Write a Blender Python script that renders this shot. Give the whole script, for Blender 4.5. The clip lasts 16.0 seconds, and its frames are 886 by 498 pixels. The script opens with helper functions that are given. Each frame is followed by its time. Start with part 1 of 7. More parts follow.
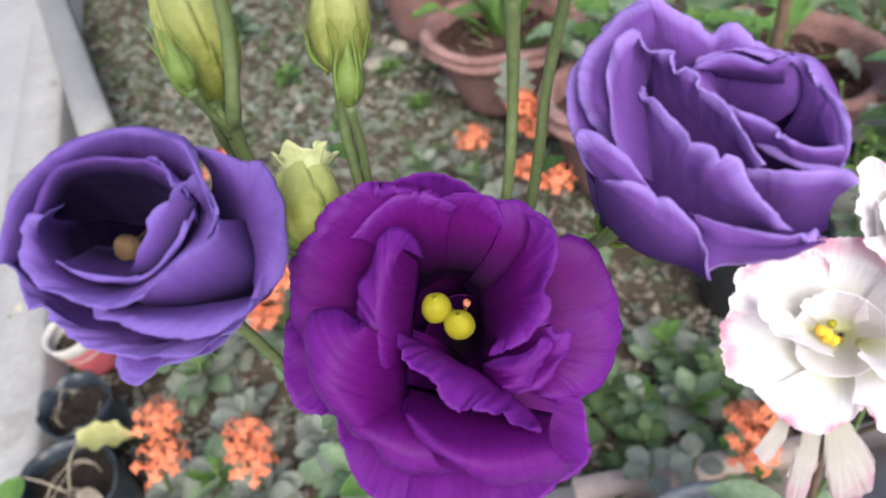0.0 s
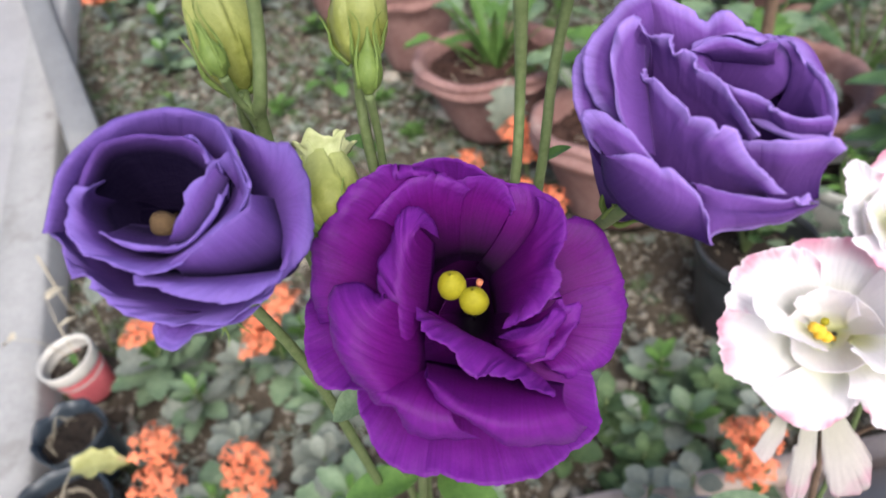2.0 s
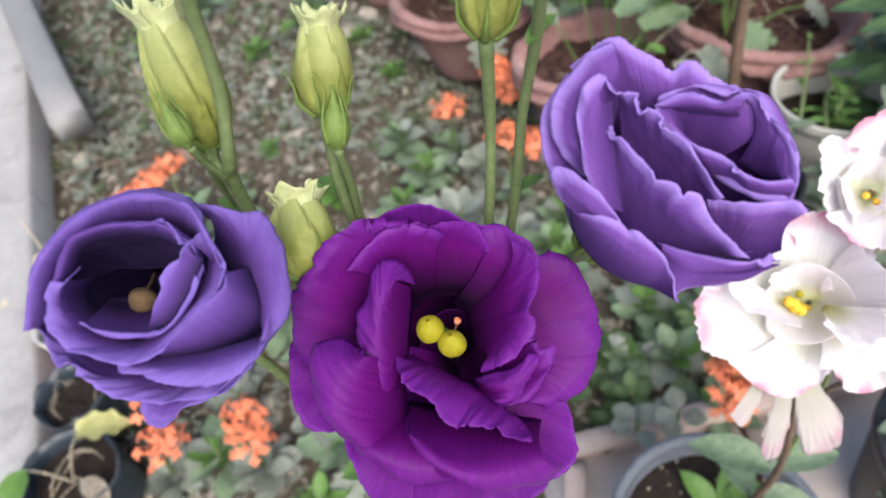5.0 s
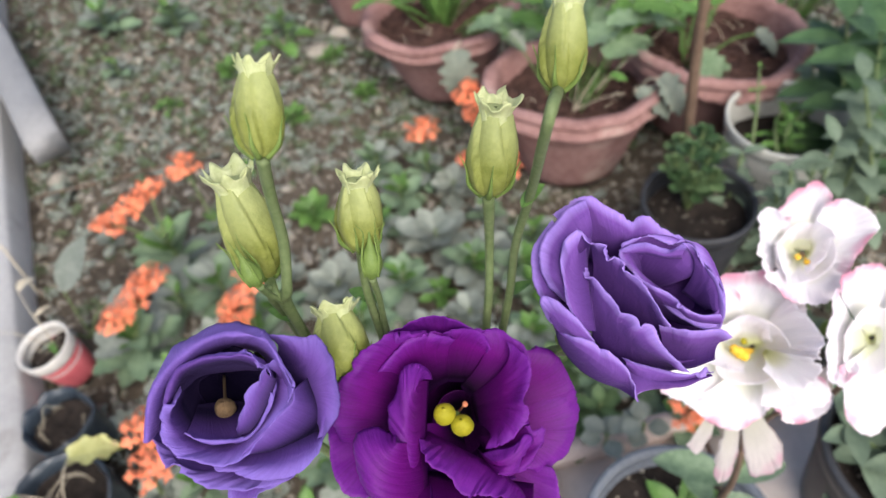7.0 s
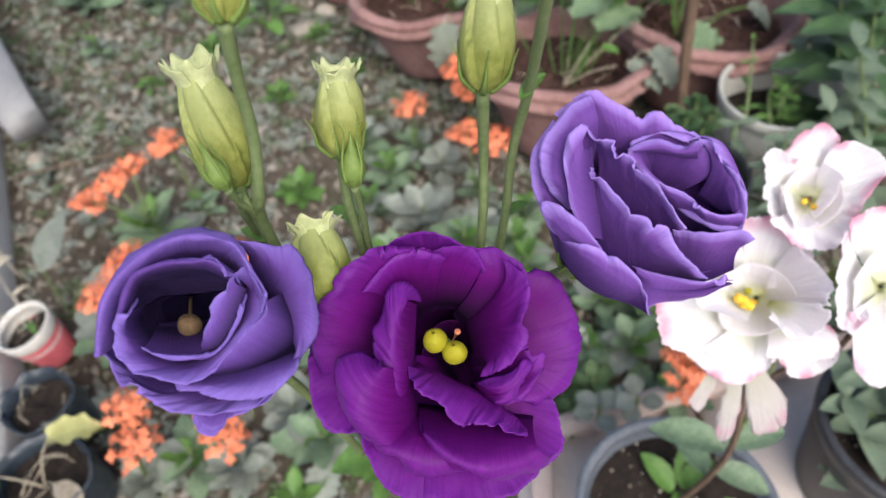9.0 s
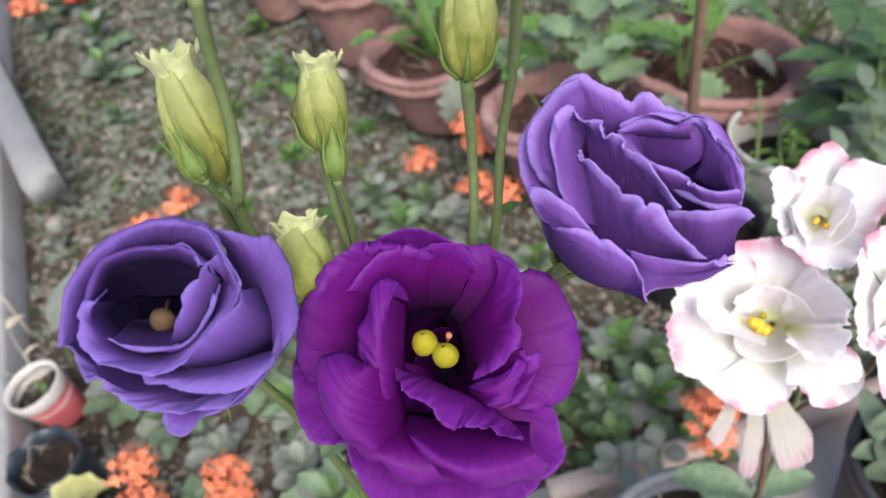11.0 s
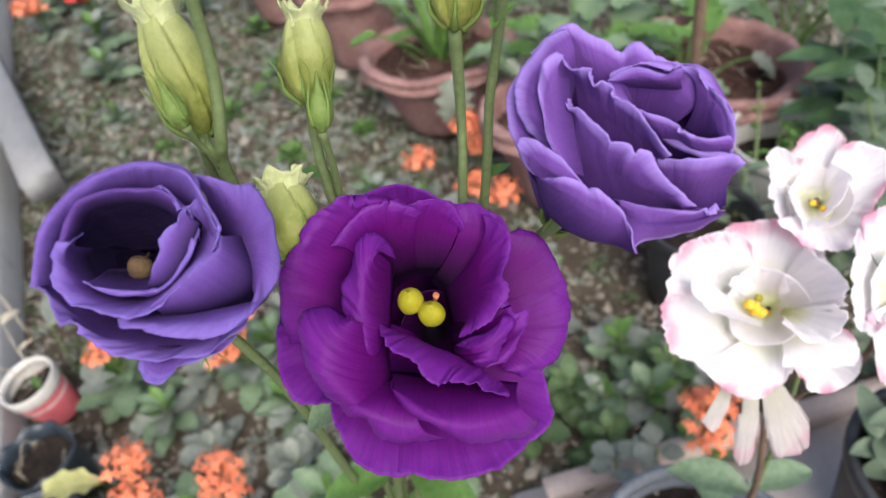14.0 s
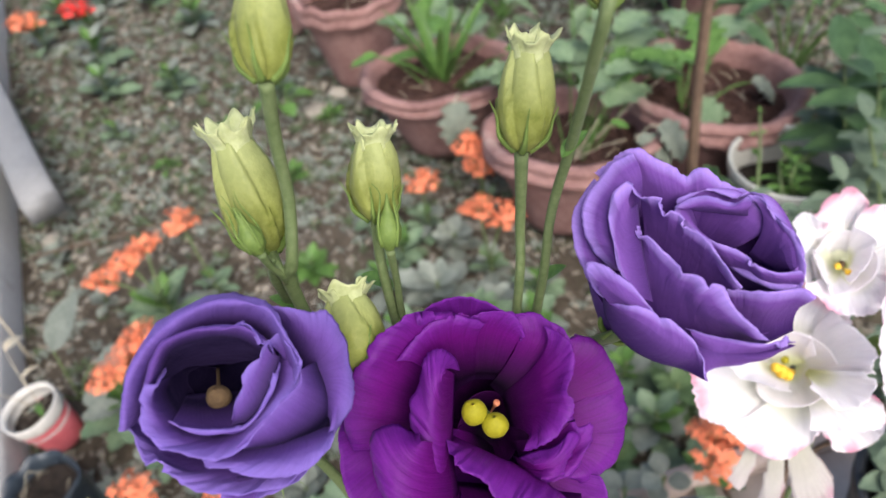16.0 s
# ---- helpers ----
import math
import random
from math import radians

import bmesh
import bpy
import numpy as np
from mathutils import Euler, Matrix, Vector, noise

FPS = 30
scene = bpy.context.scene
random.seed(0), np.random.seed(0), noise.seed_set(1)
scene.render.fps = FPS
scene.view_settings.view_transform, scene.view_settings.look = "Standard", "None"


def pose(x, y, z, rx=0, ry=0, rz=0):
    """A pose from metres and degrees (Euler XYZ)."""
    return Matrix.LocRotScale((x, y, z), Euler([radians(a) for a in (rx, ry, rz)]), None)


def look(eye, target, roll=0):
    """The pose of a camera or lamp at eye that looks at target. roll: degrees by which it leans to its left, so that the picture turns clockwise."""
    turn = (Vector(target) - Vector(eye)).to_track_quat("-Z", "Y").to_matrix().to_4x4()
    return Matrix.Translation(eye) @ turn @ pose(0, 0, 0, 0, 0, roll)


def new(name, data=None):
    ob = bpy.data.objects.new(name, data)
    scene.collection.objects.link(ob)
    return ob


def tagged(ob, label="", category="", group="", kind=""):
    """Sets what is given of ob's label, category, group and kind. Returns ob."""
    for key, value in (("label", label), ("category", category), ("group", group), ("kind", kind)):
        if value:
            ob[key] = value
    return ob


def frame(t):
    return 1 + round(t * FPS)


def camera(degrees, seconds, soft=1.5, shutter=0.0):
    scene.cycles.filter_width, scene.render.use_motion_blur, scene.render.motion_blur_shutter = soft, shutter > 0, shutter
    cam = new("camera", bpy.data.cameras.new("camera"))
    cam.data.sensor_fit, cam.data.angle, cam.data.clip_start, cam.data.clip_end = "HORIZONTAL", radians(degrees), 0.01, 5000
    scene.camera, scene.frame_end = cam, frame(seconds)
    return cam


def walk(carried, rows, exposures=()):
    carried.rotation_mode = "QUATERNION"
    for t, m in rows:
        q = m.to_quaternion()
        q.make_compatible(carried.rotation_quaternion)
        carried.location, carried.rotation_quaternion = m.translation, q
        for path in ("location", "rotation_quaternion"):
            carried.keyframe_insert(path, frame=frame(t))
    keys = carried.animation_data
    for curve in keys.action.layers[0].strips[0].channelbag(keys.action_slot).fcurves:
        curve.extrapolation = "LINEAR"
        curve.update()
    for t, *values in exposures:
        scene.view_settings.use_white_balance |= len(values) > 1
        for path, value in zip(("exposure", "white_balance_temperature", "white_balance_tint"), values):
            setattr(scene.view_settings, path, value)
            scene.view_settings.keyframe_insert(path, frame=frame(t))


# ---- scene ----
cam = camera(65.0, 16.0)
cam.data.dof.use_dof = True
cam.data.dof.focus_distance, cam.data.dof.aperture_fstop = 0.16, 18.0
PATH = [
    (0, (0.02451, 0.12094, 0.65646), (-0.1044, 0.7997, -0.0665), -9.77),
    (0.5, (0.02450, 0.11821, 0.65651), (-0.1016, 0.8048, -0.0595), -9.57),
    (1, (0.02125, 0.11554, 0.65770), (-0.1037, 0.8165, -0.0445), -9.37),
    (1.5, (0.02063, 0.11478, 0.65723), (-0.0986, 0.8253, -0.0363), -9.24),
    (2, (0.02040, 0.10853, 0.65497), (-0.0939, 0.8210, -0.0373), -9.26),
    (2.5, (0.02571, 0.10652, 0.65459), (-0.1012, 0.8207, -0.0338), -9.88),
    (3, (0.02594, 0.11457, 0.64854), (-0.1081, 0.8312, -0.0359), -10.30),
    (3.2, (0.02666, 0.11807, 0.64670), (-0.1093, 0.8447, -0.0268), -10.40),
    (5.3, (0.02486, 0.12439, 0.68582), (-0.0769, 0.7544, -0.0841), -11.85),
    (5.5, (0.02551, 0.12175, 0.69643), (-0.0721, 0.7861, -0.0445), -10.98),
    (6, (0.02270, 0.10950, 0.71306), (-0.0583, 0.7809, -0.0236), -10.09),
    (6.5, (0.02167, 0.10847, 0.71111), (-0.0532, 0.7645, -0.0399), -10.15),
    (7, (0.02030, 0.12189, 0.71784), (-0.0393, 0.7551, -0.0539), -9.70),
    (7.5, (0.02041, 0.12099, 0.71567), (-0.0391, 0.7240, -0.0798), -9.98),
    (8, (0.02171, 0.11738, 0.70367), (-0.0235, 0.7195, -0.0935), -8.57),
    (8.5, (0.02341, 0.11461, 0.70481), (-0.0134, 0.7269, -0.0850), -8.76),
    (9, (0.01732, 0.11736, 0.69355), (-0.0280, 0.7408, -0.0870), -9.03),
    (9.2, (0.01468, 0.12201, 0.68713), (-0.0400, 0.7463, -0.0921), -9.95),
    (11.3, (0.02220, 0.10260, 0.67701), (-0.0415, 0.8150, -0.0218), -10.94),
    (11.5, (0.02171, 0.09752, 0.67618), (-0.0447, 0.8218, -0.0102), -11.12),
    (12, (0.01883, 0.09499, 0.67614), (-0.0448, 0.8309, 0.0020), -10.62),
    (12.5, (0.01628, 0.09590, 0.67283), (-0.0365, 0.8300, -0.0042), -9.46),
    (13, (0.01830, 0.09692, 0.67225), (-0.0335, 0.8292, -0.0068), -9.64),
    (13.5, (0.02285, 0.09995, 0.67161), (-0.0304, 0.8242, -0.0158), -9.73),
    (14, (0.02309, 0.10372, 0.66821), (-0.0352, 0.8054, -0.0419), -10.11),
    (14.5, (0.02277, 0.10749, 0.66906), (-0.0343, 0.8091, -0.0412), -10.04),
    (15, (0.02042, 0.10701, 0.66995), (-0.0327, 0.8109, -0.0384), -9.90),
    (15.5, (0.01560, 0.11003, 0.67727), (-0.0354, 0.8194, -0.0257), -10.14),
    (16, (0.01033, 0.11959, 0.68787), (-0.0347, 0.8259, -0.0186), -9.38),
]
walk(cam, [(t, look(eye, target, roll)) for t, eye, target, roll in PATH],
     [(0, 0.94), (3.2, 0.94), (5.3, 1.02), (6, 1.07), (6.5, 0.99), (7, 0.93), (9, 0.89), (11.5, 0.90), (14.5, 0.88), (16, 0.90)])

# ---- world and light ----
world = bpy.data.worlds.new("sky")
scene.world = world
world.use_nodes = True
wn = world.node_tree.nodes
sky = wn.new("ShaderNodeTexSky")
sky.sky_type, sky.sun_disc = "NISHITA", False
sky.sun_elevation, sky.sun_rotation = radians(49), radians(163)
sky.air_density, sky.dust_density = 1.0, 4.0
wn["Background"].inputs[1].default_value = 0.108
world.node_tree.links.new(sky.outputs[0], wn["Background"].inputs[0])
sun = new("sun", bpy.data.lights.new("sun", "SUN"))
sun.data.energy, sun.data.angle, sun.data.color = 1.85, radians(45), (1.0, 0.975, 0.98)
sun.matrix_world = look((0.6, -2.0, 2.4), (0, 0, 0))


# ---- materials ----
def node(mat, kind, **values):
    n = mat.node_tree.nodes.new(kind)
    for k, v in values.items():
        n.inputs[k].default_value = v
    return n


def surface(name, low, high, rough=0.6, scale=20.0, fine=160.0, bump=0.2, metal=0.0, clear=0.0, vary=0.0, gloss=0.5, spots=None):
    """Two colours mixed by noise of two scales, with relief; vary shifts the brightness from piece to piece."""
    mat = bpy.data.materials.new(name)
    mat.use_nodes = True
    t = mat.node_tree
    link = t.links.new
    b = t.nodes["Principled BSDF"]
    co = node(mat, "ShaderNodeTexCoord")
    n1 = node(mat, "ShaderNodeTexNoise", Scale=scale, Detail=5.0, Roughness=0.6)
    n2 = node(mat, "ShaderNodeTexNoise", Scale=fine, Detail=4.0, Roughness=0.65)
    link(co.outputs["Object"], n1.inputs["Vector"])
    link(co.outputs["Object"], n2.inputs["Vector"])
    add = node(mat, "ShaderNodeMath")
    add.operation = "ADD"
    link(n1.outputs["Fac"], add.inputs[0])
    link(n2.outputs["Fac"], add.inputs[1])
    ramp = node(mat, "ShaderNodeMapRange")
    ramp.inputs["From Min"].default_value, ramp.inputs["From Max"].default_value = 0.72, 1.28
    link(add.outputs[0], ramp.inputs["Value"])
    mix = node(mat, "ShaderNodeMix")
    mix.data_type = "RGBA"
    mix.inputs["A"].default_value, mix.inputs["B"].default_value = (*low, 1), (*high, 1)
    link(ramp.outputs[0], mix.inputs["Factor"])
    out = mix.outputs["Result"]
    if spots:
        colour, size, edge = spots
        v = node(mat, "ShaderNodeTexNoise", Scale=size, Detail=6.0, Roughness=0.7)
        link(co.outputs["Object"], v.inputs["Vector"])
        r = node(mat, "ShaderNodeMapRange")
        r.inputs["From Min"].default_value, r.inputs["From Max"].default_value = edge, edge + 0.08
        link(v.outputs["Fac"], r.inputs["Value"])
        m2 = node(mat, "ShaderNodeMix")
        m2.data_type = "RGBA"
        m2.inputs["B"].default_value = (*colour, 1)
        link(r.outputs[0], m2.inputs["Factor"])
        link(out, m2.inputs["A"])
        out = m2.outputs["Result"]
    if vary:
        info = node(mat, "ShaderNodeObjectInfo")
        isl = node(mat, "ShaderNodeNewGeometry")
        s = node(mat, "ShaderNodeMath")
        s.operation = "ADD"
        link(info.outputs["Random"], s.inputs[0])
        link(isl.outputs["Random Per Island"], s.inputs[1])
        vr = node(mat, "ShaderNodeMapRange")
        vr.inputs["From Max"].default_value = 2.0
        vr.inputs["To Min"].default_value, vr.inputs["To Max"].default_value = 1 - vary, 1 + vary
        link(s.outputs[0], vr.inputs["Value"])
        hsv = node(mat, "ShaderNodeHueSaturation")
        link(vr.outputs[0], hsv.inputs["Value"])
        link(out, hsv.inputs["Color"])
        out = hsv.outputs[0]
    link(out, b.inputs["Base Color"])
    b.inputs["Roughness"].default_value, b.inputs["Metallic"].default_value = rough, metal
    b.inputs["Coat Weight"].default_value = clear
    b.inputs["Specular IOR Level"].default_value = gloss
    bp = node(mat, "ShaderNodeBump", Strength=bump, Distance=0.002)
    link(add.outputs[0], bp.inputs["Height"])
    link(bp.outputs[0], b.inputs["Normal"])
    return mat


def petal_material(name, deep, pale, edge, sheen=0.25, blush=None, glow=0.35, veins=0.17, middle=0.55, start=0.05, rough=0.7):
    """Thin petal: colour runs from the throat (in the purple kinds darkened for shade too) to the rim, with fine veins
    along it and some light passing through.
    """
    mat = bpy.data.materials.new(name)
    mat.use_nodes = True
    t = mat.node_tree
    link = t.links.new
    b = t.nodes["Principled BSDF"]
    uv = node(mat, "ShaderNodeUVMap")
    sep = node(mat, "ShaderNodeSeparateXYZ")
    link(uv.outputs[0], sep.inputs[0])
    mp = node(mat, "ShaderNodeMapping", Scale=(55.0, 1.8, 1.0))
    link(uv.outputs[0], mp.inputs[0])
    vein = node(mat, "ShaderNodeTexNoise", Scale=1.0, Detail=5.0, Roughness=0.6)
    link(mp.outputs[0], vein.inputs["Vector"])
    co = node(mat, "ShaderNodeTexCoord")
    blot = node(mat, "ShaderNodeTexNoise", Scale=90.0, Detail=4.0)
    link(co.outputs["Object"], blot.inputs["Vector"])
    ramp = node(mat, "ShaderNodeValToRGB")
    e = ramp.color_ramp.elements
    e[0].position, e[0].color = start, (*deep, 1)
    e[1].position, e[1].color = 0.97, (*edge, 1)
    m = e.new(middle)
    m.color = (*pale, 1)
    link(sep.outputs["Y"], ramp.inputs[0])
    mr = node(mat, "ShaderNodeMapRange")
    mr.inputs["From Min"].default_value, mr.inputs["From Max"].default_value = 0.3, 0.7
    mr.inputs["To Min"].default_value, mr.inputs["To Max"].default_value = 1 - veins, 1 + 0.8 * veins
    link(vein.outputs["Fac"], mr.inputs["Value"])
    mr2 = node(mat, "ShaderNodeMapRange")
    mr2.inputs["From Min"].default_value, mr2.inputs["From Max"].default_value = 0.3, 0.7
    mr2.inputs["To Min"].default_value, mr2.inputs["To Max"].default_value = 1 - 0.55 * veins, 1 + 0.45 * veins
    link(blot.outputs["Fac"], mr2.inputs["Value"])
    grain = node(mat, "ShaderNodeTexNoise", Scale=1500.0, Detail=3.0, Roughness=0.7)
    link(co.outputs["Object"], grain.inputs["Vector"])
    mr3 = node(mat, "ShaderNodeMapRange")
    mr3.inputs["From Min"].default_value, mr3.inputs["From Max"].default_value = 0.3, 0.7
    mr3.inputs["To Min"].default_value, mr3.inputs["To Max"].default_value = 1 - 0.5 * veins, 1 + 0.5 * veins
    link(grain.outputs["Fac"], mr3.inputs["Value"])
    both = node(mat, "ShaderNodeMath")
    both.operation = "MULTIPLY"
    link(mr2.outputs[0], both.inputs[0])
    link(mr3.outputs[0], both.inputs[1])
    mul = node(mat, "ShaderNodeMath")
    mul.operation = "MULTIPLY"
    link(mr.outputs[0], mul.inputs[0])
    link(both.outputs[0], mul.inputs[1])
    hsv = node(mat, "ShaderNodeHueSaturation")
    link(mul.outputs[0], hsv.inputs["Value"])
    link(ramp.outputs[0], hsv.inputs["Color"])
    out = hsv.outputs[0]
    if blush:
        patch = node(mat, "ShaderNodeTexNoise", Scale=55.0, Detail=2.0)
        link(co.outputs["Object"], patch.inputs["Vector"])
        p = node(mat, "ShaderNodeMath")
        p.operation = "MULTIPLY"
        pr = node(mat, "ShaderNodeMapRange")
        pr.inputs["From Min"].default_value, pr.inputs["From Max"].default_value = 0.485, 0.615
        link(patch.outputs["Fac"], pr.inputs["Value"])
        er = node(mat, "ShaderNodeMapRange")
        er.inputs["From Min"].default_value, er.inputs["From Max"].default_value = 0.74, 1.0
        link(sep.outputs["Y"], er.inputs["Value"])
        link(pr.outputs[0], p.inputs[0])
        link(er.outputs[0], p.inputs[1])
        mx = node(mat, "ShaderNodeMix")
        mx.data_type = "RGBA"
        mx.inputs["B"].default_value = (*blush, 1)
        link(p.outputs[0], mx.inputs["Factor"])
        link(out, mx.inputs["A"])
        out = mx.outputs["Result"]
    link(out, b.inputs["Base Color"])
    b.inputs["Roughness"].default_value = rough
    b.inputs["Specular IOR Level"].default_value = 0.15 if rough > 0.6 else 0.28
    b.inputs["Sheen Weight"].default_value = sheen
    b.inputs["Sheen Roughness"].default_value = 0.45
    b.inputs["Sheen Tint"].default_value = (*edge, 1)
    satin = node(mat, "ShaderNodeTexNoise", Scale=330.0, Detail=5.0, Roughness=0.6)
    link(co.outputs["Object"], satin.inputs["Vector"])
    relief = node(mat, "ShaderNodeMath")
    relief.operation = "ADD"
    link(vein.outputs["Fac"], relief.inputs[0])
    link(satin.outputs["Fac"], relief.inputs[1])
    bp = node(mat, "ShaderNodeBump", Strength=0.42, Distance=0.0007)
    link(relief.outputs[0], bp.inputs["Height"])
    link(bp.outputs[0], b.inputs["Normal"])
    tr = node(mat, "ShaderNodeBsdfTranslucent")
    link(out, tr.inputs["Color"])
    sh = node(mat, "ShaderNodeMixShader", Fac=glow)
    link(b.outputs[0], sh.inputs[1])
    link(tr.outputs[0], sh.inputs[2])
    link(sh.outputs[0], t.nodes["Material Output"].inputs["Surface"])
    return mat


# deep is near black: dark throat pigment with the throat's shade added in
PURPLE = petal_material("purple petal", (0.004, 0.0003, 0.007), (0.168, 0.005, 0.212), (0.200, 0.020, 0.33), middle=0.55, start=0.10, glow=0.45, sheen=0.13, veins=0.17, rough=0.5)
# long near-black start: throat pigment plus the cup's inner shade, put into the colour
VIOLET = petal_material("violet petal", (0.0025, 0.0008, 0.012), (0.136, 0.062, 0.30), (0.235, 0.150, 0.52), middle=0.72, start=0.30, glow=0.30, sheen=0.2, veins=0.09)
# dark-to-pale ramp paints shade in the folds and bright lips on naturally paler rims
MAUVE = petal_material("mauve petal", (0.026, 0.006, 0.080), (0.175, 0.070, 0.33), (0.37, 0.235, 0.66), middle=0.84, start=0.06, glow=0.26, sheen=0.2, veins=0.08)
WHITE = petal_material("white petal", (0.76, 0.78, 0.58), (0.93, 0.92, 0.93), (0.93, 0.89, 0.92), sheen=0.1, blush=(0.76, 0.36, 0.50), glow=0.5, veins=0.03)
PLAINWHITE = petal_material("inner white petal", (0.70, 0.73, 0.42), (0.91, 0.90, 0.90), (0.92, 0.89, 0.91), sheen=0.1, glow=0.5, veins=0.03, middle=0.42)
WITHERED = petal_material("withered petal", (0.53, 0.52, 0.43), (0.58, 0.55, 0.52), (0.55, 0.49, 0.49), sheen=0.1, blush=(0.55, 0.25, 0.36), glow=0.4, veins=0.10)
STIGMA = surface("yellow stigma", (0.230, 0.210, 0), (0.315, 0.280, 0.0034), 0.75, 300, 1500, 0.15)
OLIVE = surface("dull stigma", (0.075, 0.044, 0.021), (0.120, 0.073, 0.031), 0.8, 300, 1500, 0.5)
ANTHER = surface("orange anther", (0.55, 0.17, 0.08), (0.72, 0.28, 0.14), 0.7, 300, 1200, 0.3)
POLLEN = surface("yellow anther", (0.75, 0.42, 0.02), (0.85, 0.55, 0.05), 0.7, 300, 1200, 0.3)
STEM = surface("stem green", (0.085, 0.125, 0.045), (0.150, 0.190, 0.085), 0.5, 60, 500, 0.15, gloss=0.2)
BUD = surface("bud green", (0.128, 0.150, 0.026), (0.240, 0.262, 0.070), 0.5, 70, 420, 0.2, gloss=0.2)
def paler_tip(mat, colour):
    t = mat.node_tree
    b = t.nodes["Principled BSDF"]
    old = b.inputs["Base Color"].links[0].from_socket
    co = node(mat, "ShaderNodeTexCoord")
    sep = node(mat, "ShaderNodeSeparateXYZ")
    t.links.new(co.outputs["Generated"], sep.inputs[0])
    mr = node(mat, "ShaderNodeMapRange")
    mr.inputs["From Min"].default_value, mr.inputs["From Max"].default_value, mr.inputs["To Max"].default_value = 0.4, 1.05, 0.65
    t.links.new(sep.outputs["Z"], mr.inputs["Value"])
    mx = node(mat, "ShaderNodeMix")
    mx.data_type = "RGBA"
    mx.inputs["B"].default_value = (*colour, 1)
    t.links.new(mr.outputs[0], mx.inputs["Factor"])
    t.links.new(old, mx.inputs["A"])
    t.links.new(mx.outputs["Result"], b.inputs["Base Color"])


paler_tip(BUD, (0.39, 0.43, 0.20))
BUDTIP = surface("bud tip", (0.34, 0.38, 0.17), (0.50, 0.53, 0.30), 0.5, 90, 500, 0.2, gloss=0.2)
SEPAL = surface("sepal green", (0.092, 0.1472, 0.0322), (0.1564, 0.2208, 0.0552), 0.5, 90, 500, 0.2, gloss=0.2)
LEAF = surface("lisianthus leaf", (0.075, 0.110, 0.072), (0.150, 0.196, 0.132), 0.5, 40, 300, 0.2, vary=0.25, gloss=0.2)
KAL = surface("kalanchoe leaf", (0.072, 0.116, 0.066), (0.190, 0.262, 0.160), 0.42, 50, 300, 0.2, vary=0.35, gloss=0.2)
KALB = surface("greyed leaf", (0.108, 0.128, 0.106), (0.245, 0.268, 0.225), 0.5, 50, 300, 0.25, vary=0.35, gloss=0.2)
FRESH = surface("fresh leaf", (0.04968, 0.1122, 0.02484), (0.1076, 0.1987, 0.04968), 0.45, 50, 300, 0.2, vary=0.3, gloss=0.2)
GRASS = surface("young weed", (0.052, 0.080, 0.036), (0.125, 0.160, 0.080), 0.5, 50, 300, 0.2, vary=0.4, gloss=0.2)
DARKLEAF = surface("dark green leaf", (0.024, 0.056, 0.022), (0.070, 0.125, 0.052), 0.42, 50, 300, 0.2, vary=0.35, gloss=0.25)
MINT = surface("herb leaf", (0.042, 0.080, 0.032), (0.125, 0.185, 0.080), 0.5, 60, 400, 0.3, vary=0.45, gloss=0.2)
KALE = surface("pale cabbage leaf", (0.0782, 0.1334, 0.0644), (0.184, 0.2484, 0.1472), 0.5, 45, 260, 0.3, vary=0.3, gloss=0.2)
DARKEARTH = surface("black potting earth", (0.0092, 0.00736, 0.00644), (0.0368, 0.0276, 0.02208), 0.95, 70, 350, 1.0, spots=((0.2024, 0.1656, 0.1196), 190.0, 0.66), gloss=0.2)
ORANGE = surface("orange blossom", (0.72, 0.15, 0.06), (0.90, 0.30, 0.15), 0.6, 200, 900, 0.2, vary=0.28)
RED = surface("red blossom", (0.55, 0.015, 0.01), (0.75, 0.04, 0.03), 0.6, 200, 900, 0.2)
CLAY = surface("terracotta", (0.205, 0.108, 0.096), (0.345, 0.205, 0.185), 0.85, 18, 120, 0.4, spots=((0.3864, 0.276, 0.2392), 9.0, 0.56), gloss=0.2)
EARTH = surface("potting earth", (0.030, 0.0155, 0.012), (0.105, 0.058, 0.046), 0.95, 60, 300, 1.0, spots=((0.1564, 0.1012, 0.0782), 120.0, 0.64), gloss=0.2)
SOIL = surface("bed soil", (0.038, 0.030, 0.021), (0.125, 0.102, 0.076), 0.95, 30, 240, 1.0, spots=((0.08925, 0.08925, 0.051), 7.0, 0.58), gloss=0.2)
PEBBLE = surface("pebble", (0.17, 0.152, 0.122), (0.36, 0.33, 0.28), 0.8, 40, 300, 0.4, vary=0.55, gloss=0.2)
LITTER = surface("dry leaf litter", (0.15, 0.122, 0.092), (0.38, 0.345, 0.28), 0.8, 60, 300, 0.4, vary=0.5, gloss=0.2)
CONCRETE = surface("pale kerb", (0.31, 0.305, 0.30), (0.41, 0.405, 0.395), 0.8, 10, 150, 0.3, spots=((0.276, 0.2668, 0.253), 8.0, 0.6))
PAVING = surface("pale paving", (0.3073, 0.2999, 0.2999), (0.4048, 0.3965, 0.3965), 0.6, 8, 120, 0.15, spots=((0.3864, 0.3864, 0.3404), 6.0, 0.62))
TILE = surface("beige tile", (0.48, 0.42, 0.375), (0.58, 0.515, 0.465), 0.5, 12, 120, 0.15)
GREYWOOD = surface("grey painted post", (0.19, 0.19, 0.19), (0.26, 0.26, 0.26), 0.6, 15, 150, 0.25, spots=((0.2024, 0.2024, 0.2024), 14.0, 0.6))
TIMBER = surface("weathered timber", (0.40, 0.315, 0.275), (0.53, 0.43, 0.38), 0.8, 25, 260, 0.4)
BARK = surface("brown stick", (0.0828, 0.0506, 0.0322), (0.1656, 0.1058, 0.069), 0.8, 60, 300, 0.5)
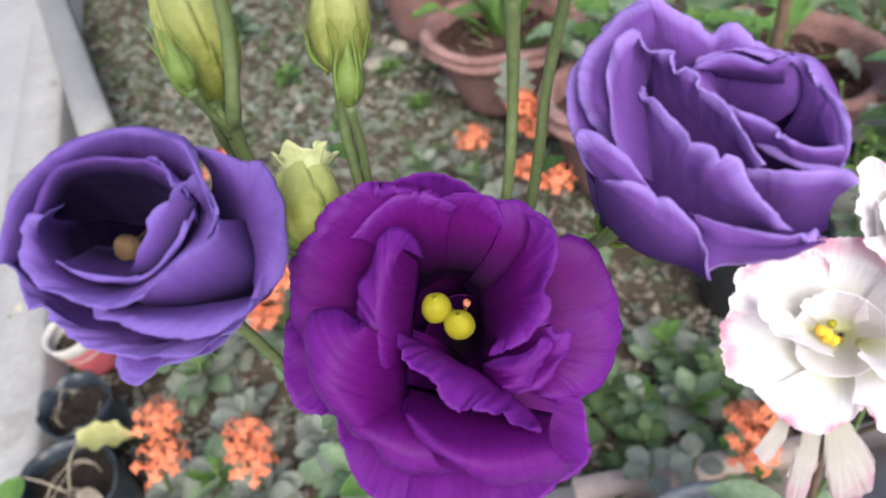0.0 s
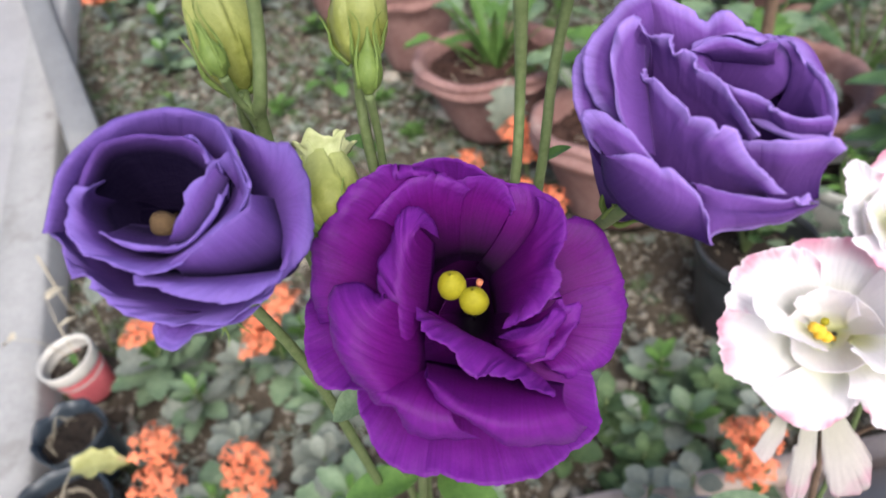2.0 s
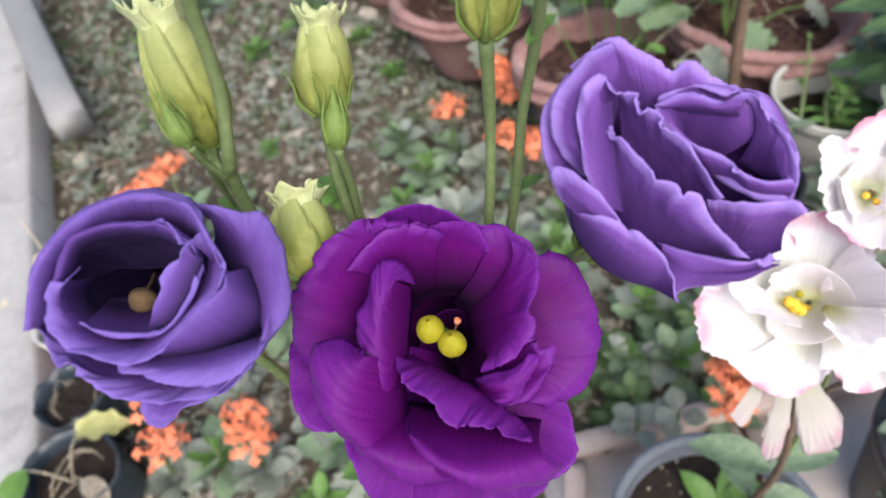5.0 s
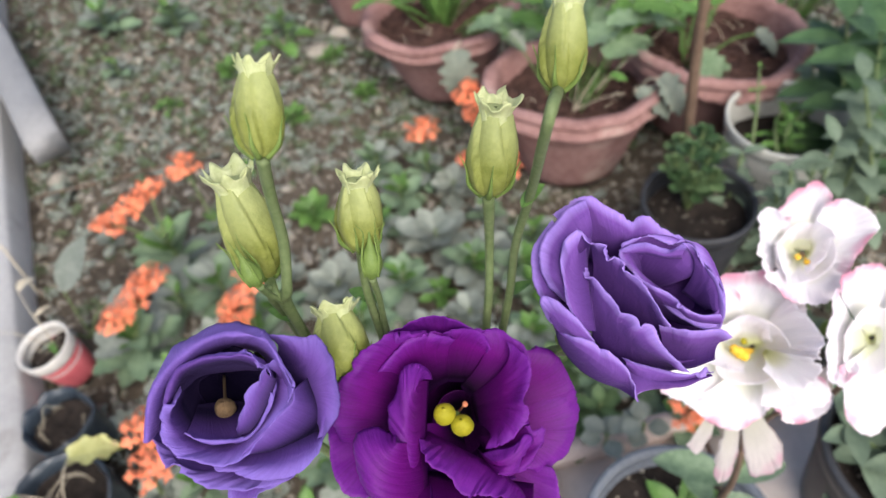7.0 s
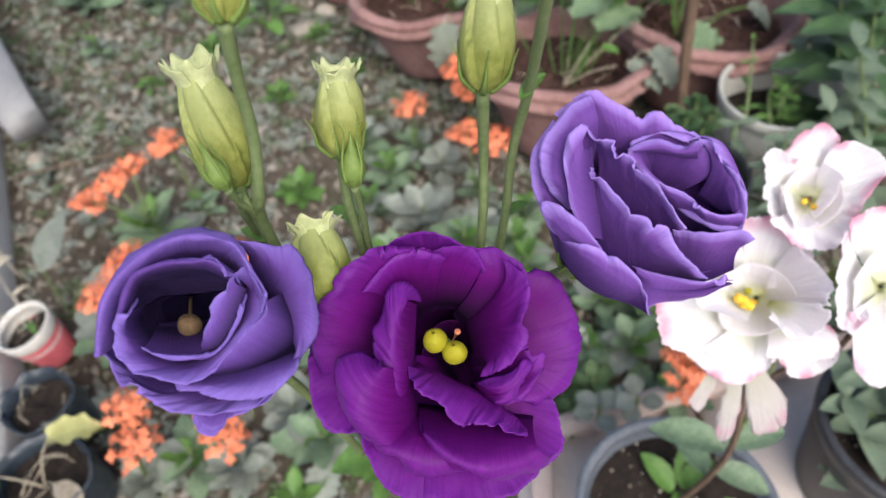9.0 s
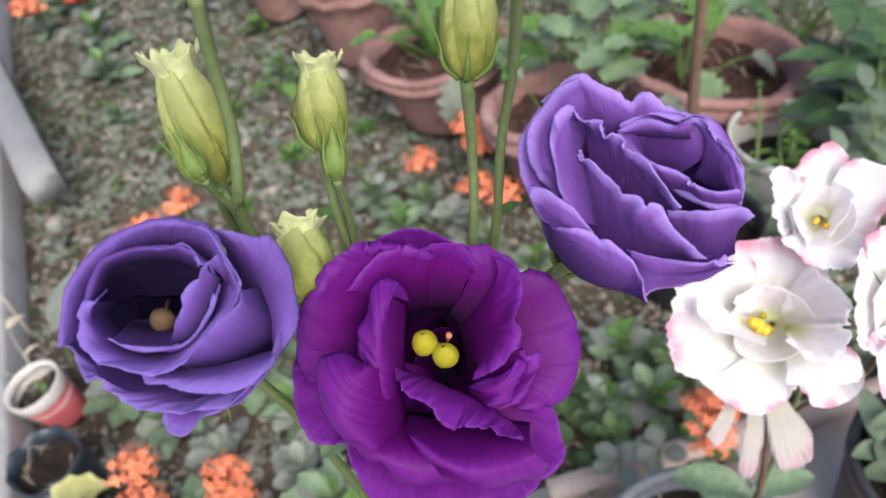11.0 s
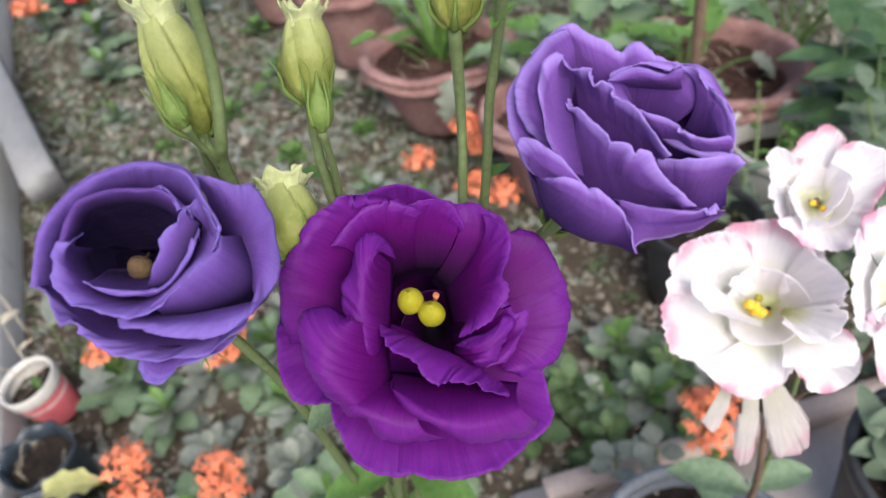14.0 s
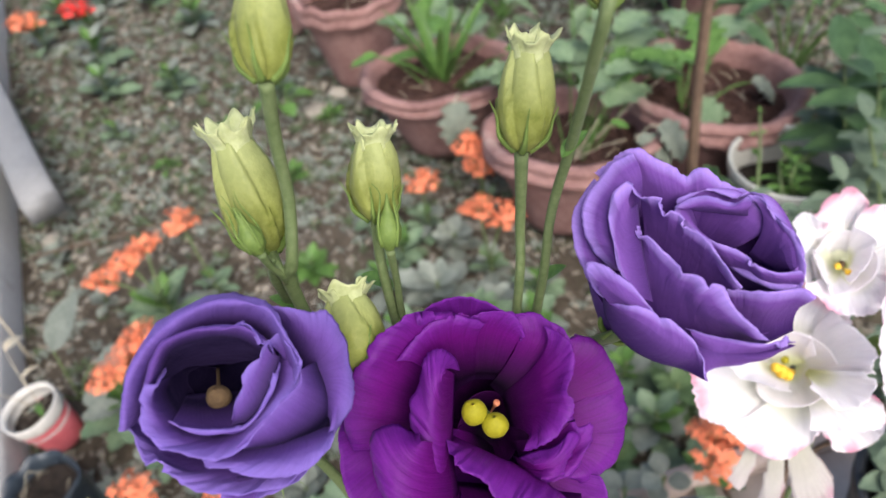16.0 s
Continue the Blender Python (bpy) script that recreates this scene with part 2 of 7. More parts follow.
BLACKPOT = surface("black plastic", (0.01656, 0.01748, 0.02024), (0.046, 0.04784, 0.05336), 0.45, 25, 300, 0.15)
GREYRIM = surface("dusty grey plastic", (0.069, 0.08096, 0.0966), (0.1472, 0.161, 0.184), 0.55, 25, 300, 0.2)
BAG = surface("dark nursery bag", (0.01104, 0.01656, 0.02576), (0.0414, 0.0552, 0.069), 0.35, 30, 300, 0.3)
WHITEPLASTIC = surface("white plastic", (0.50, 0.48, 0.44), (0.62, 0.60, 0.56), 0.45, 30, 200, 0.1)
OFFWHITE = surface("dirty white plastic", (0.40, 0.40, 0.355), (0.53, 0.53, 0.48), 0.55, 14, 200, 0.15)
PINK = surface("pink plastic", (0.55, 0.10, 0.12), (0.68, 0.17, 0.19), 0.45, 30, 200, 0.1)
STRAW = surface("dry straw", (0.368, 0.3128, 0.2208), (0.5336, 0.4784, 0.368), 0.8, 60, 300, 0.3, vary=0.3)
YELLOWLEAF = surface("yellowing leaf", (0.2392, 0.2392, 0.0644), (0.3864, 0.3864, 0.1656), 0.55, 60, 300, 0.2, spots=((0.276, 0.184, 0.092), 40.0, 0.58))
GREYLEAF = surface("mealy grey leaf", (0.1104, 0.1334, 0.1058), (0.207, 0.23, 0.184), 0.6, 60, 300, 0.3, gloss=0.2)


# ---- builders ----
def mesh_of(bm, name, material, smooth=True):
    me = bpy.data.meshes.new(name)
    bm.to_mesh(me)
    bm.free()
    for p in me.polygons:
        p.use_smooth = smooth
    me.materials.append(material)
    return me


def part(name, bm, material, parent, label="", smooth=True):
    ob = new(name, mesh_of(bm, name, material, smooth))
    ob.parent = parent
    return tagged(ob, label)


def thing(name, place, label, category, group="", kind=""):
    ob = new(name)
    ob.location = place
    ob.empty_display_size = 0.02
    return tagged(ob, label, category, group, kind)


def spline(points, n):
    """n + 1 points along a smooth curve through the given ones."""
    p = [Vector(q) for q in points]
    if len(p) == 2:
        return [p[0].lerp(p[1], i / n) for i in range(n + 1)]
    p = [2 * p[0] - p[1], *p, 2 * p[-1] - p[-2]]
    out = []
    for i in range(n + 1):
        f = i / n * (len(p) - 3)
        k = min(int(f), len(p) - 4)
        a, b, c, d = p[k:k + 4]
        t = f - k
        out.append(0.5 * (2 * b + (c - a) * t + (2 * a - 5 * b + 4 * c - d) * t * t + (3 * b - a - 3 * c + d) * t ** 3))
    return out


def grid(bm, rows, closed=False):
    """A sheet of quads through rows of points, with a uv map."""
    uv = bm.loops.layers.uv.verify()
    vs = [[bm.verts.new(p) for p in row] for row in rows]
    m, n = len(vs), len(vs[0])
    for i in range(m - 1):
        for j in range(n if closed else n - 1):
            k = (j + 1) % n
            try:
                f = bm.faces.new((vs[i][j], vs[i][k], vs[i + 1][k], vs[i + 1][j]))
            except ValueError:
                continue
            for loop, (a, b) in zip(f.loops, ((j, i), (j + 1, i), (j + 1, i + 1), (j, i + 1))):
                loop[uv].uv = (a / (n - 1), b / (m - 1))
    return vs


def tube(bm, points, radii, sides=10, steps=6):
    """A tapered round rod along a smooth curve; radii are spread along it."""
    n = max(2, steps * (len(points) - 1))
    c = spline(points, n)
    r = [v.x for v in spline([(q, 0, 0) for q in radii], n)] if len(radii) > 1 else [radii[0]] * (n + 1)
    rows = []
    side = Vector((1, 0.3, 0.1))
    for i, p in enumerate(c):
        way = (c[min(i + 1, n)] - c[max(i - 1, 0)]).normalized()
        side = (side - way * side.dot(way)).normalized()
        up = way.cross(side)
        rows.append([p + r[i] * (math.cos(a) * side + math.sin(a) * up) for a in (2 * math.pi * k / sides for k in range(sides))])
    vs = grid(bm, rows, True)
    bm.faces.new(vs[0][::-1])
    bm.faces.new(vs[-1])


def lathe(bm, profile, sides=40, wobble=0.0, seed=0.0):
    """A turned form from (radius, height) pairs; wobble makes it hand-made."""
    rows = []
    for r, z in profile:
        rows.append([Vector((r * math.cos(a), r * math.sin(a), z)) * 1.0 for a in (2 * math.pi * k / sides for k in range(sides))])
    if wobble:
        for row in rows:
            for p in row:
                k = 1 + wobble * noise.noise(Vector((p.x * 9 + seed, p.y * 9, p.z * 14)))
                p.x *= k
                p.y *= k
                p.z += wobble * 0.05 * noise.noise(Vector((p.x * 11, p.y * 11 + seed, 3)))
    grid(bm, rows, True)


def blade(bm, place, length, width, azimuth, rise, droop=0.3, fold=0.15, teeth=0.0, steps=7, across=4, shape=0.75):
    """One leaf from its base: rise is the angle at which it leaves, droop bends it down, fold lifts its sides."""
    place = Vector(place)
    out = Vector((math.cos(azimuth), math.sin(azimuth), 0))
    side = Vector((-out.y, out.x, 0))
    rows, p, angle = [], place.copy(), rise
    for i in range(steps + 1):
        t = i / steps
        w = width * (math.sin(math.pi * min(1.0, t ** shape * 0.97 + 0.03)) ** 0.8) * 0.5
        if teeth:
            w *= 1 + teeth * (1 if i % 2 else -1)
        up = Vector((-out.x * math.sin(angle), -out.y * math.sin(angle), math.cos(angle)))
        rows.append([p + side * (w * s) + up * (fold * w * abs(s)) for s in (2 * k / across - 1 for k in range(across + 1))])
        way = Vector((out.x * math.cos(angle), out.y * math.cos(angle), math.sin(angle)))
        p = p + way * (length / steps)
        angle -= droop / steps
    grid(bm, rows)


def ball(bm, place, radii, seg=14, rings=9, rough=0.0):
    rows = []
    for i in range(rings + 1):
        a = math.pi * (0.02 + 0.96 * i / rings)
        rows.append([Vector(place) + Vector((radii[0] * math.sin(a) * math.cos(b), radii[1] * math.sin(a) * math.sin(b), radii[2] * math.cos(a)))
                     for b in (2 * math.pi * k / seg for k in range(seg))])
    if rough:
        for row in rows:
            for p in row:
                d = p - Vector(place)
                p += d * rough * noise.noise(p * 400)
    vs = grid(bm, rows, True)
    bm.faces.new(vs[0])
    bm.faces.new(vs[-1][::-1])


def petal(bloom, material, base, mid, rim, bulge=0.0, ruffle=0.6, curl=0.0, root=0.0, reach=1.0, wrinkle=0.0, name="petal"):
    """A petal drawn between a base line, an optional middle line and its rim, all in mm from the bloom's centre.
    bulge pushes its middle towards the open side of the bloom, ruffle waves and frays the rim, curl rolls it over,
    root above 0 leaves out the dark throat colour (pigment and painted shade), below 0 carries it further up, reach
    below 1 leaves out the pale rim, wrinkle adds folds at right angles to the rim."""
    face = Vector((0.04, -0.70, 0.71))
    length = sum((Vector(p) - Vector(q)).length for p, q in zip(rim, rim[1:]))
    steps, across = 22, int(min(130, max(36, length * 2.4)))
    b, r = spline(base, across), spline(rim, across)
    m = spline(mid, across) if mid else [p.lerp(q, 0.55) + face * bulge for p, q in zip(b, r)]
    seed = bloom["seed"] = bloom.get("seed", 0.0) + 7.3
    sheet = []
    for i in range(steps + 1):
        t = (i / steps) ** 0.85
        k0, k1, k2 = (1 - t) * (1 - 2 * t), 4 * t * (1 - t), t * (2 * t - 1)
        sheet.append([b[j] * k0 + m[j] * k1 + r[j] * k2 for j in range(across + 1)])
    rows = []
    for i in range(steps + 1):
        t = (i / steps) ** 0.85
        late = max(0.0, (t - 0.74) / 0.26)
        row = []
        for j in range(across + 1):
            p = sheet[i][j]
            along = sheet[i][min(j + 1, across)] - sheet[i][max(j - 1, 0)]
            up = sheet[min(i + 1, steps)][j] - sheet[max(i - 1, 0)][j]
            n = along.cross(up)
            n = n.normalized() if n.length > 1e-6 else face.copy()
            if n.dot(face) < 0:
                n = -n
            w = j / across * length
            wave = noise.noise(Vector((w * 0.16 + seed, t * 1.5, seed))) + 0.45 * noise.noise(Vector((w * 0.42 + seed, t * 2, 5)))
            crimp = noise.noise(Vector((w * 0.95 + seed, t * 2.5, 9))) + 0.5 * noise.noise(Vector((w * 2.1 + seed, t * 4, 11)))
            swell = noise.noise(Vector((p.x * 0.16, p.y * 0.16, p.z * 0.16 + seed)))
            cross = noise.noise(Vector((w * 0.25 + seed, t * 14, seed)))
            fold = noise.noise(Vector((w * 0.55 + seed, t * 1.2, 21))) + 0.5 * noise.noise(Vector((w * 1.3 + seed, t * 2.0, 23)))
            q = p + n * (wrinkle * fold * t ** 1.2 + ruffle * (1.25 * wave * t ** 3 + 0.36 * min(1.0, 0.9 / max(ruffle, 0.01)) * crimp * t ** 5) + min(1.0, 3 * ruffle) * (0.75 * swell * t + 0.20 * cross * t) - curl * late * late)
            if late > 0.4:
                out = up.normalized() if up.length > 1e-6 else n
                q = q + out * ((late - 0.4) * min(ruffle, 0.9) * (0.6 * noise.noise(Vector((w * 0.4 + seed, 2, seed))) + 0.75 * noise.noise(Vector((w * 0.95 + seed, 4, seed))) + 0.6 * noise.noise(Vector((w * 1.9 + seed, 6, seed)))))
            row.append(q * 0.001)
        rows.append(row)
    bm = bmesh.new()
    uv = bm.loops.layers.uv.verify()
    grid(bm, rows)
    for f in bm.faces:
        for loop in f.loops:
            u, v = loop[uv].uv
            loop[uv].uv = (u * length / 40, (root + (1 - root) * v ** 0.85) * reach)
    bmesh.ops.recalc_face_normals(bm, faces=bm.faces[:])
    ob = part(name, bm, material, bloom)
    s = ob.modifiers.new("thickness", "SOLIDIFY")
    s.thickness, s.offset = 0.00016, 0
    return ob


# ---- ground and borders ----
def ground_height(x, y):
    return 0.012 * noise.noise(Vector((x * 3.1, y * 3.1, 0))) + 0.006 * noise.noise(Vector((x * 11, y * 11, 4)))


bm = bmesh.new()
xs = [-40, -20, -8, -3] + [-2.0 + 0.05 * i for i in range(81)] + [3, 8, 20, 40]
ys = [-40, -20, -8, -3, -1] + [-0.5 + 0.05 * i for i in range(71)] + [4, 8, 20, 40]
grid(bm, [[Vector((x, y, ground_height(x, y) - 0.012)) for x in xs] for y in ys])
ground = tagged(part("ground", bm, SOIL, None), "brown garden soil with moss and small stones", "ground", kind="structure")

edge = [(-0.303 - 0.431 * y, y) for y in (-3.0, 0.2, 1.0, 2.0, 6.0)]
bm = bmesh.new()
rows = []
for i in range(41):
    f = i / 40 * 4
    k = min(int(f), 3)
    x = edge[k][0] + (edge[k + 1][0] - edge[k][0]) * (f - k)
    y = edge[k][1] + (edge[k + 1][1] - edge[k][1]) * (f - k)
    j = 0.0025 * noise.noise(Vector((x * 9, y * 9, 0)))
    rows.append([Vector((x + j, y, -0.03)), Vector((x + j, y, 0.043)), Vector((x - 0.006 + j, y, 0.049 + j * 0.5)), Vector((x - 0.07, y - 0.02, 0.050)), Vector((x - 0.075, y - 0.02, 0.02))])
grid(bm, rows)
tagged(part("kerb", bm, CONCRETE, None), "pale concrete kerb along the flower bed", "kerb", kind="structure")
bm = bmesh.new()
grid(bm, [[Vector((x - 0.07, y, 0.040)), Vector((x - 6, y - 1, 0.040))] for x, y in edge])
tagged(part("pavement", bm, PAVING, None, smooth=False), "pale paved path beyond the kerb", "pavement", kind="structure")

# tiled floor in front of the bed
floor_bm = bmesh.new()
grid(floor_bm, [[Vector((0.04 + 2.8 * u, 0.40 - 1.75 * v + 0.56 * u, 0.004)) for u in (0.0, 0.5, 1.0)] for v in (1.0, 0.5, 0.0)])
floor = tagged(part("floor", floor_bm, EARTH, None), "beige floor tiles beside the flower bed", "floor", kind="structure")
bm = bmesh.new()
bmesh.ops.create_cube(bm, size=1)
bmesh.ops.scale(bm, vec=(0.198, 0.198, 0.012), verts=bm.verts)
bmesh.ops.bevel(bm, geom=bm.edges[:], offset=0.002, segments=2, affect="EDGES")
tile_mesh = mesh_of(bm, "tile", TILE)
for i in range(14):
    for j in range(9):
        ob = new("tile", tile_mesh)
        ob.parent = floor
        ob.location = (0.14 + 0.2 * i, 0.33 - 0.2 * j + 0.04 * i, 0.006)
        ob.rotation_euler = (0, 0, 0.2)


def timber(name, a, b, wide, high, label):
    a, b = Vector(a), Vector(b)
    bm = bmesh.new()
    way = (b - a).normalized()
    side = way.cross(Vector((0, 0, 1))).normalized()
    up = side.cross(way)
    rows = []
    for i in range(13):
        p = a.lerp(b, i / 12)
        ring = []
        for u, v in ((-0.5, -0.5), (0.5, -0.5), (0.51, 0.40), (0.46, 0.5), (-0.46, 0.5), (-0.51, 0.40)):
            q = p + side * (u * wide) + up * (v * high)
            ring.append(q + Vector((0, 0, 0.06 * high * noise.noise(q * 14))))
        rows.append(ring)
    vs = grid(bm, rows, True)
    bm.faces.new(vs[0][::-1])
    bm.faces.new(vs[-1])
    return tagged(part(name, bm, TIMBER if high < 0.04 else GREYWOOD, None), label, "plank" if high < 0.04 else "post")


timber("plank", (0.055, 0.402, 0.012), (0.42, 0.475, 0.018), 0.022, 0.034, "weathered pinkish plank edging the flower bed")
timber("plank", (0.062, 0.385, 0.014), (0.050, 0.27, 0.014), 0.020, 0.030, "short weathered plank set against the edging")
timber("post", (-0.620, 0.927, 0.067), (-1.328, 2.017, 0.072), 0.052, 0.042, "grey painted post lying across the kerb")


# ---- leaves shared between plants ----
def leaf_mesh(name, material, length, width, droop, fold, teeth=0.0, shape=0.75, steps=9):
    bm = bmesh.new()
    blade(bm, (0, 0, 0), length, width, 0, 0.0, droop, fold, teeth, steps, 4, shape)
    return mesh_of(bm, name, material)


KALANCHOE_LEAVES = [leaf_mesh("leaf", KAL, 0.050, 0.027, 0.5, 0.25, 0.15, 1.2, 12), leaf_mesh("leaf", KAL, 0.042, 0.025, 0.2, 0.35, 0.15, 1.15, 12),
                    leaf_mesh("leaf", KALB, 0.046, 0.029, 0.7, 0.2, 0.14, 1.25, 12)]
ROSETTE_LEAVES = [leaf_mesh("leaf", KALB, 0.038, 0.022, 0.3, 0.2, 0.07, 1.3, 10), leaf_mesh("leaf", KALB, 0.032, 0.021, -0.2, 0.3, 0.07, 1.3, 10)]
MINT_LEAVES = [leaf_mesh("leaf", MINT, 0.048, 0.029, 0.5, 0.2, 0.12, 1.15, 12), leaf_mesh("leaf", MINT, 0.038, 0.025, 0.2, 0.3, 0.12, 1.15, 12)]
FRESH_LEAVES = [leaf_mesh("leaf", FRESH, 0.040, 0.020, 0.3, 0.3, 0.08, 1.0, 10), leaf_mesh("leaf", FRESH, 0.032, 0.018, -0.2, 0.3, 0.08, 1.0, 10)]
GLAUCOUS = [leaf_mesh("leaf", LEAF, 0.058, 0.026, 0.5, 0.25, 0.0, 0.85), leaf_mesh("leaf", LEAF, 0.048, 0.026, 0.9, 0.2, 0.0, 0.8)]
ROUND_LEAVES = [leaf_mesh("leaf", KALB, 0.036, 0.032, 0.5, 0.1, 0.03, 1.0), leaf_mesh("leaf", FRESH, 0.050, 0.032, 0.5, 0.2, 0.0, 0.95)]
SUCCULENT = [leaf_mesh("leaf", DARKLEAF, 0.021, 0.017, -0.5, 0.3, 0.0, 1.3), leaf_mesh("leaf", MINT, 0.021, 0.017, -0.4, 0.3, 0.0, 1.3)]
LOBED = [leaf_mesh("leaf", LEAF, 0.085, 0.062, 0.9, 0.25, 0.13, 0.9, 12), leaf_mesh("leaf", FRESH, 0.070, 0.050, 0.8, 0.25, 0.13, 0.9, 12), leaf_mesh("leaf", GREYLEAF, 0.080, 0.056, 1.0, 0.2, 0.12, 0.9, 12)]


def put_leaf(parent, mesh, place, azimuth, rise, size=1.0, roll=0.0, name="leaf"):
    ob = new(name, mesh)
    ob.parent = parent
    ob.matrix_basis = Matrix.Translation(place) @ Euler((0, 0, azimuth)).to_matrix().to_4x4() @ Euler((roll, -rise, 0)).to_matrix().to_4x4() @ Matrix.Scale(size, 4)
    return ob


FLORETS = []
for k in range(3):
    rng = random.Random(40 + k)
    bm = bmesh.new()
    spots = []
    while len(spots) < 24:
        spots.append(max(((r * math.cos(a), r * math.sin(a)) for a, r in ((rng.uniform(0, 6.283), 0.021 * math.sqrt(rng.random())) for _ in range(9))),
                         key=lambda q: min([9.0] + [math.hypot(q[0] - o[0], q[1] - o[1]) for o in spots])))
    for px, py in spots:
        r = math.hypot(px, py)
        c = Vector((px, py, 0.012 * (1 - (r / 0.022) ** 2) + rng.uniform(-0.006, 0.006)))
        n = (Vector((c.x, c.y, 0.018)) + Vector((rng.uniform(-1, 1), rng.uniform(-1, 1), 0)) * 0.012).normalized()
        x = n.orthogonal().normalized()
        y = n.cross(x)
        turn = rng.uniform(0, 1.6)
        size = rng.uniform(0.0036, 0.0050)
        middle = bm.verts.new(c - n * 0.0012)
        for q in range(4):
            b = turn + q * math.pi / 2
            d, e = math.cos(b) * x + math.sin(b) * y, -math.sin(b) * x + math.cos(b) * y
            s = size * rng.uniform(0.88, 1.1)
            pts = [c + d * s * 0.65 - e * s * 0.42 + n * 0.0006, c + d * s * 1.10 - e * s * 0.20 - n * 0.0004, c + d * s * 1.28 - n * 0.0010, c + d * s * 1.10 + e * s * 0.20 - n * 0.0004, c + d * s * 0.65 + e * s * 0.42 + n * 0.0006]
            bm.faces.new([middle] + [bm.verts.new(p) for p in pts])
        tube(bm, [(c.x * 0.3, c.y * 0.3, -0.010), c - n * 0.0014], [0.0007], 4, 1)
    FLORETS.append(mesh_of(bm, "flower_head", ORANGE))


def kalanchoe(place, heads=(), size=1.0, seed=0, leaves=16, mix=0, label="kalanchoe with scalloped grey-green leaves"):
    rng = random.Random(seed)
    x, y = place[0] + 0.004, place[1] * 0.984
    ob = thing("kalanchoe" if mix < 3 else "herb", (x, y, ground_height(x, y) - 0.012), label, "kalanchoe" if mix < 3 else "herb", "kalanchoe plants in the bed" if mix < 3 else "small herbs in the bed")
    kinds = (KALANCHOE_LEAVES, ROSETTE_LEAVES, FRESH_LEAVES, MINT_LEAVES)[mix]
    high = (0.055, 0.026, 0.026, 0.060)[mix] * size
    bm = bmesh.new()
    tube(bm, [(0, 0, 0), (0.002, 0.001, high)], [0.003, 0.002], 7)
    part("stem", bm, STEM, ob)
    for i in range(leaves):
        t = i / leaves
        a = i * 2.4 + rng.uniform(-0.3, 0.3)
        put_leaf(ob, rng.choice(FRESH_LEAVES if mix == 0 and t > 0.55 and rng.random() < 0.6 else kinds), (0.002 * math.cos(a), 0.002 * math.sin(a), high * (0.12 + 0.9 * t)), a, (0.22 if mix == 0 else 0.08) + 0.8 * t + rng.uniform(-0.2, 0.2),
                 size * (1.16 - 0.5 * t) * rng.uniform(0.85, 1.15), rng.uniform(-0.3, 0.3))
    for hx, hy, hz in heads:
        base = Vector((0, 0, high * 0.8))
        top = Vector((hx + 0.004, hy * 0.984, hz)) - ob.location
        bm = bmesh.new()
        tube(bm, [base, base.lerp(top, 0.5) + Vector((0, 0, 0.008)), top], [0.0018, 0.0014], 6)
        part("flower_stalk", bm, STEM, ob)
        h = new("flower_head", rng.choice(FLORETS))
        h.parent = ob
        h.location = top
        h.rotation_euler = (rng.uniform(-0.2, 0.2), rng.uniform(-0.2, 0.2), rng.uniform(0, 6))
        h.scale = (rng.uniform(0.95, 1.2),) * 3
        tagged(h, "cluster of small orange blossoms")
    return ob


BLOOMING = "kalanchoe in bloom with orange flower clusters"
kalanchoe((-0.055, 0.86), [(-0.052, 0.848, 0.10)], 0.75, 1, 14, 0, BLOOMING)
kalanchoe((0.03, 0.90), [(0.016, 0.912, 0.105), (0.026, 0.885, 0.09)], 0.6, 2, 12, 0, BLOOMING)
kalanchoe((0.025, 0.770), [(0.016, 0.790, 0.095), (0.050, 0.775, 0.09)], 0.7, 3, 14, 0, BLOOMING)
kalanchoe((-0.36, 0.80), [(-0.378, 0.829, 0.10)], 0.6, 4, 12, 0, BLOOMING)
kalanchoe((-0.40, 0.735), [(-0.412, 0.785, 0.105), (-0.432, 0.762, 0.10), (-0.458, 0.740, 0.095)], 1.25, 5, 22, 0, BLOOMING)
kalanchoe((-0.415, 0.595), [(-0.376, 0.632, 0.105), (-0.392, 0.610, 0.10), (-0.408, 0.584, 0.095)], 1.15, 6, 22, 0, BLOOMING)
kalanchoe((-0.27, 0.60), [(-0.252, 0.618, 0.105), (-0.266, 0.588, 0.10), (-0.270, 0.566, 0.09)], 0.9, 7, 18, 0, BLOOMING)
kalanchoe((-0.355, 0.41), [(-0.338, 0.440, 0.10), (-0.325, 0.405, 0.09)], 1.0, 8, 18, 1, BLOOMING)
kalanchoe((-0.255, 0.41), [(-0.247, 0.425, 0.10), (-0.238, 0.405, 0.093)], 1.1, 9, 20, 1, BLOOMING)
kalanchoe((0.205, 0.44), [(0.202, 0.434, 0.105), (0.198, 0.416, 0.092)], 0.8, 10, 14, 0, BLOOMING)
def planted(seed, spots):
    """Plants without flowers: place, size and kind of leaf."""
    for i, (x, y, size, mix) in enumerate(spots):
        kalanchoe((x, y), (), size, seed + i, (18, 15, 14, 13)[mix], mix, ("kalanchoe with scalloped grey-green leaves", "low rosette of dusty grey-green scalloped leaves", "young fresh green plant with toothed leaves", "small-leaved dark green herb")[mix])


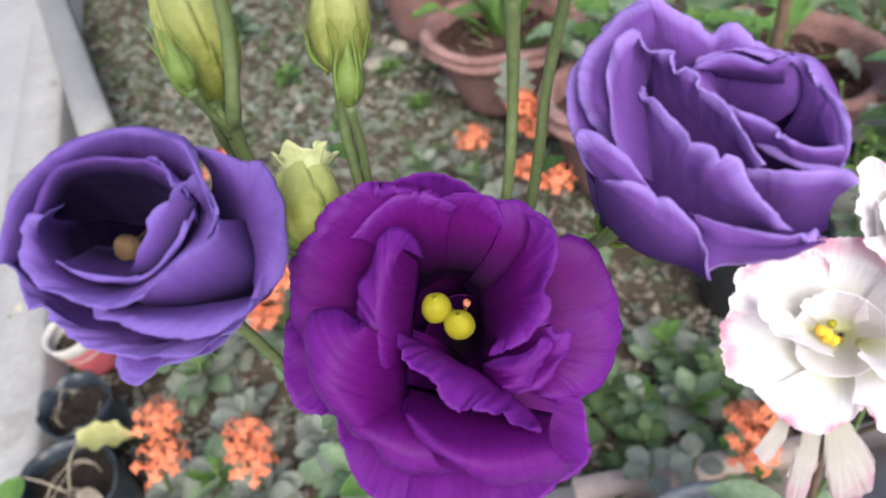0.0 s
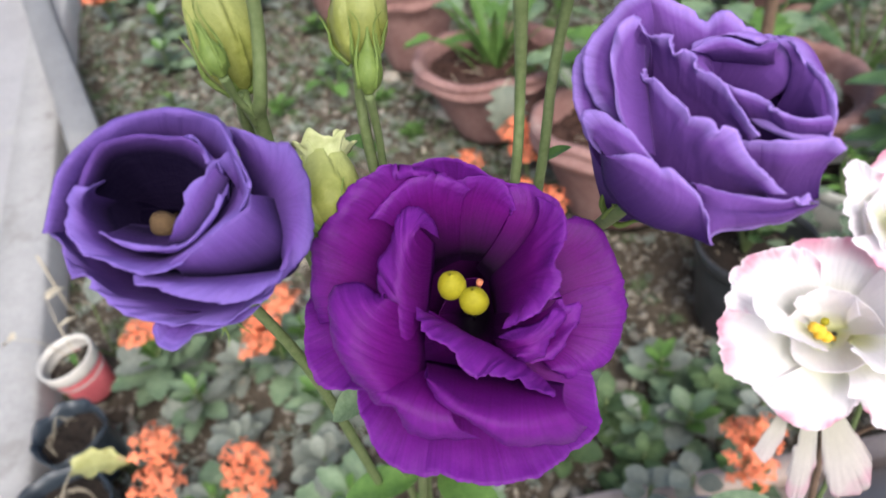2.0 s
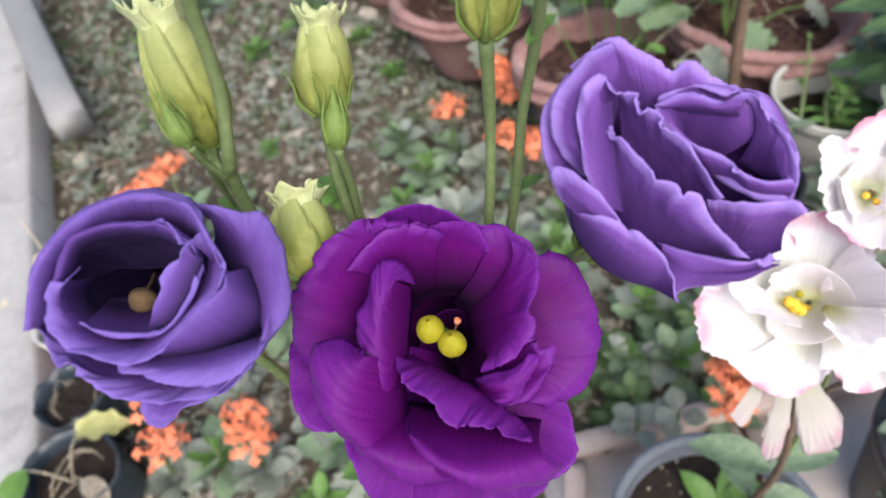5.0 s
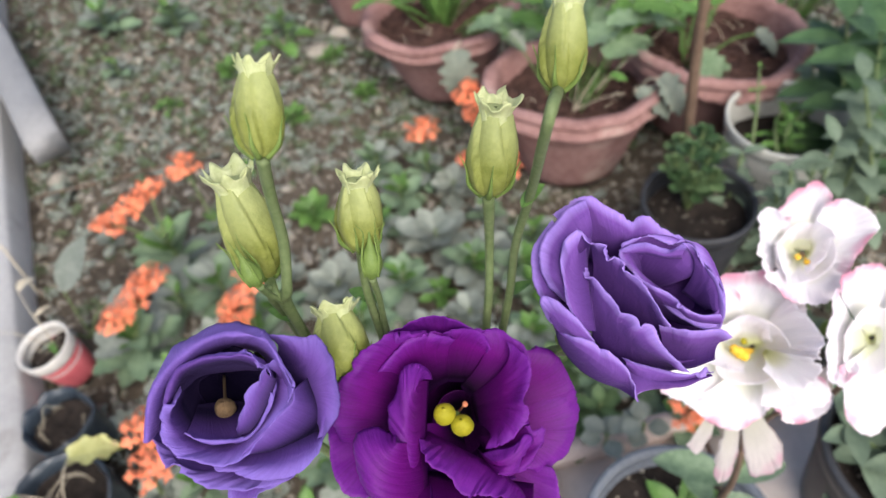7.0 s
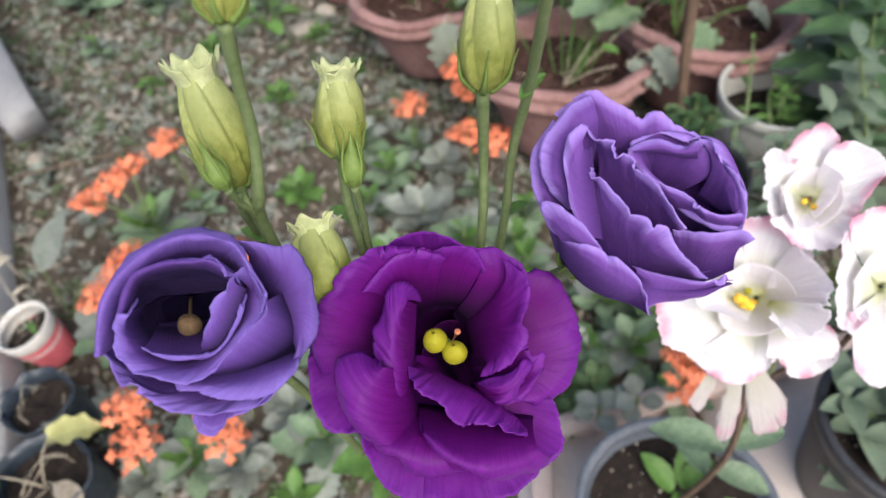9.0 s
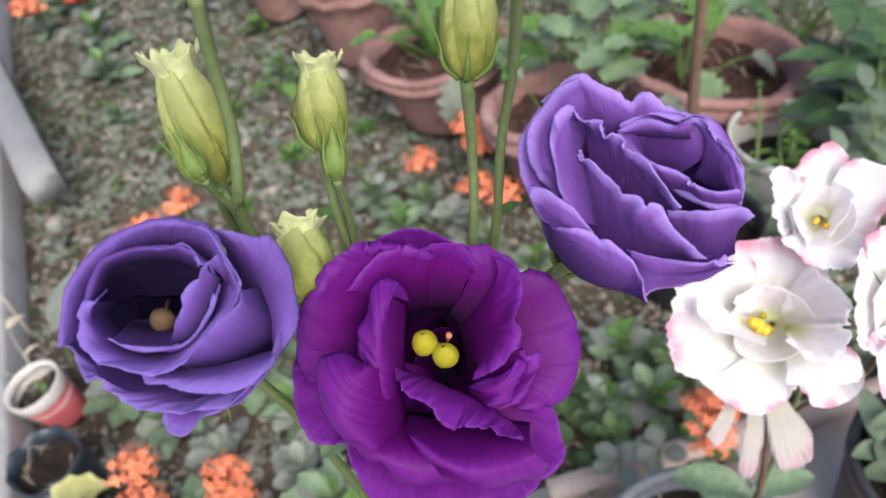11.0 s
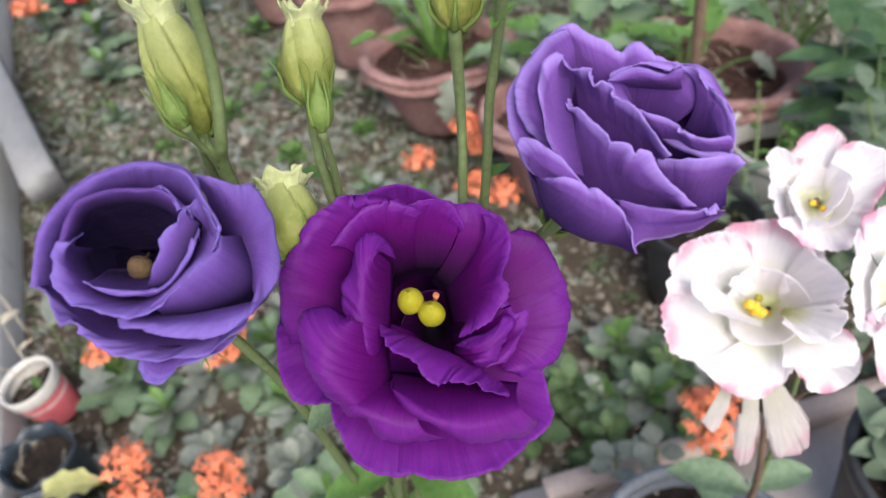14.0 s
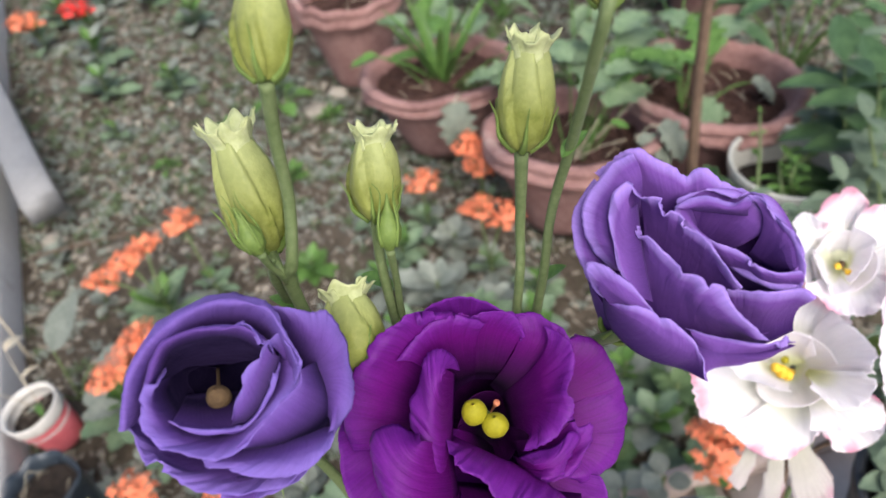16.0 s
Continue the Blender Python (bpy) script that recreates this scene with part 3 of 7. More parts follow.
planted(60, ((-0.36, 0.55, 0.9, 0), (-0.21, 0.54, 1.0, 0), (-0.14, 0.6, 0.9, 0), (-0.33, 0.61, 0.9, 1), (-0.25, 0.64, 0.8, 0), (-0.06, 0.53, 0.9, 0), (-0.16, 0.42, 1.0, 0), (-0.3, 0.42, 0.9, 0), (-0.09, 0.66, 0.9, 0), (0.06, 0.67, 0.9, 0), (0.02, 0.5, 0.9, 0), (-0.38, 0.66, 0.9, 0), (-0.46, 0.66, 0.7, 1), (-0.06, 0.59, 0.8, 1), (-0.048, 0.735, 1.55, 1), (-0.175, 0.665, 1.35, 1), (-0.02, 0.83, 1.1, 1), (0.025, 0.70, 1.1, 1)))
planted(75, ((-0.225, 0.815, 0.95, 2), (-0.131, 0.895, 0.8, 0), (-0.095, 0.82, 0.8, 0), (-0.18, 0.67, 1.0, 1), (-0.01, 0.61, 0.9, 1), (0.072, 0.63, 0.9, 0), (0.1, 0.43, 0.6, 3), (-0.045, 0.655, 0.7, 2), (-0.155, 1.08, 0.7, 2), (-0.275, 1.04, 0.7, 2), (-0.54, 1.36, 1.0, 0), (-0.68, 1.37, 1.0, 0), (-0.71, 1.06, 0.6, 2), (-0.63, 0.91, 0.7, 1), (-0.3, 0.5, 1.1, 1)))
planted(90, ((-0.2, 0.47, 1.1, 1), (-0.12, 0.5, 0.9, 0), (-0.33, 0.68, 1.0, 0), (-0.25, 0.7, 0.7, 1), (0.02, 0.55, 0.7, 0), (-0.03, 0.46, 0.8, 0), (-0.42, 0.5, 0.7, 1), (-0.12, 0.76, 0.8, 0), (0.0, 0.68, 0.9, 0), (-0.1, 0.56, 0.7, 1), (-0.1, 0.4, 1.0, 2), (-0.03, 0.36, 1.0, 2), (-0.19, 0.37, 0.9, 2), (0.08, 0.72, 0.8, 0), (0.155, 0.57, 0.9, 0)))
planted(105, ((0.17, 0.5, 0.9, 0), (0.09, 0.515, 0.9, 3), (0.125, 0.50, 0.8, 0), (0.12, 0.46, 0.7, 3), (0.2, 0.53, 0.9, 3), (0.06, 0.565, 0.8, 0), (0.23, 0.56, 0.8, 0), (0.045, 0.48, 0.8, 3), (-0.4, 1.18, 0.8, 2), (-0.32, 1.3, 0.8, 0), (-0.5, 1.1, 0.6, 2), (-0.62, 1.22, 0.7, 0), (-0.22, 1.2, 0.7, 2)))
planted(120, ((-0.74, 1.52, 1.2, 0), (-0.55, 1.62, 1.1, 0), (-0.4, 1.5, 1.0, 2), (-0.9, 1.75, 1.2, 0), (-0.66, 1.82, 1.2, 2), (-0.46, 1.8, 1.1, 0), (-0.52, 0.8, 0.6, 1), (-0.34, 0.93, 0.55, 2), (-0.45, 0.97, 0.5, 1)))


# ---- pots ----
def clay_pot(place, radius, height, lean=(0, 0), seed=0.0, label="terracotta flower pot with a rolled rim", earth=0.8, pinch=0.0):
    pot = thing("flower_pot", place, label, "flower pot", "terracotta pots")
    pot.rotation_euler = (lean[0], lean[1], 0)
    R = radius
    bm = bmesh.new()
    lathe(bm, [(0.0, 0.0), (R * 0.56, 0.0), (R * 0.60, height * 0.08), (R * 0.82, height * 0.60), (R * 0.89, height * 0.74), (R * 0.985, height * 0.785), (R * 1.02, height * 0.82), (R * 1.01, height * 0.86), (R * 0.97, height * 0.885), (R * 1.0, height * 0.92), (R * 1.025, height * 0.95),
               (R, height * 0.985), (R * 0.95, height), (R * 0.89, height * 0.985), (R * 0.86, height * 0.93), (R * 0.82, height * 0.6)], 72, 0.05, seed)
    for v in bm.verts:
        if v.co.z > height * 0.76:
            a = math.atan2(v.co.y, v.co.x)
            w = 1 + 0.018 * math.sin(a * 5 + seed) + 0.035 * noise.noise(Vector((math.cos(a) * 3, math.sin(a) * 3, seed + v.co.z * 45))) + pinch * math.sin(a * 34 + v.co.z * 90)
            v.co.x *= w
            v.co.y *= w
            v.co.z += 0.009 * noise.noise(Vector((math.cos(a) * 2.5, math.sin(a) * 2.5, seed)))
    part("pot_wall", bm, CLAY, pot)
    bm = bmesh.new()
    rows = []
    for k in range(31):
        r = R * 0.86 * k / 30
        ring = []
        for q in range(80):
            a = 2 * math.pi * q / 80
            x, y = r * math.cos(a), r * math.sin(a)
            ring.append(Vector((x, y, height * earth + 0.012 * noise.noise(Vector((x * 30, y * 30, seed))) + 0.007 * noise.noise(Vector((x * 130, y * 130, seed))) + 0.004 * noise.noise(Vector((x * 300, y * 300, seed))))))
        rows.append(ring)
    grid(bm, rows, True)
    part("earth", bm, EARTH, pot, "dark reddish-brown potting earth")
    rng = random.Random(int(seed * 7))
    bm = bmesh.new()
    for k in range(170):
        a, r = rng.uniform(0, 6.283), R * 0.8 * math.sqrt(rng.random())
        c = Vector((r * math.cos(a), r * math.sin(a), height * earth + 0.005 + 0.010 * noise.noise(Vector((r * math.cos(a) * 30, r * math.sin(a) * 30, seed)))))
        size = rng.uniform(0.0015, 0.0048)
        m = bmesh.ops.create_icosphere(bm, subdivisions=1, radius=size)
        for v in m["verts"]:
            v.co = v.co * rng.uniform(0.7, 1.2) + c
    tagged(part("loose_earth", bm, EARTH, pot, smooth=False), kind="stuff")
    for k in range(14):
        a, r, turn, long = rng.uniform(0, 6.283), R * 0.65 * math.sqrt(rng.random()), rng.uniform(0, 6.283), rng.uniform(0.012, 0.035)
        c = Vector((r * math.cos(a), r * math.sin(a), height * earth + 0.008))
        d = Vector((math.cos(turn), math.sin(turn), rng.uniform(-0.1, 0.2))) * long
        bm = bmesh.new()
        tube(bm, [c - d * 0.5, c + Vector((0, 0, 0.002)), c + d * 0.5], [0.0007, 0.0005], 4, 3)
        part("straw", bm, STRAW, pot)
    return pot


clay_pot((0.156, 0.857, 0), 0.122, 0.135, (-0.16, 0.03), 1.0, "terracotta pot with a wavy rim and dark earth", 0.74)
clay_pot((-0.012, 1.073, 0), 0.119, 0.125, (-0.10, -0.02), 2.0)
clay_pot((0.352, 0.925, 0), 0.118, 0.145, (0.0, 0.05), 3.0, "terracotta pot with a pinched rope rim", 0.74, 0.02)
clay_pot((-0.16, 1.31, 0), 0.095, 0.17, (0, 0), 4.0, "pale terracotta pot with a scalloped rim")
clay_pot((-0.34, 1.52, 0), 0.08, 0.15, (0, 0), 5.0)
clay_pot((0.50, 1.35, 0), 0.10, 0.17, (0, 0), 6.0)


def leafy(name, root, stalks, label, category, material=STEM, thick=0.0022):
    """A plant of bare stalks that each end in a leaf: (tip offset, leaf mesh, azimuth, rise, size)."""
    ob = thing(name, root, label, category)
    for tip, mesh, azimuth, rise, size in stalks:
        tip = Vector(tip)
        bm = bmesh.new()
        mid = tip * 0.5 + Vector((0, 0, 0.25 * Vector((tip.x, tip.y, 0)).length))
        tube(bm, [(0, 0, 0), mid, tip], [thick, thick * 0.6], 7)
        part("stalk", bm, material, ob)
        put_leaf(ob, mesh, tip, azimuth, rise, size)
    return ob


def lobed_leaf(name, material, length, width, seed, droop=0.7, lobes=4.5, ruffle=0.10, steps=26, across=10):
    """A broad leaf with deep rounded lobes, a wavy blade and a raised midrib."""
    rows, p, angle = [], Vector((0, 0, 0)), 0.0
    for i in range(steps + 1):
        t = i / steps
        body = math.sin(math.pi * min(1.0, 0.06 + 0.94 * t ** 0.85)) ** 0.6
        row = []
        for k in range(across + 1):
            u = 2 * k / across - 1
            lobe = 1 - 0.30 * (0.5 + 0.5 * math.cos(2 * math.pi * lobes * t + (0.7 if u > 0 else 0) + seed)) * abs(u) ** 1.5 + 0.12 * noise.noise(Vector((t * 9, u * 2, seed)))
            w = 0.5 * width * body * lobe * u
            h = ruffle * width * noise.noise(Vector((t * 5 + seed, u * 2.2, seed))) * abs(u) + 0.12 * width * u * u - 0.02 * width * (abs(u) < 0.15)
            row.append(p + Vector((0, w, h)))
        rows.append(row)
        p = p + Vector((math.cos(angle), 0, math.sin(angle))) * (length / steps)
        angle -= droop / steps
    bm = bmesh.new()
    grid(bm, rows)
    return mesh_of(bm, name, material)


CABBAGE = [lobed_leaf("leaf", KALE, 0.075, 0.055, 1.0), lobed_leaf("leaf", KALE, 0.060, 0.050, 2.7, 1.0), lobed_leaf("leaf", FRESH, 0.065, 0.048, 4.1, 0.5), lobed_leaf("leaf", KALE, 0.085, 0.050, 5.3, 0.9)]
MEALY = [lobed_leaf("leaf", GREYLEAF, 0.085, 0.060, 6.6, 1.3), lobed_leaf("leaf", GREYLEAF, 0.070, 0.058, 8.2, 1.0)]
DARKBROAD = [lobed_leaf("leaf", DARKLEAF, 0.085, 0.045, 3.3, 0.6, 1.5), lobed_leaf("leaf", DARKLEAF, 0.075, 0.040, 7.3, 0.8, 1.5)]


def cabbage(root, leaves, label, material=FRESH, thick=0.0016):
    """Long bare stalks from one root, each carrying a broad leaf at a given place in the room."""
    ob = thing("cabbage_plant", root, label, "plant")
    for tip, mesh, azimuth, rise, size in leaves:
        tip = Vector(tip) - Vector(root)
        bm = bmesh.new()
        foot = Vector((0.25 * tip.x, 0.25 * tip.y, 0)) if len(leaves) > 3 else Vector((0, 0, 0))
        tube(bm, [foot, foot.lerp(tip, 0.55) + Vector((0, 0, 0.010)), tip], [thick * 1.2, thick * 0.7], 7)
        part("stalk", bm, material, ob)
        put_leaf(ob, mesh, tip, azimuth, rise, size)
    return ob


rng = random.Random(11)
cabbage((0.152, 0.835, 0.106), [((0.1937, 0.8404, 0.1796), CABBAGE[0], 0.6, 0.2, 1.05), ((0.2164, 0.8727, 0.1914), CABBAGE[2], 1.2, 0.3, 1.12), ((0.2413, 0.8916, 0.1920), CABBAGE[1], 0.2, 0.1, 1.26), ((0.1902, 0.8824, 0.1884), CABBAGE[3], 1.9, 0.3, 1.12),
        ((0.2769, 0.9047, 0.1871), CABBAGE[2], 0.4, 0.0, 1.12), ((0.1860, 0.9227, 0.1959), CABBAGE[0], 2.3, 0.2, 1.12), ((0.2339, 0.9266, 0.1954), CABBAGE[3], 1.0, 0.3, 1.26), ((0.1933, 0.8170, 0.1733), CABBAGE[2], -0.6, 0.1, 0.35)]
        + [((0.0684, 0.9266, 0.1903), CABBAGE[1], 2.9, 0.1, 0.85), ((0.1632, 0.8434, 0.1991), CABBAGE[0], 0.5, 0.35, 0.85), ((0.1985, 0.8699, 0.2058), CABBAGE[3], 0.3, 0.2, 0.85), ((0.1881, 0.9171, 0.2228), CABBAGE[1], 1.1, 0.5, 0.9),
        ((0.2344, 0.8942, 0.2104), CABBAGE[2], -0.2, 0.1, 0.9), ((0.1575, 0.9013, 0.2117), CABBAGE[3], 2.0, 0.4, 0.8), ((0.2298, 0.9458, 0.2172), CABBAGE[0], 0.7, 0.3, 0.9), ((0.1248, 0.9277, 0.2122), CABBAGE[2], 2.6, 0.2, 0.8)],
        "pale green cabbage-like plant leaning out of a clay pot", FRESH, 0.0010)
ob = thing("dry_stalks", (0.152, 0.835, 0.106), "thin straw-coloured stalks standing in potting earth", "dry stalks")
for tip in ((0.2083, 0.7993, 0.1576), (0.2979, 0.9129, 0.1791), (0.1839, 0.8382, 0.1656), (0.1525, 0.8175, 0.1640)):
    bm = bmesh.new()
    tip = Vector(tip) - ob.location
    tube(bm, [(0, 0, 0), tip * 0.5 + Vector((0.003, 0, 0.006)), tip], [0.0010, 0.0006], 6)
    part("stalk", bm, STRAW, ob)
cabbage((0.315, 0.905, 0.108), [((0.3213, 0.8891, 0.1320), CABBAGE[1], -0.8, -0.2, 1.12), ((0.3129, 0.9243, 0.1485), CABBAGE[2], 2.4, 0.2, 1.12), ((0.3647, 0.9669, 0.1535), CABBAGE[2], 1.6, 0.5, 1.26), ((0.3090, 0.8556, 0.1313), CABBAGE[0], -1.2, -0.3, 0.6),
        ((0.4064, 0.9179, 0.1360), MEALY[1], -0.5, -0.3, 0.7), ((0.3938, 1.0022, 0.1543), CABBAGE[0], 1.0, 0.3, 1.0), ((0.3554, 1.0098, 0.1635), CABBAGE[3], 2.0, 0.4, 1.0), ((0.3156, 0.9747, 0.1637), CABBAGE[1], 2.8, 0.1, 0.8)],
        "leafy green cabbage-like plant beside a stake in a clay pot")
cabbage((-0.012, 1.075, 0.098), [((0.0619, 0.9960, 0.1619), CABBAGE[1], -0.9, -0.1, 1.12), ((0.0874, 0.9711, 0.1654), CABBAGE[2], -0.3, 0.0, 0.98), ((0.0802, 0.9376, 0.1644), MEALY[1], -0.6, -0.3, 0.5), ((0.1055, 1.0312, 0.1615), CABBAGE[2], 0.4, 0.2, 0.8),
        ((0.1327, 0.9905, 0.1649), CABBAGE[1], 0.1, 0.1, 0.7), ((0.0448, 1.1022, 0.1597), CABBAGE[0], 1.3, 0.3, 0.9), ((0.0019, 1.1319, 0.1485), CABBAGE[2], 1.9, 0.3, 0.9), ((-0.0439, 1.0881, 0.1420), CABBAGE[2], 2.9, 0.1, 0.7), ((-0.0589, 1.1667, 0.1558), CABBAGE[0], 2.5, 0.2, 0.8), ((-0.1003, 1.0630, 0.1646), CABBAGE[2], 3.1, -0.1, 0.7)],
        "spreading plant with arching green stalks in a clay pot", FRESH, 0.0014)
STRAP = [leaf_mesh("leaf", FRESH, 0.16, 0.013, 0.6, 0.4, 0.0, 0.7, 12), leaf_mesh("leaf", FRESH, 0.13, 0.012, 0.3, 0.4, 0.0, 0.7, 12)]
ob = thing("strap_leaf_plant", (-0.010, 1.085, 0.096), "fan of fresh green strap leaves in a clay pot", "plant")
for i in range(15):
    a = i * 2.4
    put_leaf(ob, STRAP[i % 2], (0.012 * math.cos(a), 0.012 * math.sin(a), 0.0), a, 1.45 - 0.04 * i, rng.uniform(0.8, 1.1), rng.uniform(-0.5, 0.5))
cabbage((0.02, 0.985, 0.122), [((0.0068, 0.9377, 0.1508), MEALY[0], -1.5, -0.9, 0.95)], "mealy grey leaf hanging over a pot rim", STRAW)
cabbage((0.235, 0.85, 0.112), [((0.2268, 0.8147, 0.1429), MEALY[0], -0.5, -0.05, 0.72), ((0.2566, 0.8273, 0.1510), MEALY[1], -0.8, -0.4, 0.85)], "mealy grey leaves hanging over a pot rim", STRAW)
leafy("seedling", (-0.30, 1.20, 0.0), [((0.025 * math.cos(a), 0.025 * math.sin(a), 0.035), LOBED[1], a, 0.0, 0.5) for a in (0.2, 1.2, 2.6, 3.6, 5.2)], "broad-leaved green seedling in the bed", "plant", FRESH)
for k, (x, y) in enumerate(((0.05, 1.25), (0.22, 1.15), (0.40, 1.18), (0.12, 1.45), (0.34, 1.42), (0.55, 1.1), (-0.02, 1.55), (0.62, 1.4))):
    leafy("vegetable_plant", (x, y, 0.0), [((0.09 * math.cos(a) * s, 0.09 * math.sin(a) * s, 0.05 + 0.12 * rng.random()), rng.choice(CABBAGE if x < 0.36 else DARKBROAD), a, rng.uniform(-0.4, 0.3), rng.uniform(0.6, 1.0))
          for a, s in ((j * 0.7 + k, rng.uniform(0.5, 1.3)) for j in range(10))], "leafy green vegetable growing in the bed", "plant", FRESH)
for k, (x, y) in enumerate(((-0.8, 1.64), (-0.70, 1.77), (-0.83, 1.81), (-0.90, 1.60), (-0.62, 1.84))):
    ob = kalanchoe((x, y + 0.02), (), 1.0, 300 + k, 12, 0, "red-flowering plant with grey-green leaves")
    bm = bmesh.new()
    tube(bm, [(0, 0, 0.03), (0, -0.025, 0.085)], [0.002], 6)
    part("flower_stalk", bm, STEM, ob)
    h = new("flower_head", FLORETS[k % 3].copy())
    h.data.materials[0] = RED if k < 3 else ORANGE
    h.parent = ob
    h.location = (0, -0.025, 0.085)
    h.scale = (1.7, 1.7, 1.5)

# plastic pots
def plastic_pot(place, radius, height, rim, wall, label, lip=0.0055, earth=0.85, taper=0.75):
    pot = thing("plastic_pot", place, label, "flower pot")
    R, H = radius, height
    bm = bmesh.new()
    lathe(bm, [(0, 0), (R * taper, 0), (R * (taper + 0.02), 0.004), (R * 0.955, H - 0.018), (R * 0.95, H - 0.016), (R * 0.93, H - 0.02), (R * 0.90, H * 0.6)], 48)
    part("pot_wall", bm, wall, pot)
    bm = bmesh.new()
    lathe(bm, [(R * 0.95, H - 0.018), (R * 0.985, H - 0.017), (R, H - 0.010), (R * 1.005, H - 0.002), (R * 0.995, H), (R - lip, H), (R - lip - 0.002, H - 0.003), (R - lip - 0.003, H - 0.011), (R - lip * 1.5, H - 0.012), (R - lip * 1.62, H - 0.009), (R - lip * 1.8, H - 0.010), (R - lip * 1.9, H - 0.03)], 56)
    part("rim", bm, rim, pot)
    bm = bmesh.new()
    rows = []
    for k in range(11):
        r = R * 0.92 * k / 10
        rows.append([Vector((r * math.cos(a), r * math.sin(a), H * earth + 0.008 * noise.noise(Vector((r * 40 * math.cos(a), r * 40 * math.sin(a), R * 99))))) for a in (2 * math.pi * q / 36 for q in range(36))])
    grid(bm, rows, True)
    part("earth", bm, DARKEARTH, pot, "dark potting earth with pale grains")
    rng = random.Random(int(R * 1e5))
    bm = bmesh.new()
    for k in range(60):
        a, r = rng.uniform(0, 6.283), R * 0.85 * math.sqrt(rng.random())
        m = bmesh.ops.create_icosphere(bm, subdivisions=1, radius=0.0005 + 0.0012 * rng.random() ** 2)
        for v in m["verts"]:
            v.co += Vector((r * math.cos(a), r * math.sin(a), H * earth + 0.002 + 0.008 * noise.noise(Vector((r * 40 * math.cos(a), r * 40 * math.sin(a), R * 99)))))
    tagged(part("grit", bm, LITTER, pot, smooth=False), kind="stuff")
    return pot


plastic_pot((0.150, 0.281, 0.012), 0.076, 0.135, GREYRIM, BLACKPOT, "dark grey plastic pot with a ribbed rim")
plastic_pot((0.355, 0.335, 0.012), 0.075, 0.13, BLACKPOT, BLACKPOT, "dark plastic pot with a grey-leaved plant")
plastic_pot((0.265, 0.649, 0.0), 0.063, 0.12, BLACKPOT, BLACKPOT, "black plastic nursery pot holding a succulent", 0.003, 0.72)
plastic_pot((0.394, 0.752, 0.0), 0.070, 0.135, OFFWHITE, OFFWHITE, "dirty white plastic tub with seedlings", 0.0022, 0.6, 0.8)
cup = plastic_pot((-0.499, 0.572, 0.0), 0.0325, 0.068, WHITEPLASTIC, PINK, "small pink plastic cup with a white rim", 0.0015, 0.72, 0.72)
cup.rotation_euler = (0.05, -0.12, 0)


def nursery_bag(place, radius, height, seed):
    bag = thing("nursery_bag", place, "black polythene nursery bag with dry earth", "plant bag", "nursery bags by the kerb")
    bm = bmesh.new()
    rows = []
    for k, (r, z) in enumerate(((0.0, 0.0), (0.8, 0.0), (0.95, 0.15), (1.0, 0.5), (0.98, 0.85), (1.04, 1.0), (1.0, 1.0), (0.92, 0.86), (0.86, 0.7))):
        ring = []
        for q in range(40):
            a = 2 * math.pi * q / 40
            w = 1 + 0.10 * noise.noise(Vector((math.cos(a) * 1.7, math.sin(a) * 1.7, seed + z * 0.8))) + 0.05 * math.sin(a * 4 + seed)
            ring.append(Vector((radius * r * w * math.cos(a), radius * r * w * math.sin(a), height * z * (1 + 0.12 * noise.noise(Vector((math.cos(a) * 2, math.sin(a) * 2, seed)))))))
        rows.append(ring)
    grid(bm, rows, True)
    part("bag_wall", bm, BAG, bag)
    bm = bmesh.new()
    grid(bm, [[Vector((radius * 0.88 * k / 8 * math.cos(a), radius * 0.88 * k / 8 * math.sin(a), height * 0.78 + 0.006 * noise.noise(Vector((k, a * 3, seed))))) for a in (2 * math.pi * q / 30 for q in range(30))] for k in range(9)], True)
    part("earth", bm, DARKEARTH, bag)
    rng = random.Random(int(seed * 10))
    for i in range(6):
        bm = bmesh.new()
        a, b = rng.uniform(0, 6.3), rng.uniform(0, 6.3)
        p, q = Vector((radius * 0.6 * math.cos(a), radius * 0.6 * math.sin(a), height * 0.80)), Vector((radius * 0.6 * math.cos(b), radius * 0.6 * math.sin(b), height * 0.82))
        tube(bm, [p, p.lerp(q, 0.5) + Vector((rng.uniform(-.01, .01), rng.uniform(-.01, .01), 0.012)), q], [0.0004], 5, 4)
        part("straw", bm, STRAW, bag)
    return bag


nursery_bag((-0.452, 0.467, 0.0), 0.036, 0.075, 1.0)
nursery_bag((-0.420, 0.384, 0.0), 0.046, 0.075, 2.0)
leafy("seedling", (-0.425, 0.380, 0.055), [((0.018, 0.030, 0.045), lobed_leaf("leaf", YELLOWLEAF, 0.052, 0.034, 2.2, 0.9, 3.0), 0.3, 0.1, 1.0), ((-0.03, 0.0, 0.035), leaf_mesh("leaf", FRESH, 0.050, 0.030, 0.6, 0.2), -1.8, 0.0, 1.0),
      ((0.03, -0.01, 0.03), leaf_mesh("leaf", LITTER, 0.035, 0.02, 1.2, 0.3), -0.6, -0.4, 1.0)], "yellowing seedling in a nursery bag", "plant", STRAW, 0.0010)
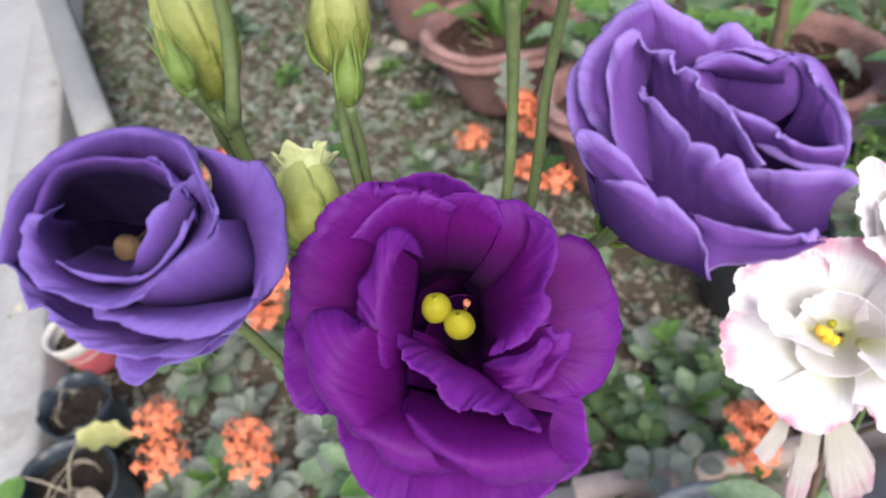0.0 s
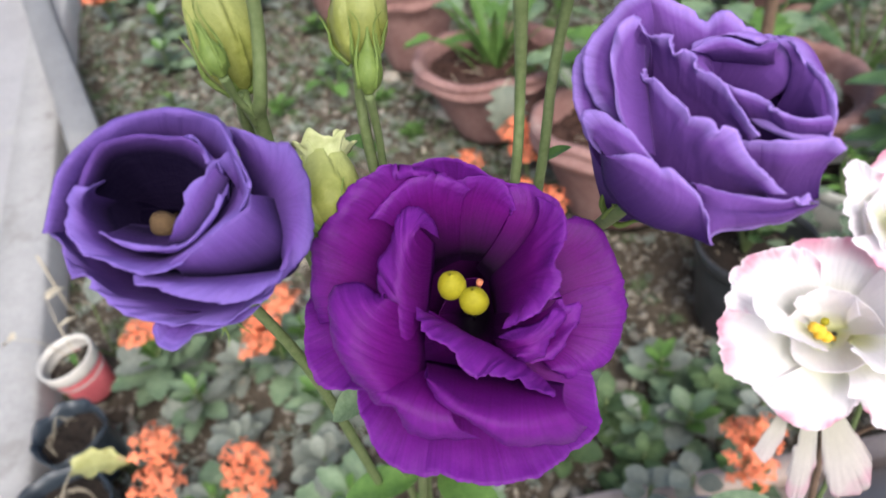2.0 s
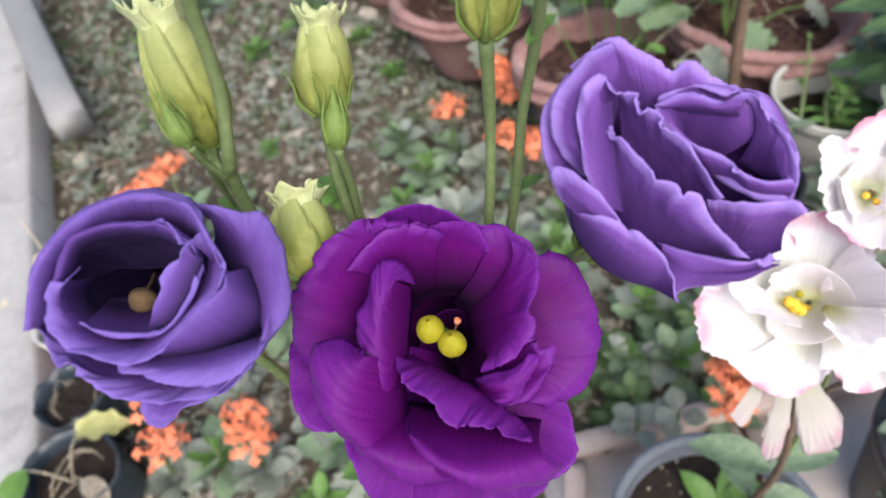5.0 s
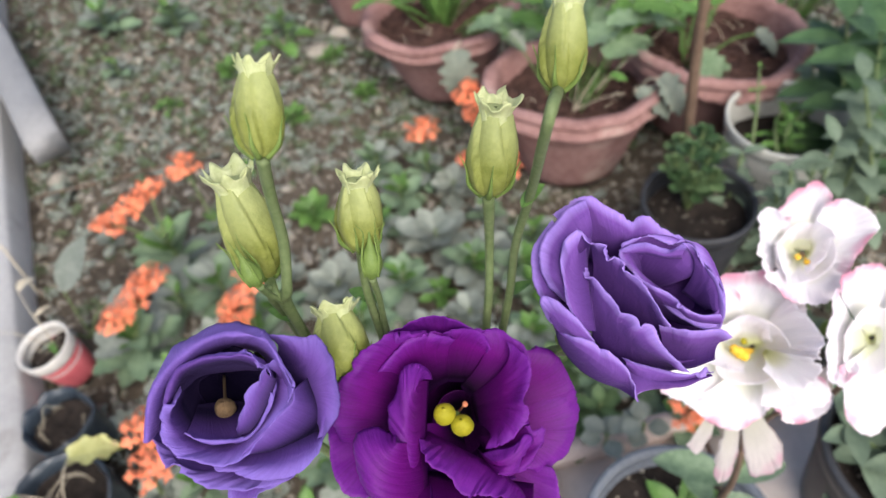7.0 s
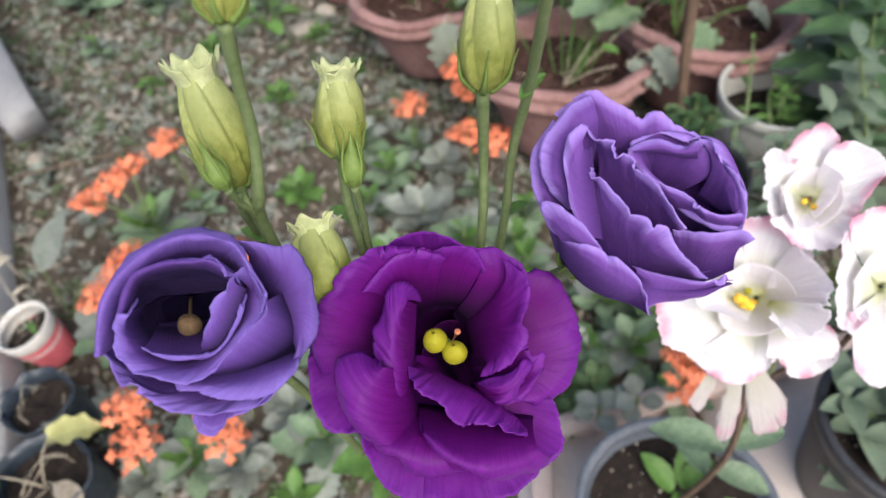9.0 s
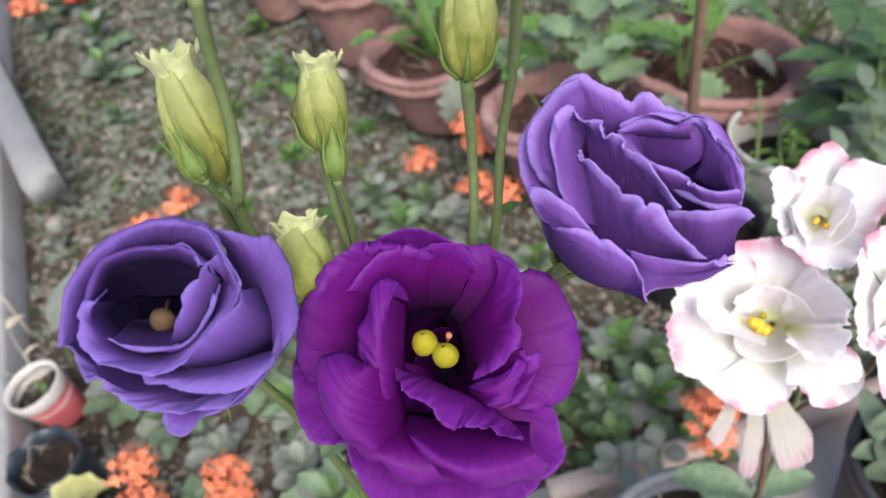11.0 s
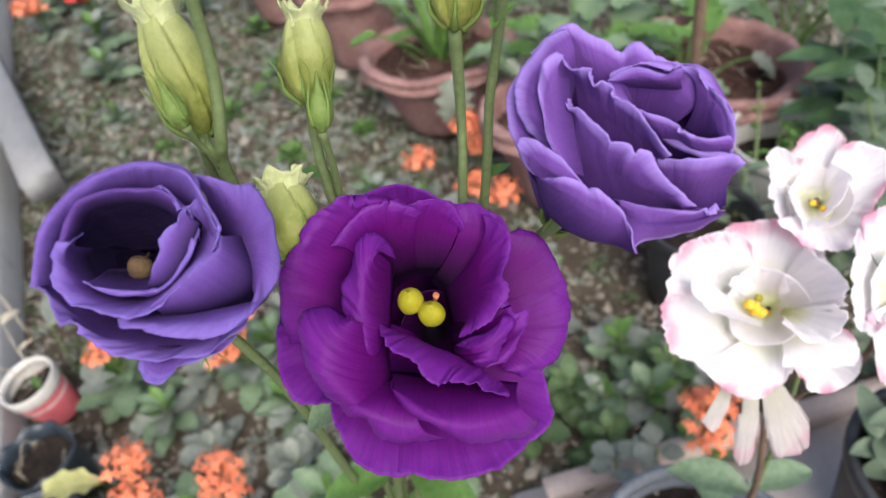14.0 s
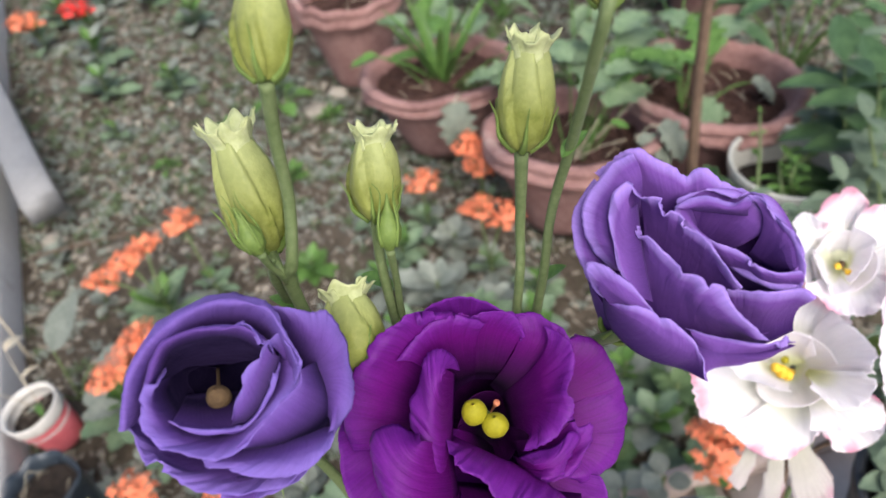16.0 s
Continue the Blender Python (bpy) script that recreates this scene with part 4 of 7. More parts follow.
leafy("seedling", (-0.499, 0.574, 0.050), [((-0.03, 0.045, 0.06), leaf_mesh("leaf", STRAW, 0.030, 0.014, 1.2, 0.3), 1.2, 0.2, 1.0), ((-0.055, 0.0, 0.045), leaf_mesh("leaf", STRAW, 0.032, 0.018, 0.9, 0.3), 2.9, -0.2, 1.0),
      ((-0.012, 0.02, 0.04), leaf_mesh("leaf", STRAW, 0.022, 0.006, 0.9, 0.3), 0.9, 0.3, 1.0), ((0.012, -0.012, 0.03), leaf_mesh("leaf", FRESH, 0.02, 0.008, 0.9, 0.3), -0.9, 0.3, 1.0)], "withered pale seedling in a small cup", "plant", STRAW, 0.0007)
leafy("seedling", (-0.495, 0.62, 0.0), [((0.004, 0.012, 0.085), leaf_mesh("leaf", KALB, 0.075, 0.042, 0.4, 0.15), 1.15, 0.65, 1.0), ((0.04, 0.015, 0.05), ROUND_LEAVES[0], 0.5, 0.1, 1.1), ((0.03, -0.02, 0.04), ROUND_LEAVES[0], -0.4, 0.0, 0.9),
      ((-0.01, -0.03, 0.045), ROUND_LEAVES[0], -1.8, 0.1, 0.9)], "grey-green seedling with one large oval leaf", "plant", STEM, 0.0018)
bm = bmesh.new()
tube(bm, [(-0.595, 0.70, -0.01), (-0.590, 0.705, 0.10)], [0.0016], 6)
tagged(part("plant_stake", bm, STRAW, None), "thin pale stake pushed into the soil", "stake")
bm = bmesh.new()
tube(bm, [(0.30, 0.78, -0.01), (0.285, 0.80, 0.25), (0.29, 0.83, 0.60)], [0.007, 0.0065, 0.005], 9)
tagged(part("garden_stake", bm, BARK, None), "brown wooden stake standing between the pots", "stake")
bm = bmesh.new()
tube(bm, [(-0.66, 0.88, 0.012), (-0.50, 0.905, 0.018), (-0.36, 0.945, 0.014)], [0.0018, 0.0012], 6)
tagged(part("twig", bm, BARK, None), "dry twig lying on the soil", "twig")

# succulent and other foliage by the pots
ob = thing("succulent", (0.262, 0.668, 0.082), "dark green succulent with rounded leaves in tiers", "succulent")
for tier, tip in enumerate(((0.2485, 0.6602, 0.1894), (0.2322, 0.6574, 0.1755), (0.2686, 0.6584, 0.1735), (0.2525, 0.6411, 0.1605), (0.2399, 0.6480, 0.1607), (0.2744, 0.6512, 0.1542), (0.2703, 0.6923, 0.1818), (0.2462, 0.6884, 0.1739), (0.2627, 0.6467, 0.1384), (0.2878, 0.6881, 0.1640))):
    tip = Vector(tip) - ob.location
    bm = bmesh.new()
    tube(bm, [(0, 0, 0), tip * 0.6, tip], [0.0025], 6)
    part("stem", bm, STEM, ob)
    for i in range(13):
        put_leaf(ob, SUCCULENT[tier % 2], tip - Vector((0, 0, 0.012 - 0.0011 * i)), i * 2.4 + tier, 0.0 + 0.085 * i, 0.98 - 0.05 * i)


def glaucous_stem(root, tip, pairs, seed, size=1.0, label="grey-green leafy lisianthus shoot without flowers", meshes=None):
    rng = random.Random(seed)
    ob = thing("lisianthus_shoot", root, label, "plant", "leafy shoots by the pots")
    tip = Vector(tip) - Vector(root)
    bm = bmesh.new()
    tube(bm, [(0, 0, 0), tip * 0.5 + Vector((rng.uniform(-.01, .01), rng.uniform(-.01, .01), 0.005)), tip], [0.0022, 0.0014], 7)
    part("stem", bm, STEM, ob)
    for i in range(pairs):
        p = tip * (0.15 + 0.85 * i / max(1, pairs - 1))
        for q in range(2):
            put_leaf(ob, rng.choice(meshes or GLAUCOUS), p, i * 1.57 + q * math.pi + rng.uniform(-0.3, 0.3), rng.uniform(0.15, 0.6), size * rng.uniform(0.75, 1.1) * (1 - 0.35 * i / pairs))
    return ob


glaucous_stem((0.31, 0.62, 0.0), (0.3263, 0.7016, 0.1332), 9, 1, 0.75)
glaucous_stem((0.36, 0.60, 0.0), (0.3524, 0.6423, 0.1602), 7, 2, 0.9)
glaucous_stem((0.40, 0.62, 0.0), (0.4031, 0.6637, 0.1739), 8, 3, 1.0)
glaucous_stem((0.44, 0.66, 0.0), (0.4526, 0.6961, 0.1707), 8, 4, 1.1)
glaucous_stem((0.42, 0.72, 0.0), (0.4462, 0.8229, 0.1457), 7, 5, 0.9)
glaucous_stem((0.47, 0.72, 0.0), (0.4608, 0.8177, 0.2181), 8, 6, 1.3, "tall dark green leafy shoot", [leaf_mesh("leaf", DARKLEAF, 0.085, 0.036, 0.4, 0.3), leaf_mesh("leaf", DARKLEAF, 0.090, 0.038, 0.3, 0.3)])
glaucous_stem((0.50, 0.70, 0.0), (0.4858, 0.7842, 0.2146), 8, 7, 1.3, "tall dark green leafy shoot", [leaf_mesh("leaf", DARKLEAF, 0.085, 0.036, 0.4, 0.3), leaf_mesh("leaf", DARKLEAF, 0.090, 0.038, 0.3, 0.3)])
glaucous_stem((0.53, 0.78, 0.0), (0.5099, 0.8780, 0.2119), 9, 21, 1.2, "tall grey-green leafy shoot")
glaucous_stem((0.47, 0.64, 0.0), (0.4280, 0.6977, 0.2258), 8, 22, 1.1, "tall grey-green leafy shoot")
glaucous_stem((0.395, 0.725, 0.10), (0.3847, 0.7272, 0.1497), 6, 31, 0.55, "small seedling in a white tub", FRESH_LEAVES)
glaucous_stem((0.385, 0.745, 0.10), (0.4149, 0.7519, 0.1417), 6, 32, 0.6, "small seedling in a white tub", FRESH_LEAVES)
glaucous_stem((0.37, 0.64, 0.0), (0.3357, 0.6289, 0.1505), 8, 33, 0.7)
glaucous_stem((0.40, 0.66, 0.0), (0.3763, 0.6414, 0.1577), 9, 34, 0.75)
glaucous_stem((0.37, 0.71, 0.12), (0.4011, 0.7708, 0.1323), 5, 8, 0.6, "small seedling in a white tub", FRESH_LEAVES)
glaucous_stem((0.345, 0.72, 0.12), (0.3718, 0.8090, 0.1659), 4, 9, 0.4, "small seedling in a white tub", FRESH_LEAVES)
glaucous_stem((0.35, 0.33, 0.10), (0.3039, 0.3581, 0.1517), 6, 10, 1.1)
glaucous_stem((0.37, 0.34, 0.10), (0.3225, 0.3687, 0.1847), 6, 11, 1.15)
glaucous_stem((0.33, 0.31, 0.10), (0.3220, 0.3181, 0.0932), 5, 12, 1.0)
glaucous_stem((0.38, 0.30, 0.10), (0.3405, 0.3306, 0.1405), 6, 13, 1.1)
glaucous_stem((0.42, 0.50, 0.0), (0.3883, 0.4920, 0.1257), 7, 14, 1.0)
glaucous_stem((0.36, 0.52, 0.0), (0.3402, 0.5853, 0.1518), 6, 15, 0.9)
for k, (x, y, size) in enumerate(((0.122, 0.408, 0.62), (0.160, 0.416, 0.62), (0.24, 0.49, 0.55))):
    ob = thing("round_leaf_plant", (x, y, 0.0), "small plant with round pale grey-green leaves", "plant", "round-leaved seedlings")
    for i in range(5):
        a = 1.2 + i * 1.9 + k
        put_leaf(ob, ROUND_LEAVES[0], (0.004 * math.cos(a), 0.004 * math.sin(a), 0.045 + 0.004 * i), a, 0.35, size)
    bm = bmesh.new()
    tube(bm, [(0, 0, 0), (0, 0, 0.06)], [0.002], 6)
    part("stem", bm, STEM, ob)


# ---- lisianthus ----
def between(name, parent, points, radii, material=STEM, label=""):
    bm = bmesh.new()
    tube(bm, [Vector(p) - parent.location for p in points], [0.7 * r for r in radii], 12, 8)
    return part(name, bm, material, parent, label)


def bud(plant, base, tip, radius, seed, twist=0.7):
    """A furled bud: five folded petals wound round one another, a toothed pale crown, and thin sepals."""
    base, tip = Vector(base), Vector(tip)
    axis = tip - base
    L = axis.length
    turn = axis.to_track_quat("Z", "Y").to_matrix().to_4x4()
    bm = bmesh.new()
    rows = []
    prof = ((0.0, 0.30), (0.05, 0.58), (0.13, 0.84), (0.22, 0.98), (0.32, 1.05), (0.42, 1.06), (0.52, 1.02), (0.62, 0.95), (0.72, 0.86), (0.80, 0.76), (0.87, 0.66), (0.92, 0.58), (0.94, 0.35), (0.93, 0.08))
    for t, r in prof:
        ring = []
        for q in range(90):
            a = 2 * math.pi * q / 90
            f = ((a * 5 / (2 * math.pi) + twist * t + seed) % 1.0)
            ring.append(Vector((math.cos(a), math.sin(a), 0)) * radius * r * (0.76 + 0.31 * f ** 0.45 if t > 0.04 else 1) * (1 + 0.05 * noise.noise(Vector((a * 2, t * 5, seed * 9)))) + Vector((0, 0, t * L)))
        rows.append(ring)
    grid(bm, rows, True)
    b = part("bud", bm, BUD, plant, "closed yellow-green bud")
    b.matrix_basis = Matrix.Translation(base - plant.location) @ turn
    for k in range(5):
        bm = bmesh.new()
        rows = []
        for i in range(8):
            t = 0.79 + 0.20 * i / 7
            top = max(0.0, t - 0.86) / 0.13
            r = 0.60 + 0.20 * (t - 0.79) + 0.20 * top * top * (0.3 + abs(math.sin(k * 2.3 + seed * 11)))
            row = []
            for q in range(25):
                u = q / 24
                a = 2 * math.pi * (k + 1.3 * u - 0.1) / 5 + seed * 6.283 - twist * 1.2566 * t
                tooth = (0.5 + 0.5 * math.cos(2 * math.pi * (1.5 * u + 0.31 * k + seed))) ** 1.8
                lift = top * top * L * (0.085 * tooth + 0.03 * noise.noise(Vector((u * 7 + k * 3.1, seed * 9, 1))) + 0.015 * math.sin(k * 1.9 + seed * 17) - 0.01)
                flare = 0.14 * top * top * tooth + 0.10 * top * noise.noise(Vector((u * 5, k * 2.2, seed * 7)))
                row.append(Vector((math.cos(a), math.sin(a), 0)) * radius * (r * (0.95 + 0.12 * u) + flare) + Vector((0, 0, t * L + lift)))
            rows.append(row)
        grid(bm, rows)
        c = part("bud_tip", bm, BUDTIP, b, "pale folded petal tip")
        m = c.modifiers.new("thickness", "SOLIDIFY")
        m.thickness, m.offset = 0.00022, 0
    for k in range(5):
        a = k * 2 * math.pi / 5 + seed
        out = Vector((math.cos(a), math.sin(a), 0))
        bm = bmesh.new()
        curl = 0.9 + 0.5 * math.sin(k * 2.1 + seed)
        pts = [out * radius * 0.3, out * radius * 0.90 + Vector((0, 0, L * 0.13)), out * radius * 1.06 + Vector((0, 0, L * 0.30)), out * radius * (1.12 + 0.22 * curl) + Vector((0, 0, L * (0.40 + 0.05 * curl)))]
        tube(bm, pts, [radius * 0.17, radius * 0.10, radius * 0.045, radius * 0.02], 6, 5)
        part("sepal", bm, SEPAL, b)
    return b


def small_bud(plant, base, tip, radius):
    base, tip = Vector(base), Vector(tip)
    axis = tip - base
    bm = bmesh.new()
    tube(bm, [(0, 0, 0), axis * 0.2, axis * 0.45, axis * 0.72, axis], [radius * 0.35, radius, radius * 1.0, radius * 0.35, radius * 0.06], 12, 5)
    b = part("bud", bm, SEPAL, plant, "small green side bud wrapped in sepals")
    b.location = base - plant.location
    side = axis.orthogonal().normalized()
    for k in range(4):
        s = (Matrix.Rotation(k * 1.57, 3, axis.normalized()) @ side)
        bm = bmesh.new()
        tube(bm, [axis * 0.1 + s * radius * 0.8, axis * 0.5 + s * radius * 1.1, axis * 1.0 + s * radius * 0.7, axis * 1.25 + s * radius * (0.9 + 0.3 * k)], [radius * 0.2, radius * 0.14, radius * 0.06, radius * 0.02], 5, 4)
        part("sepal", bm, SEPAL, b)


def sepals(bloom, centre, way, size):
    """Thin green sepals behind a bloom."""
    way = Vector(way).normalized()
    side = way.orthogonal().normalized()
    for k in range(5):
        s = Matrix.Rotation(k * 1.2566, 3, way) @ side
        bm = bmesh.new()
        c = Vector(centre)
        tube(bm, [c, c + s * size * 0.35 - way * size * 0.2, c + s * size * 0.55 - way * size * 0.75, c + s * size * 0.9 - way * size * 1.05], [size * 0.10, size * 0.075, size * 0.035, size * 0.012], 6, 5)
        part("sepal", bm, SEPAL, bloom)


def stigma(bloom, material, places, size):
    for p in places:
        bm = bmesh.new()
        ball(bm, Vector(p) - bloom.parent.location - bloom.location, (size, size * 0.95, size * 1.05), 18, 12, 0.10)
        part("stigma", bm, material, bloom, "velvety rounded stigma lobe")


def anthers(bloom, material, pairs, size):
    """Each anther: a filament from a foot to a thickened head."""
    o = bloom.parent.location + bloom.location
    for a, b in pairs:
        a, b = Vector(a) - o, Vector(b) - o
        bm = bmesh.new()
        tube(bm, [a, a.lerp(b, 0.7), b], [size * 0.3, size * 0.35, size], 8, 5)
        part("stamen", bm, material, bloom)


def heart(plant, place, label):
    bm = bmesh.new()
    ball(bm, (0, 0.020, -0.0185), (0.004, 0.004, 0.005))
    bloom = part("bloom", bm, SEPAL, plant, label)
    bloom.location = Vector(place) - plant.location
    return bloom


def main_bloom(plant):
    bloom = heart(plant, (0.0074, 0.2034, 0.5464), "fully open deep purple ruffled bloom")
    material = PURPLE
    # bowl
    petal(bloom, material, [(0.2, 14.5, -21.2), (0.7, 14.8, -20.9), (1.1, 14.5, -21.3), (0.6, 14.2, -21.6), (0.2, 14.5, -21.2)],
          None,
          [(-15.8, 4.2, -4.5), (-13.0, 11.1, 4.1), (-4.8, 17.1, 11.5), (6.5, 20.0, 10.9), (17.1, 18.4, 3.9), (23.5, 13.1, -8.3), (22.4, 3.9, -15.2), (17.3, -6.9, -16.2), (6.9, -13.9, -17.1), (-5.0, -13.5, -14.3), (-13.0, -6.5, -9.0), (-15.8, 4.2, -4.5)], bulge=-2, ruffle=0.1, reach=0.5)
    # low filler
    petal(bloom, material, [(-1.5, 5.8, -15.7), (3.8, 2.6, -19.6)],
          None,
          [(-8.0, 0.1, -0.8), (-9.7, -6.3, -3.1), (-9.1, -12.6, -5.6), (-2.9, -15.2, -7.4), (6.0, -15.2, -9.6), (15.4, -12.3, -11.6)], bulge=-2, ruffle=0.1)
    # throat, kept at the dark end where pigment and painted shade combine
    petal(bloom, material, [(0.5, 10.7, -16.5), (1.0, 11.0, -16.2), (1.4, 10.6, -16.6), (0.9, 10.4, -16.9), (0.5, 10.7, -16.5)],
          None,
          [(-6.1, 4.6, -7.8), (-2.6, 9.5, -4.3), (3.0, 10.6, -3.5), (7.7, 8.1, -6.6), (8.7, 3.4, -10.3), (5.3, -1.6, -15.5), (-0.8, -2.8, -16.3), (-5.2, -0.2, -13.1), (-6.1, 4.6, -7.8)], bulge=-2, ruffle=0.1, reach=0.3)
    # back top
    petal(bloom, material, [(-3.3, 10.4, 3.2), (0.8, 10.2, 2.7)],
          None,
          [(-13.1, 13.0, 25.0), (-10.2, 14.5, 24.6), (-6.6, 15.3, 25.1), (-1.9, 16.1, 25.4), (2.2, 15.2, 24.0), (7.1, 14.4, 21.3), (11.2, 15.1, 19.0), (14.7, 15.4, 16.4)], bulge=-5, ruffle=0.8, curl=0.8, root=0.1)
    # top left
    petal(bloom, material, [(-9.3, 0.8, -5.9), (-8.0, 6.5, 0.0), (-2.7, 9.9, 2.6)],
          [(-21.3, -4.2, 1.4), (-21.6, -0.4, 10.1), (-18.6, 3.9, 16.4), (-12.7, 7.8, 20.6), (-6.2, 10.8, 21.2), (0.2, 12.6, 19.5)],
          [(-31.0, -3.7, -0.8), (-31.2, -1.6, 5.1), (-30.3, 0.2, 11.9), (-28.3, 2.4, 17.7), (-25.6, 3.7, 21.0), (-22.3, 4.0, 23.3), (-20.9, 5.4, 25.9), (-16.3, 7.3, 28.5), (-12.5, 8.6, 29.1), (-8.5, 9.8, 28.2), (-3.9, 11.2, 26.0), (-0.7, 12.5, 22.5)], ruffle=1.0, curl=0.9, root=0.05)
    # left low
    petal(bloom, material, [(-9.8, 1.5, -6.7), (-7.4, 8.8, -0.6)],
          None,
          [(-18.2, -17.7, -4.4), (-24.5, -16.6, -4.7), (-29.0, -15.3, -3.8), (-31.5, -11.5, -1.5), (-32.4, -6.0, 0.3), (-33.1, -0.1, 1.5), (-32.8, 5.6, 0.9)], bulge=-3, ruffle=0.7, curl=0.5, root=0.25)
    # right back
    petal(bloom, material, [(5.7, 7.2, -3.1), (6.6, 4.0, -5.9)],
          [(15.2, 11.2, 9.1), (23.7, 9.6, 5.5), (25.6, 5.2, -1.1), (22.1, 0.6, -6.7)],
          [(15.6, 16.8, 15.1), (20.8, 14.1, 11.1), (24.6, 14.8, 10.8), (29.1, 13.5, 8.7), (31.6, 10.8, 5.0), (33.1, 8.0, 1.3), (33.8, 5.9, -3.2), (33.6, 2.5, -8.8), (30.7, -1.4, -12.3)], ruffle=0.9, curl=0.8, root=0.15)
    # outer right
    petal(bloom, material, [(6.4, 4.2, -8.3), (5.7, -0.1, -11.8)],
          [(22.0, 4.2, -2.4), (22.9, -2.9, -6.9), (16.0, -9.1, -8.4)],
          [(30.9, 8.3, -0.2), (33.3, 6.2, -1.7), (34.4, 4.7, -4.1), (33.9, 0.9, -7.4), (32.4, -3.5, -9.8), (29.5, -7.4, -12.0), (25.0, -10.2, -12.1), (20.6, -11.4, -10.9), (16.3, -11.2, -8.6)], ruffle=0.8, curl=0.8, root=0.2)
    # low right back
    petal(bloom, material, [(5.5, -5.9, -8.6), (7.6, -11.5, -10.3)],
          None,
          [(24.9, -11.3, -9.2), (25.8, -13.6, -10.6), (25.8, -16.5, -12.6), (26.3, -20.3, -13.8), (24.1, -23.4, -14.8), (20.2, -25.1, -14.9), (16.7, -26.3, -13.6)], bulge=-2, ruffle=0.7, curl=0.6, root=0.25)
    # inner top left
    petal(bloom, material, [(-6.9, 7.8, 2.5), (-0.6, 10.3, 2.8)],
          [(-12.1, 5.9, 16.9), (-6.4, 9.5, 19.8), (1.1, 11.5, 16.7)],
          [(-16.5, 4.5, 20.8), (-12.1, 7.2, 24.2), (-8.0, 9.1, 25.6), (-3.2, 10.7, 25.3), (1.2, 11.6, 22.9), (3.4, 12.0, 20.2)], ruffle=0.7, curl=0.7, root=0.05)
    # inner top
    petal(bloom, material, [(-1.9, 10.4, 3.0), (4.9, 10.0, 2.2)],
          [(-1.7, 12.1, 14.7), (3.8, 13.7, 16.0), (10.2, 12.2, 12.8)],
          [(-1.1, 12.8, 19.8), (1.1, 13.2, 21.6), (3.7, 13.6, 22.0), (7.1, 13.6, 21.8), (9.8, 13.6, 20.3), (11.1, 12.6, 17.7), (11.2, 11.3, 13.4)], ruffle=0.6, curl=0.6, root=0.05)
    # inner top right
    petal(bloom, material, [(2.7, 9.1, 1.5), (6.4, 5.8, -1.6)],
          [(10.2, 12.2, 12.8), (15.3, 10.0, 12.2), (16.5, 5.4, 9.1)],
          [(8.8, 14.3, 18.0), (11.2, 15.1, 19.0), (14.1, 15.2, 19.2), (17.0, 12.9, 18.3), (19.8, 10.9, 17.9), (21.2, 7.7, 16.0), (21.2, 4.4, 12.7)], ruffle=0.7, curl=0.8, root=0.05)
    # right inner
    petal(bloom, material, [(5.2, 7.4, -0.2), (6.4, 1.0, -4.5)],
          [(15.0, 7.7, 12.6), (14.5, -0.9, 8.5), (9.8, -6.3, 3.8)],
          [(15.8, 11.6, 18.2), (19.3, 8.0, 19.1), (20.8, 4.3, 18.2), (20.3, 0.1, 15.4), (18.6, -3.0, 13.7), (19.2, -6.1, 12.3), (17.0, -8.4, 10.1), (13.5, -10.7, 8.0), (10.4, -10.9, 6.5), (7.9, -10.0, 4.6)], ruffle=0.9, curl=0.6, root=0.1)
    # right fold back
    petal(bloom, material, [(6.2, -3.0, -3.8), (8.2, -8.5, -5.6)],
          [(16.8, -6.7, 5.0), (17.4, -11.3, 2.6), (11.8, -15.0, 0.8)],
          [(17.8, -5.2, 8.9), (20.2, -8.1, 8.0), (23.1, -7.3, 7.7), (23.6, -8.8, 6.4), (21.3, -11.9, 5.1), (20.3, -13.4, 2.5), (17.8, -15.3, 0.9), (14.2, -16.5, 1.1)], ruffle=0.8, curl=0.5, root=0.2)
    # right fold
    petal(bloom, material, [(5.9, -6.9, -3.1), (6.7, -9.8, -4.1)],
          [(9.8, -13.9, 5.3), (12.7, -15.3, 5.6), (10.7, -16.7, 4.5)],
          [(7.5, -10.7, 1.5), (11.5, -11.1, 5.0), (15.8, -10.6, 6.9), (19.1, -8.9, 7.3), (20.4, -10.0, 6.4), (18.6, -12.2, 4.6), (16.9, -13.6, 3.3), (16.3, -15.7, 1.7), (12.4, -16.7, 2.1), (9.7, -15.0, 2.0)], ruffle=0.8, root=0.3)
    # left oval
    petal(bloom, material, [(-7.5, -20.8, -2.3), (-6.6, -16.7, 1.8), (-7.3, -6.4, 4.8)],
          [(-11.5, -26.3, 6.8), (-14.8, -23.7, 13.0), (-14.9, -18.6, 15.7), (-11.6, -12.2, 16.4)],
          [(-16.0, -22.7, 1.5), (-18.3, -22.2, 6.0), (-21.1, -20.6, 9.1), (-22.5, -18.2, 12.7), (-23.0, -14.6, 15.7), (-22.7, -11.2, 17.2), (-21.2, -8.8, 17.5), (-18.0, -7.3, 16.7), (-15.0, -7.3, 14.6), (-12.8, -7.6, 11.2)], ruffle=0.6, curl=0.7, root=0.35, wrinkle=0.2)
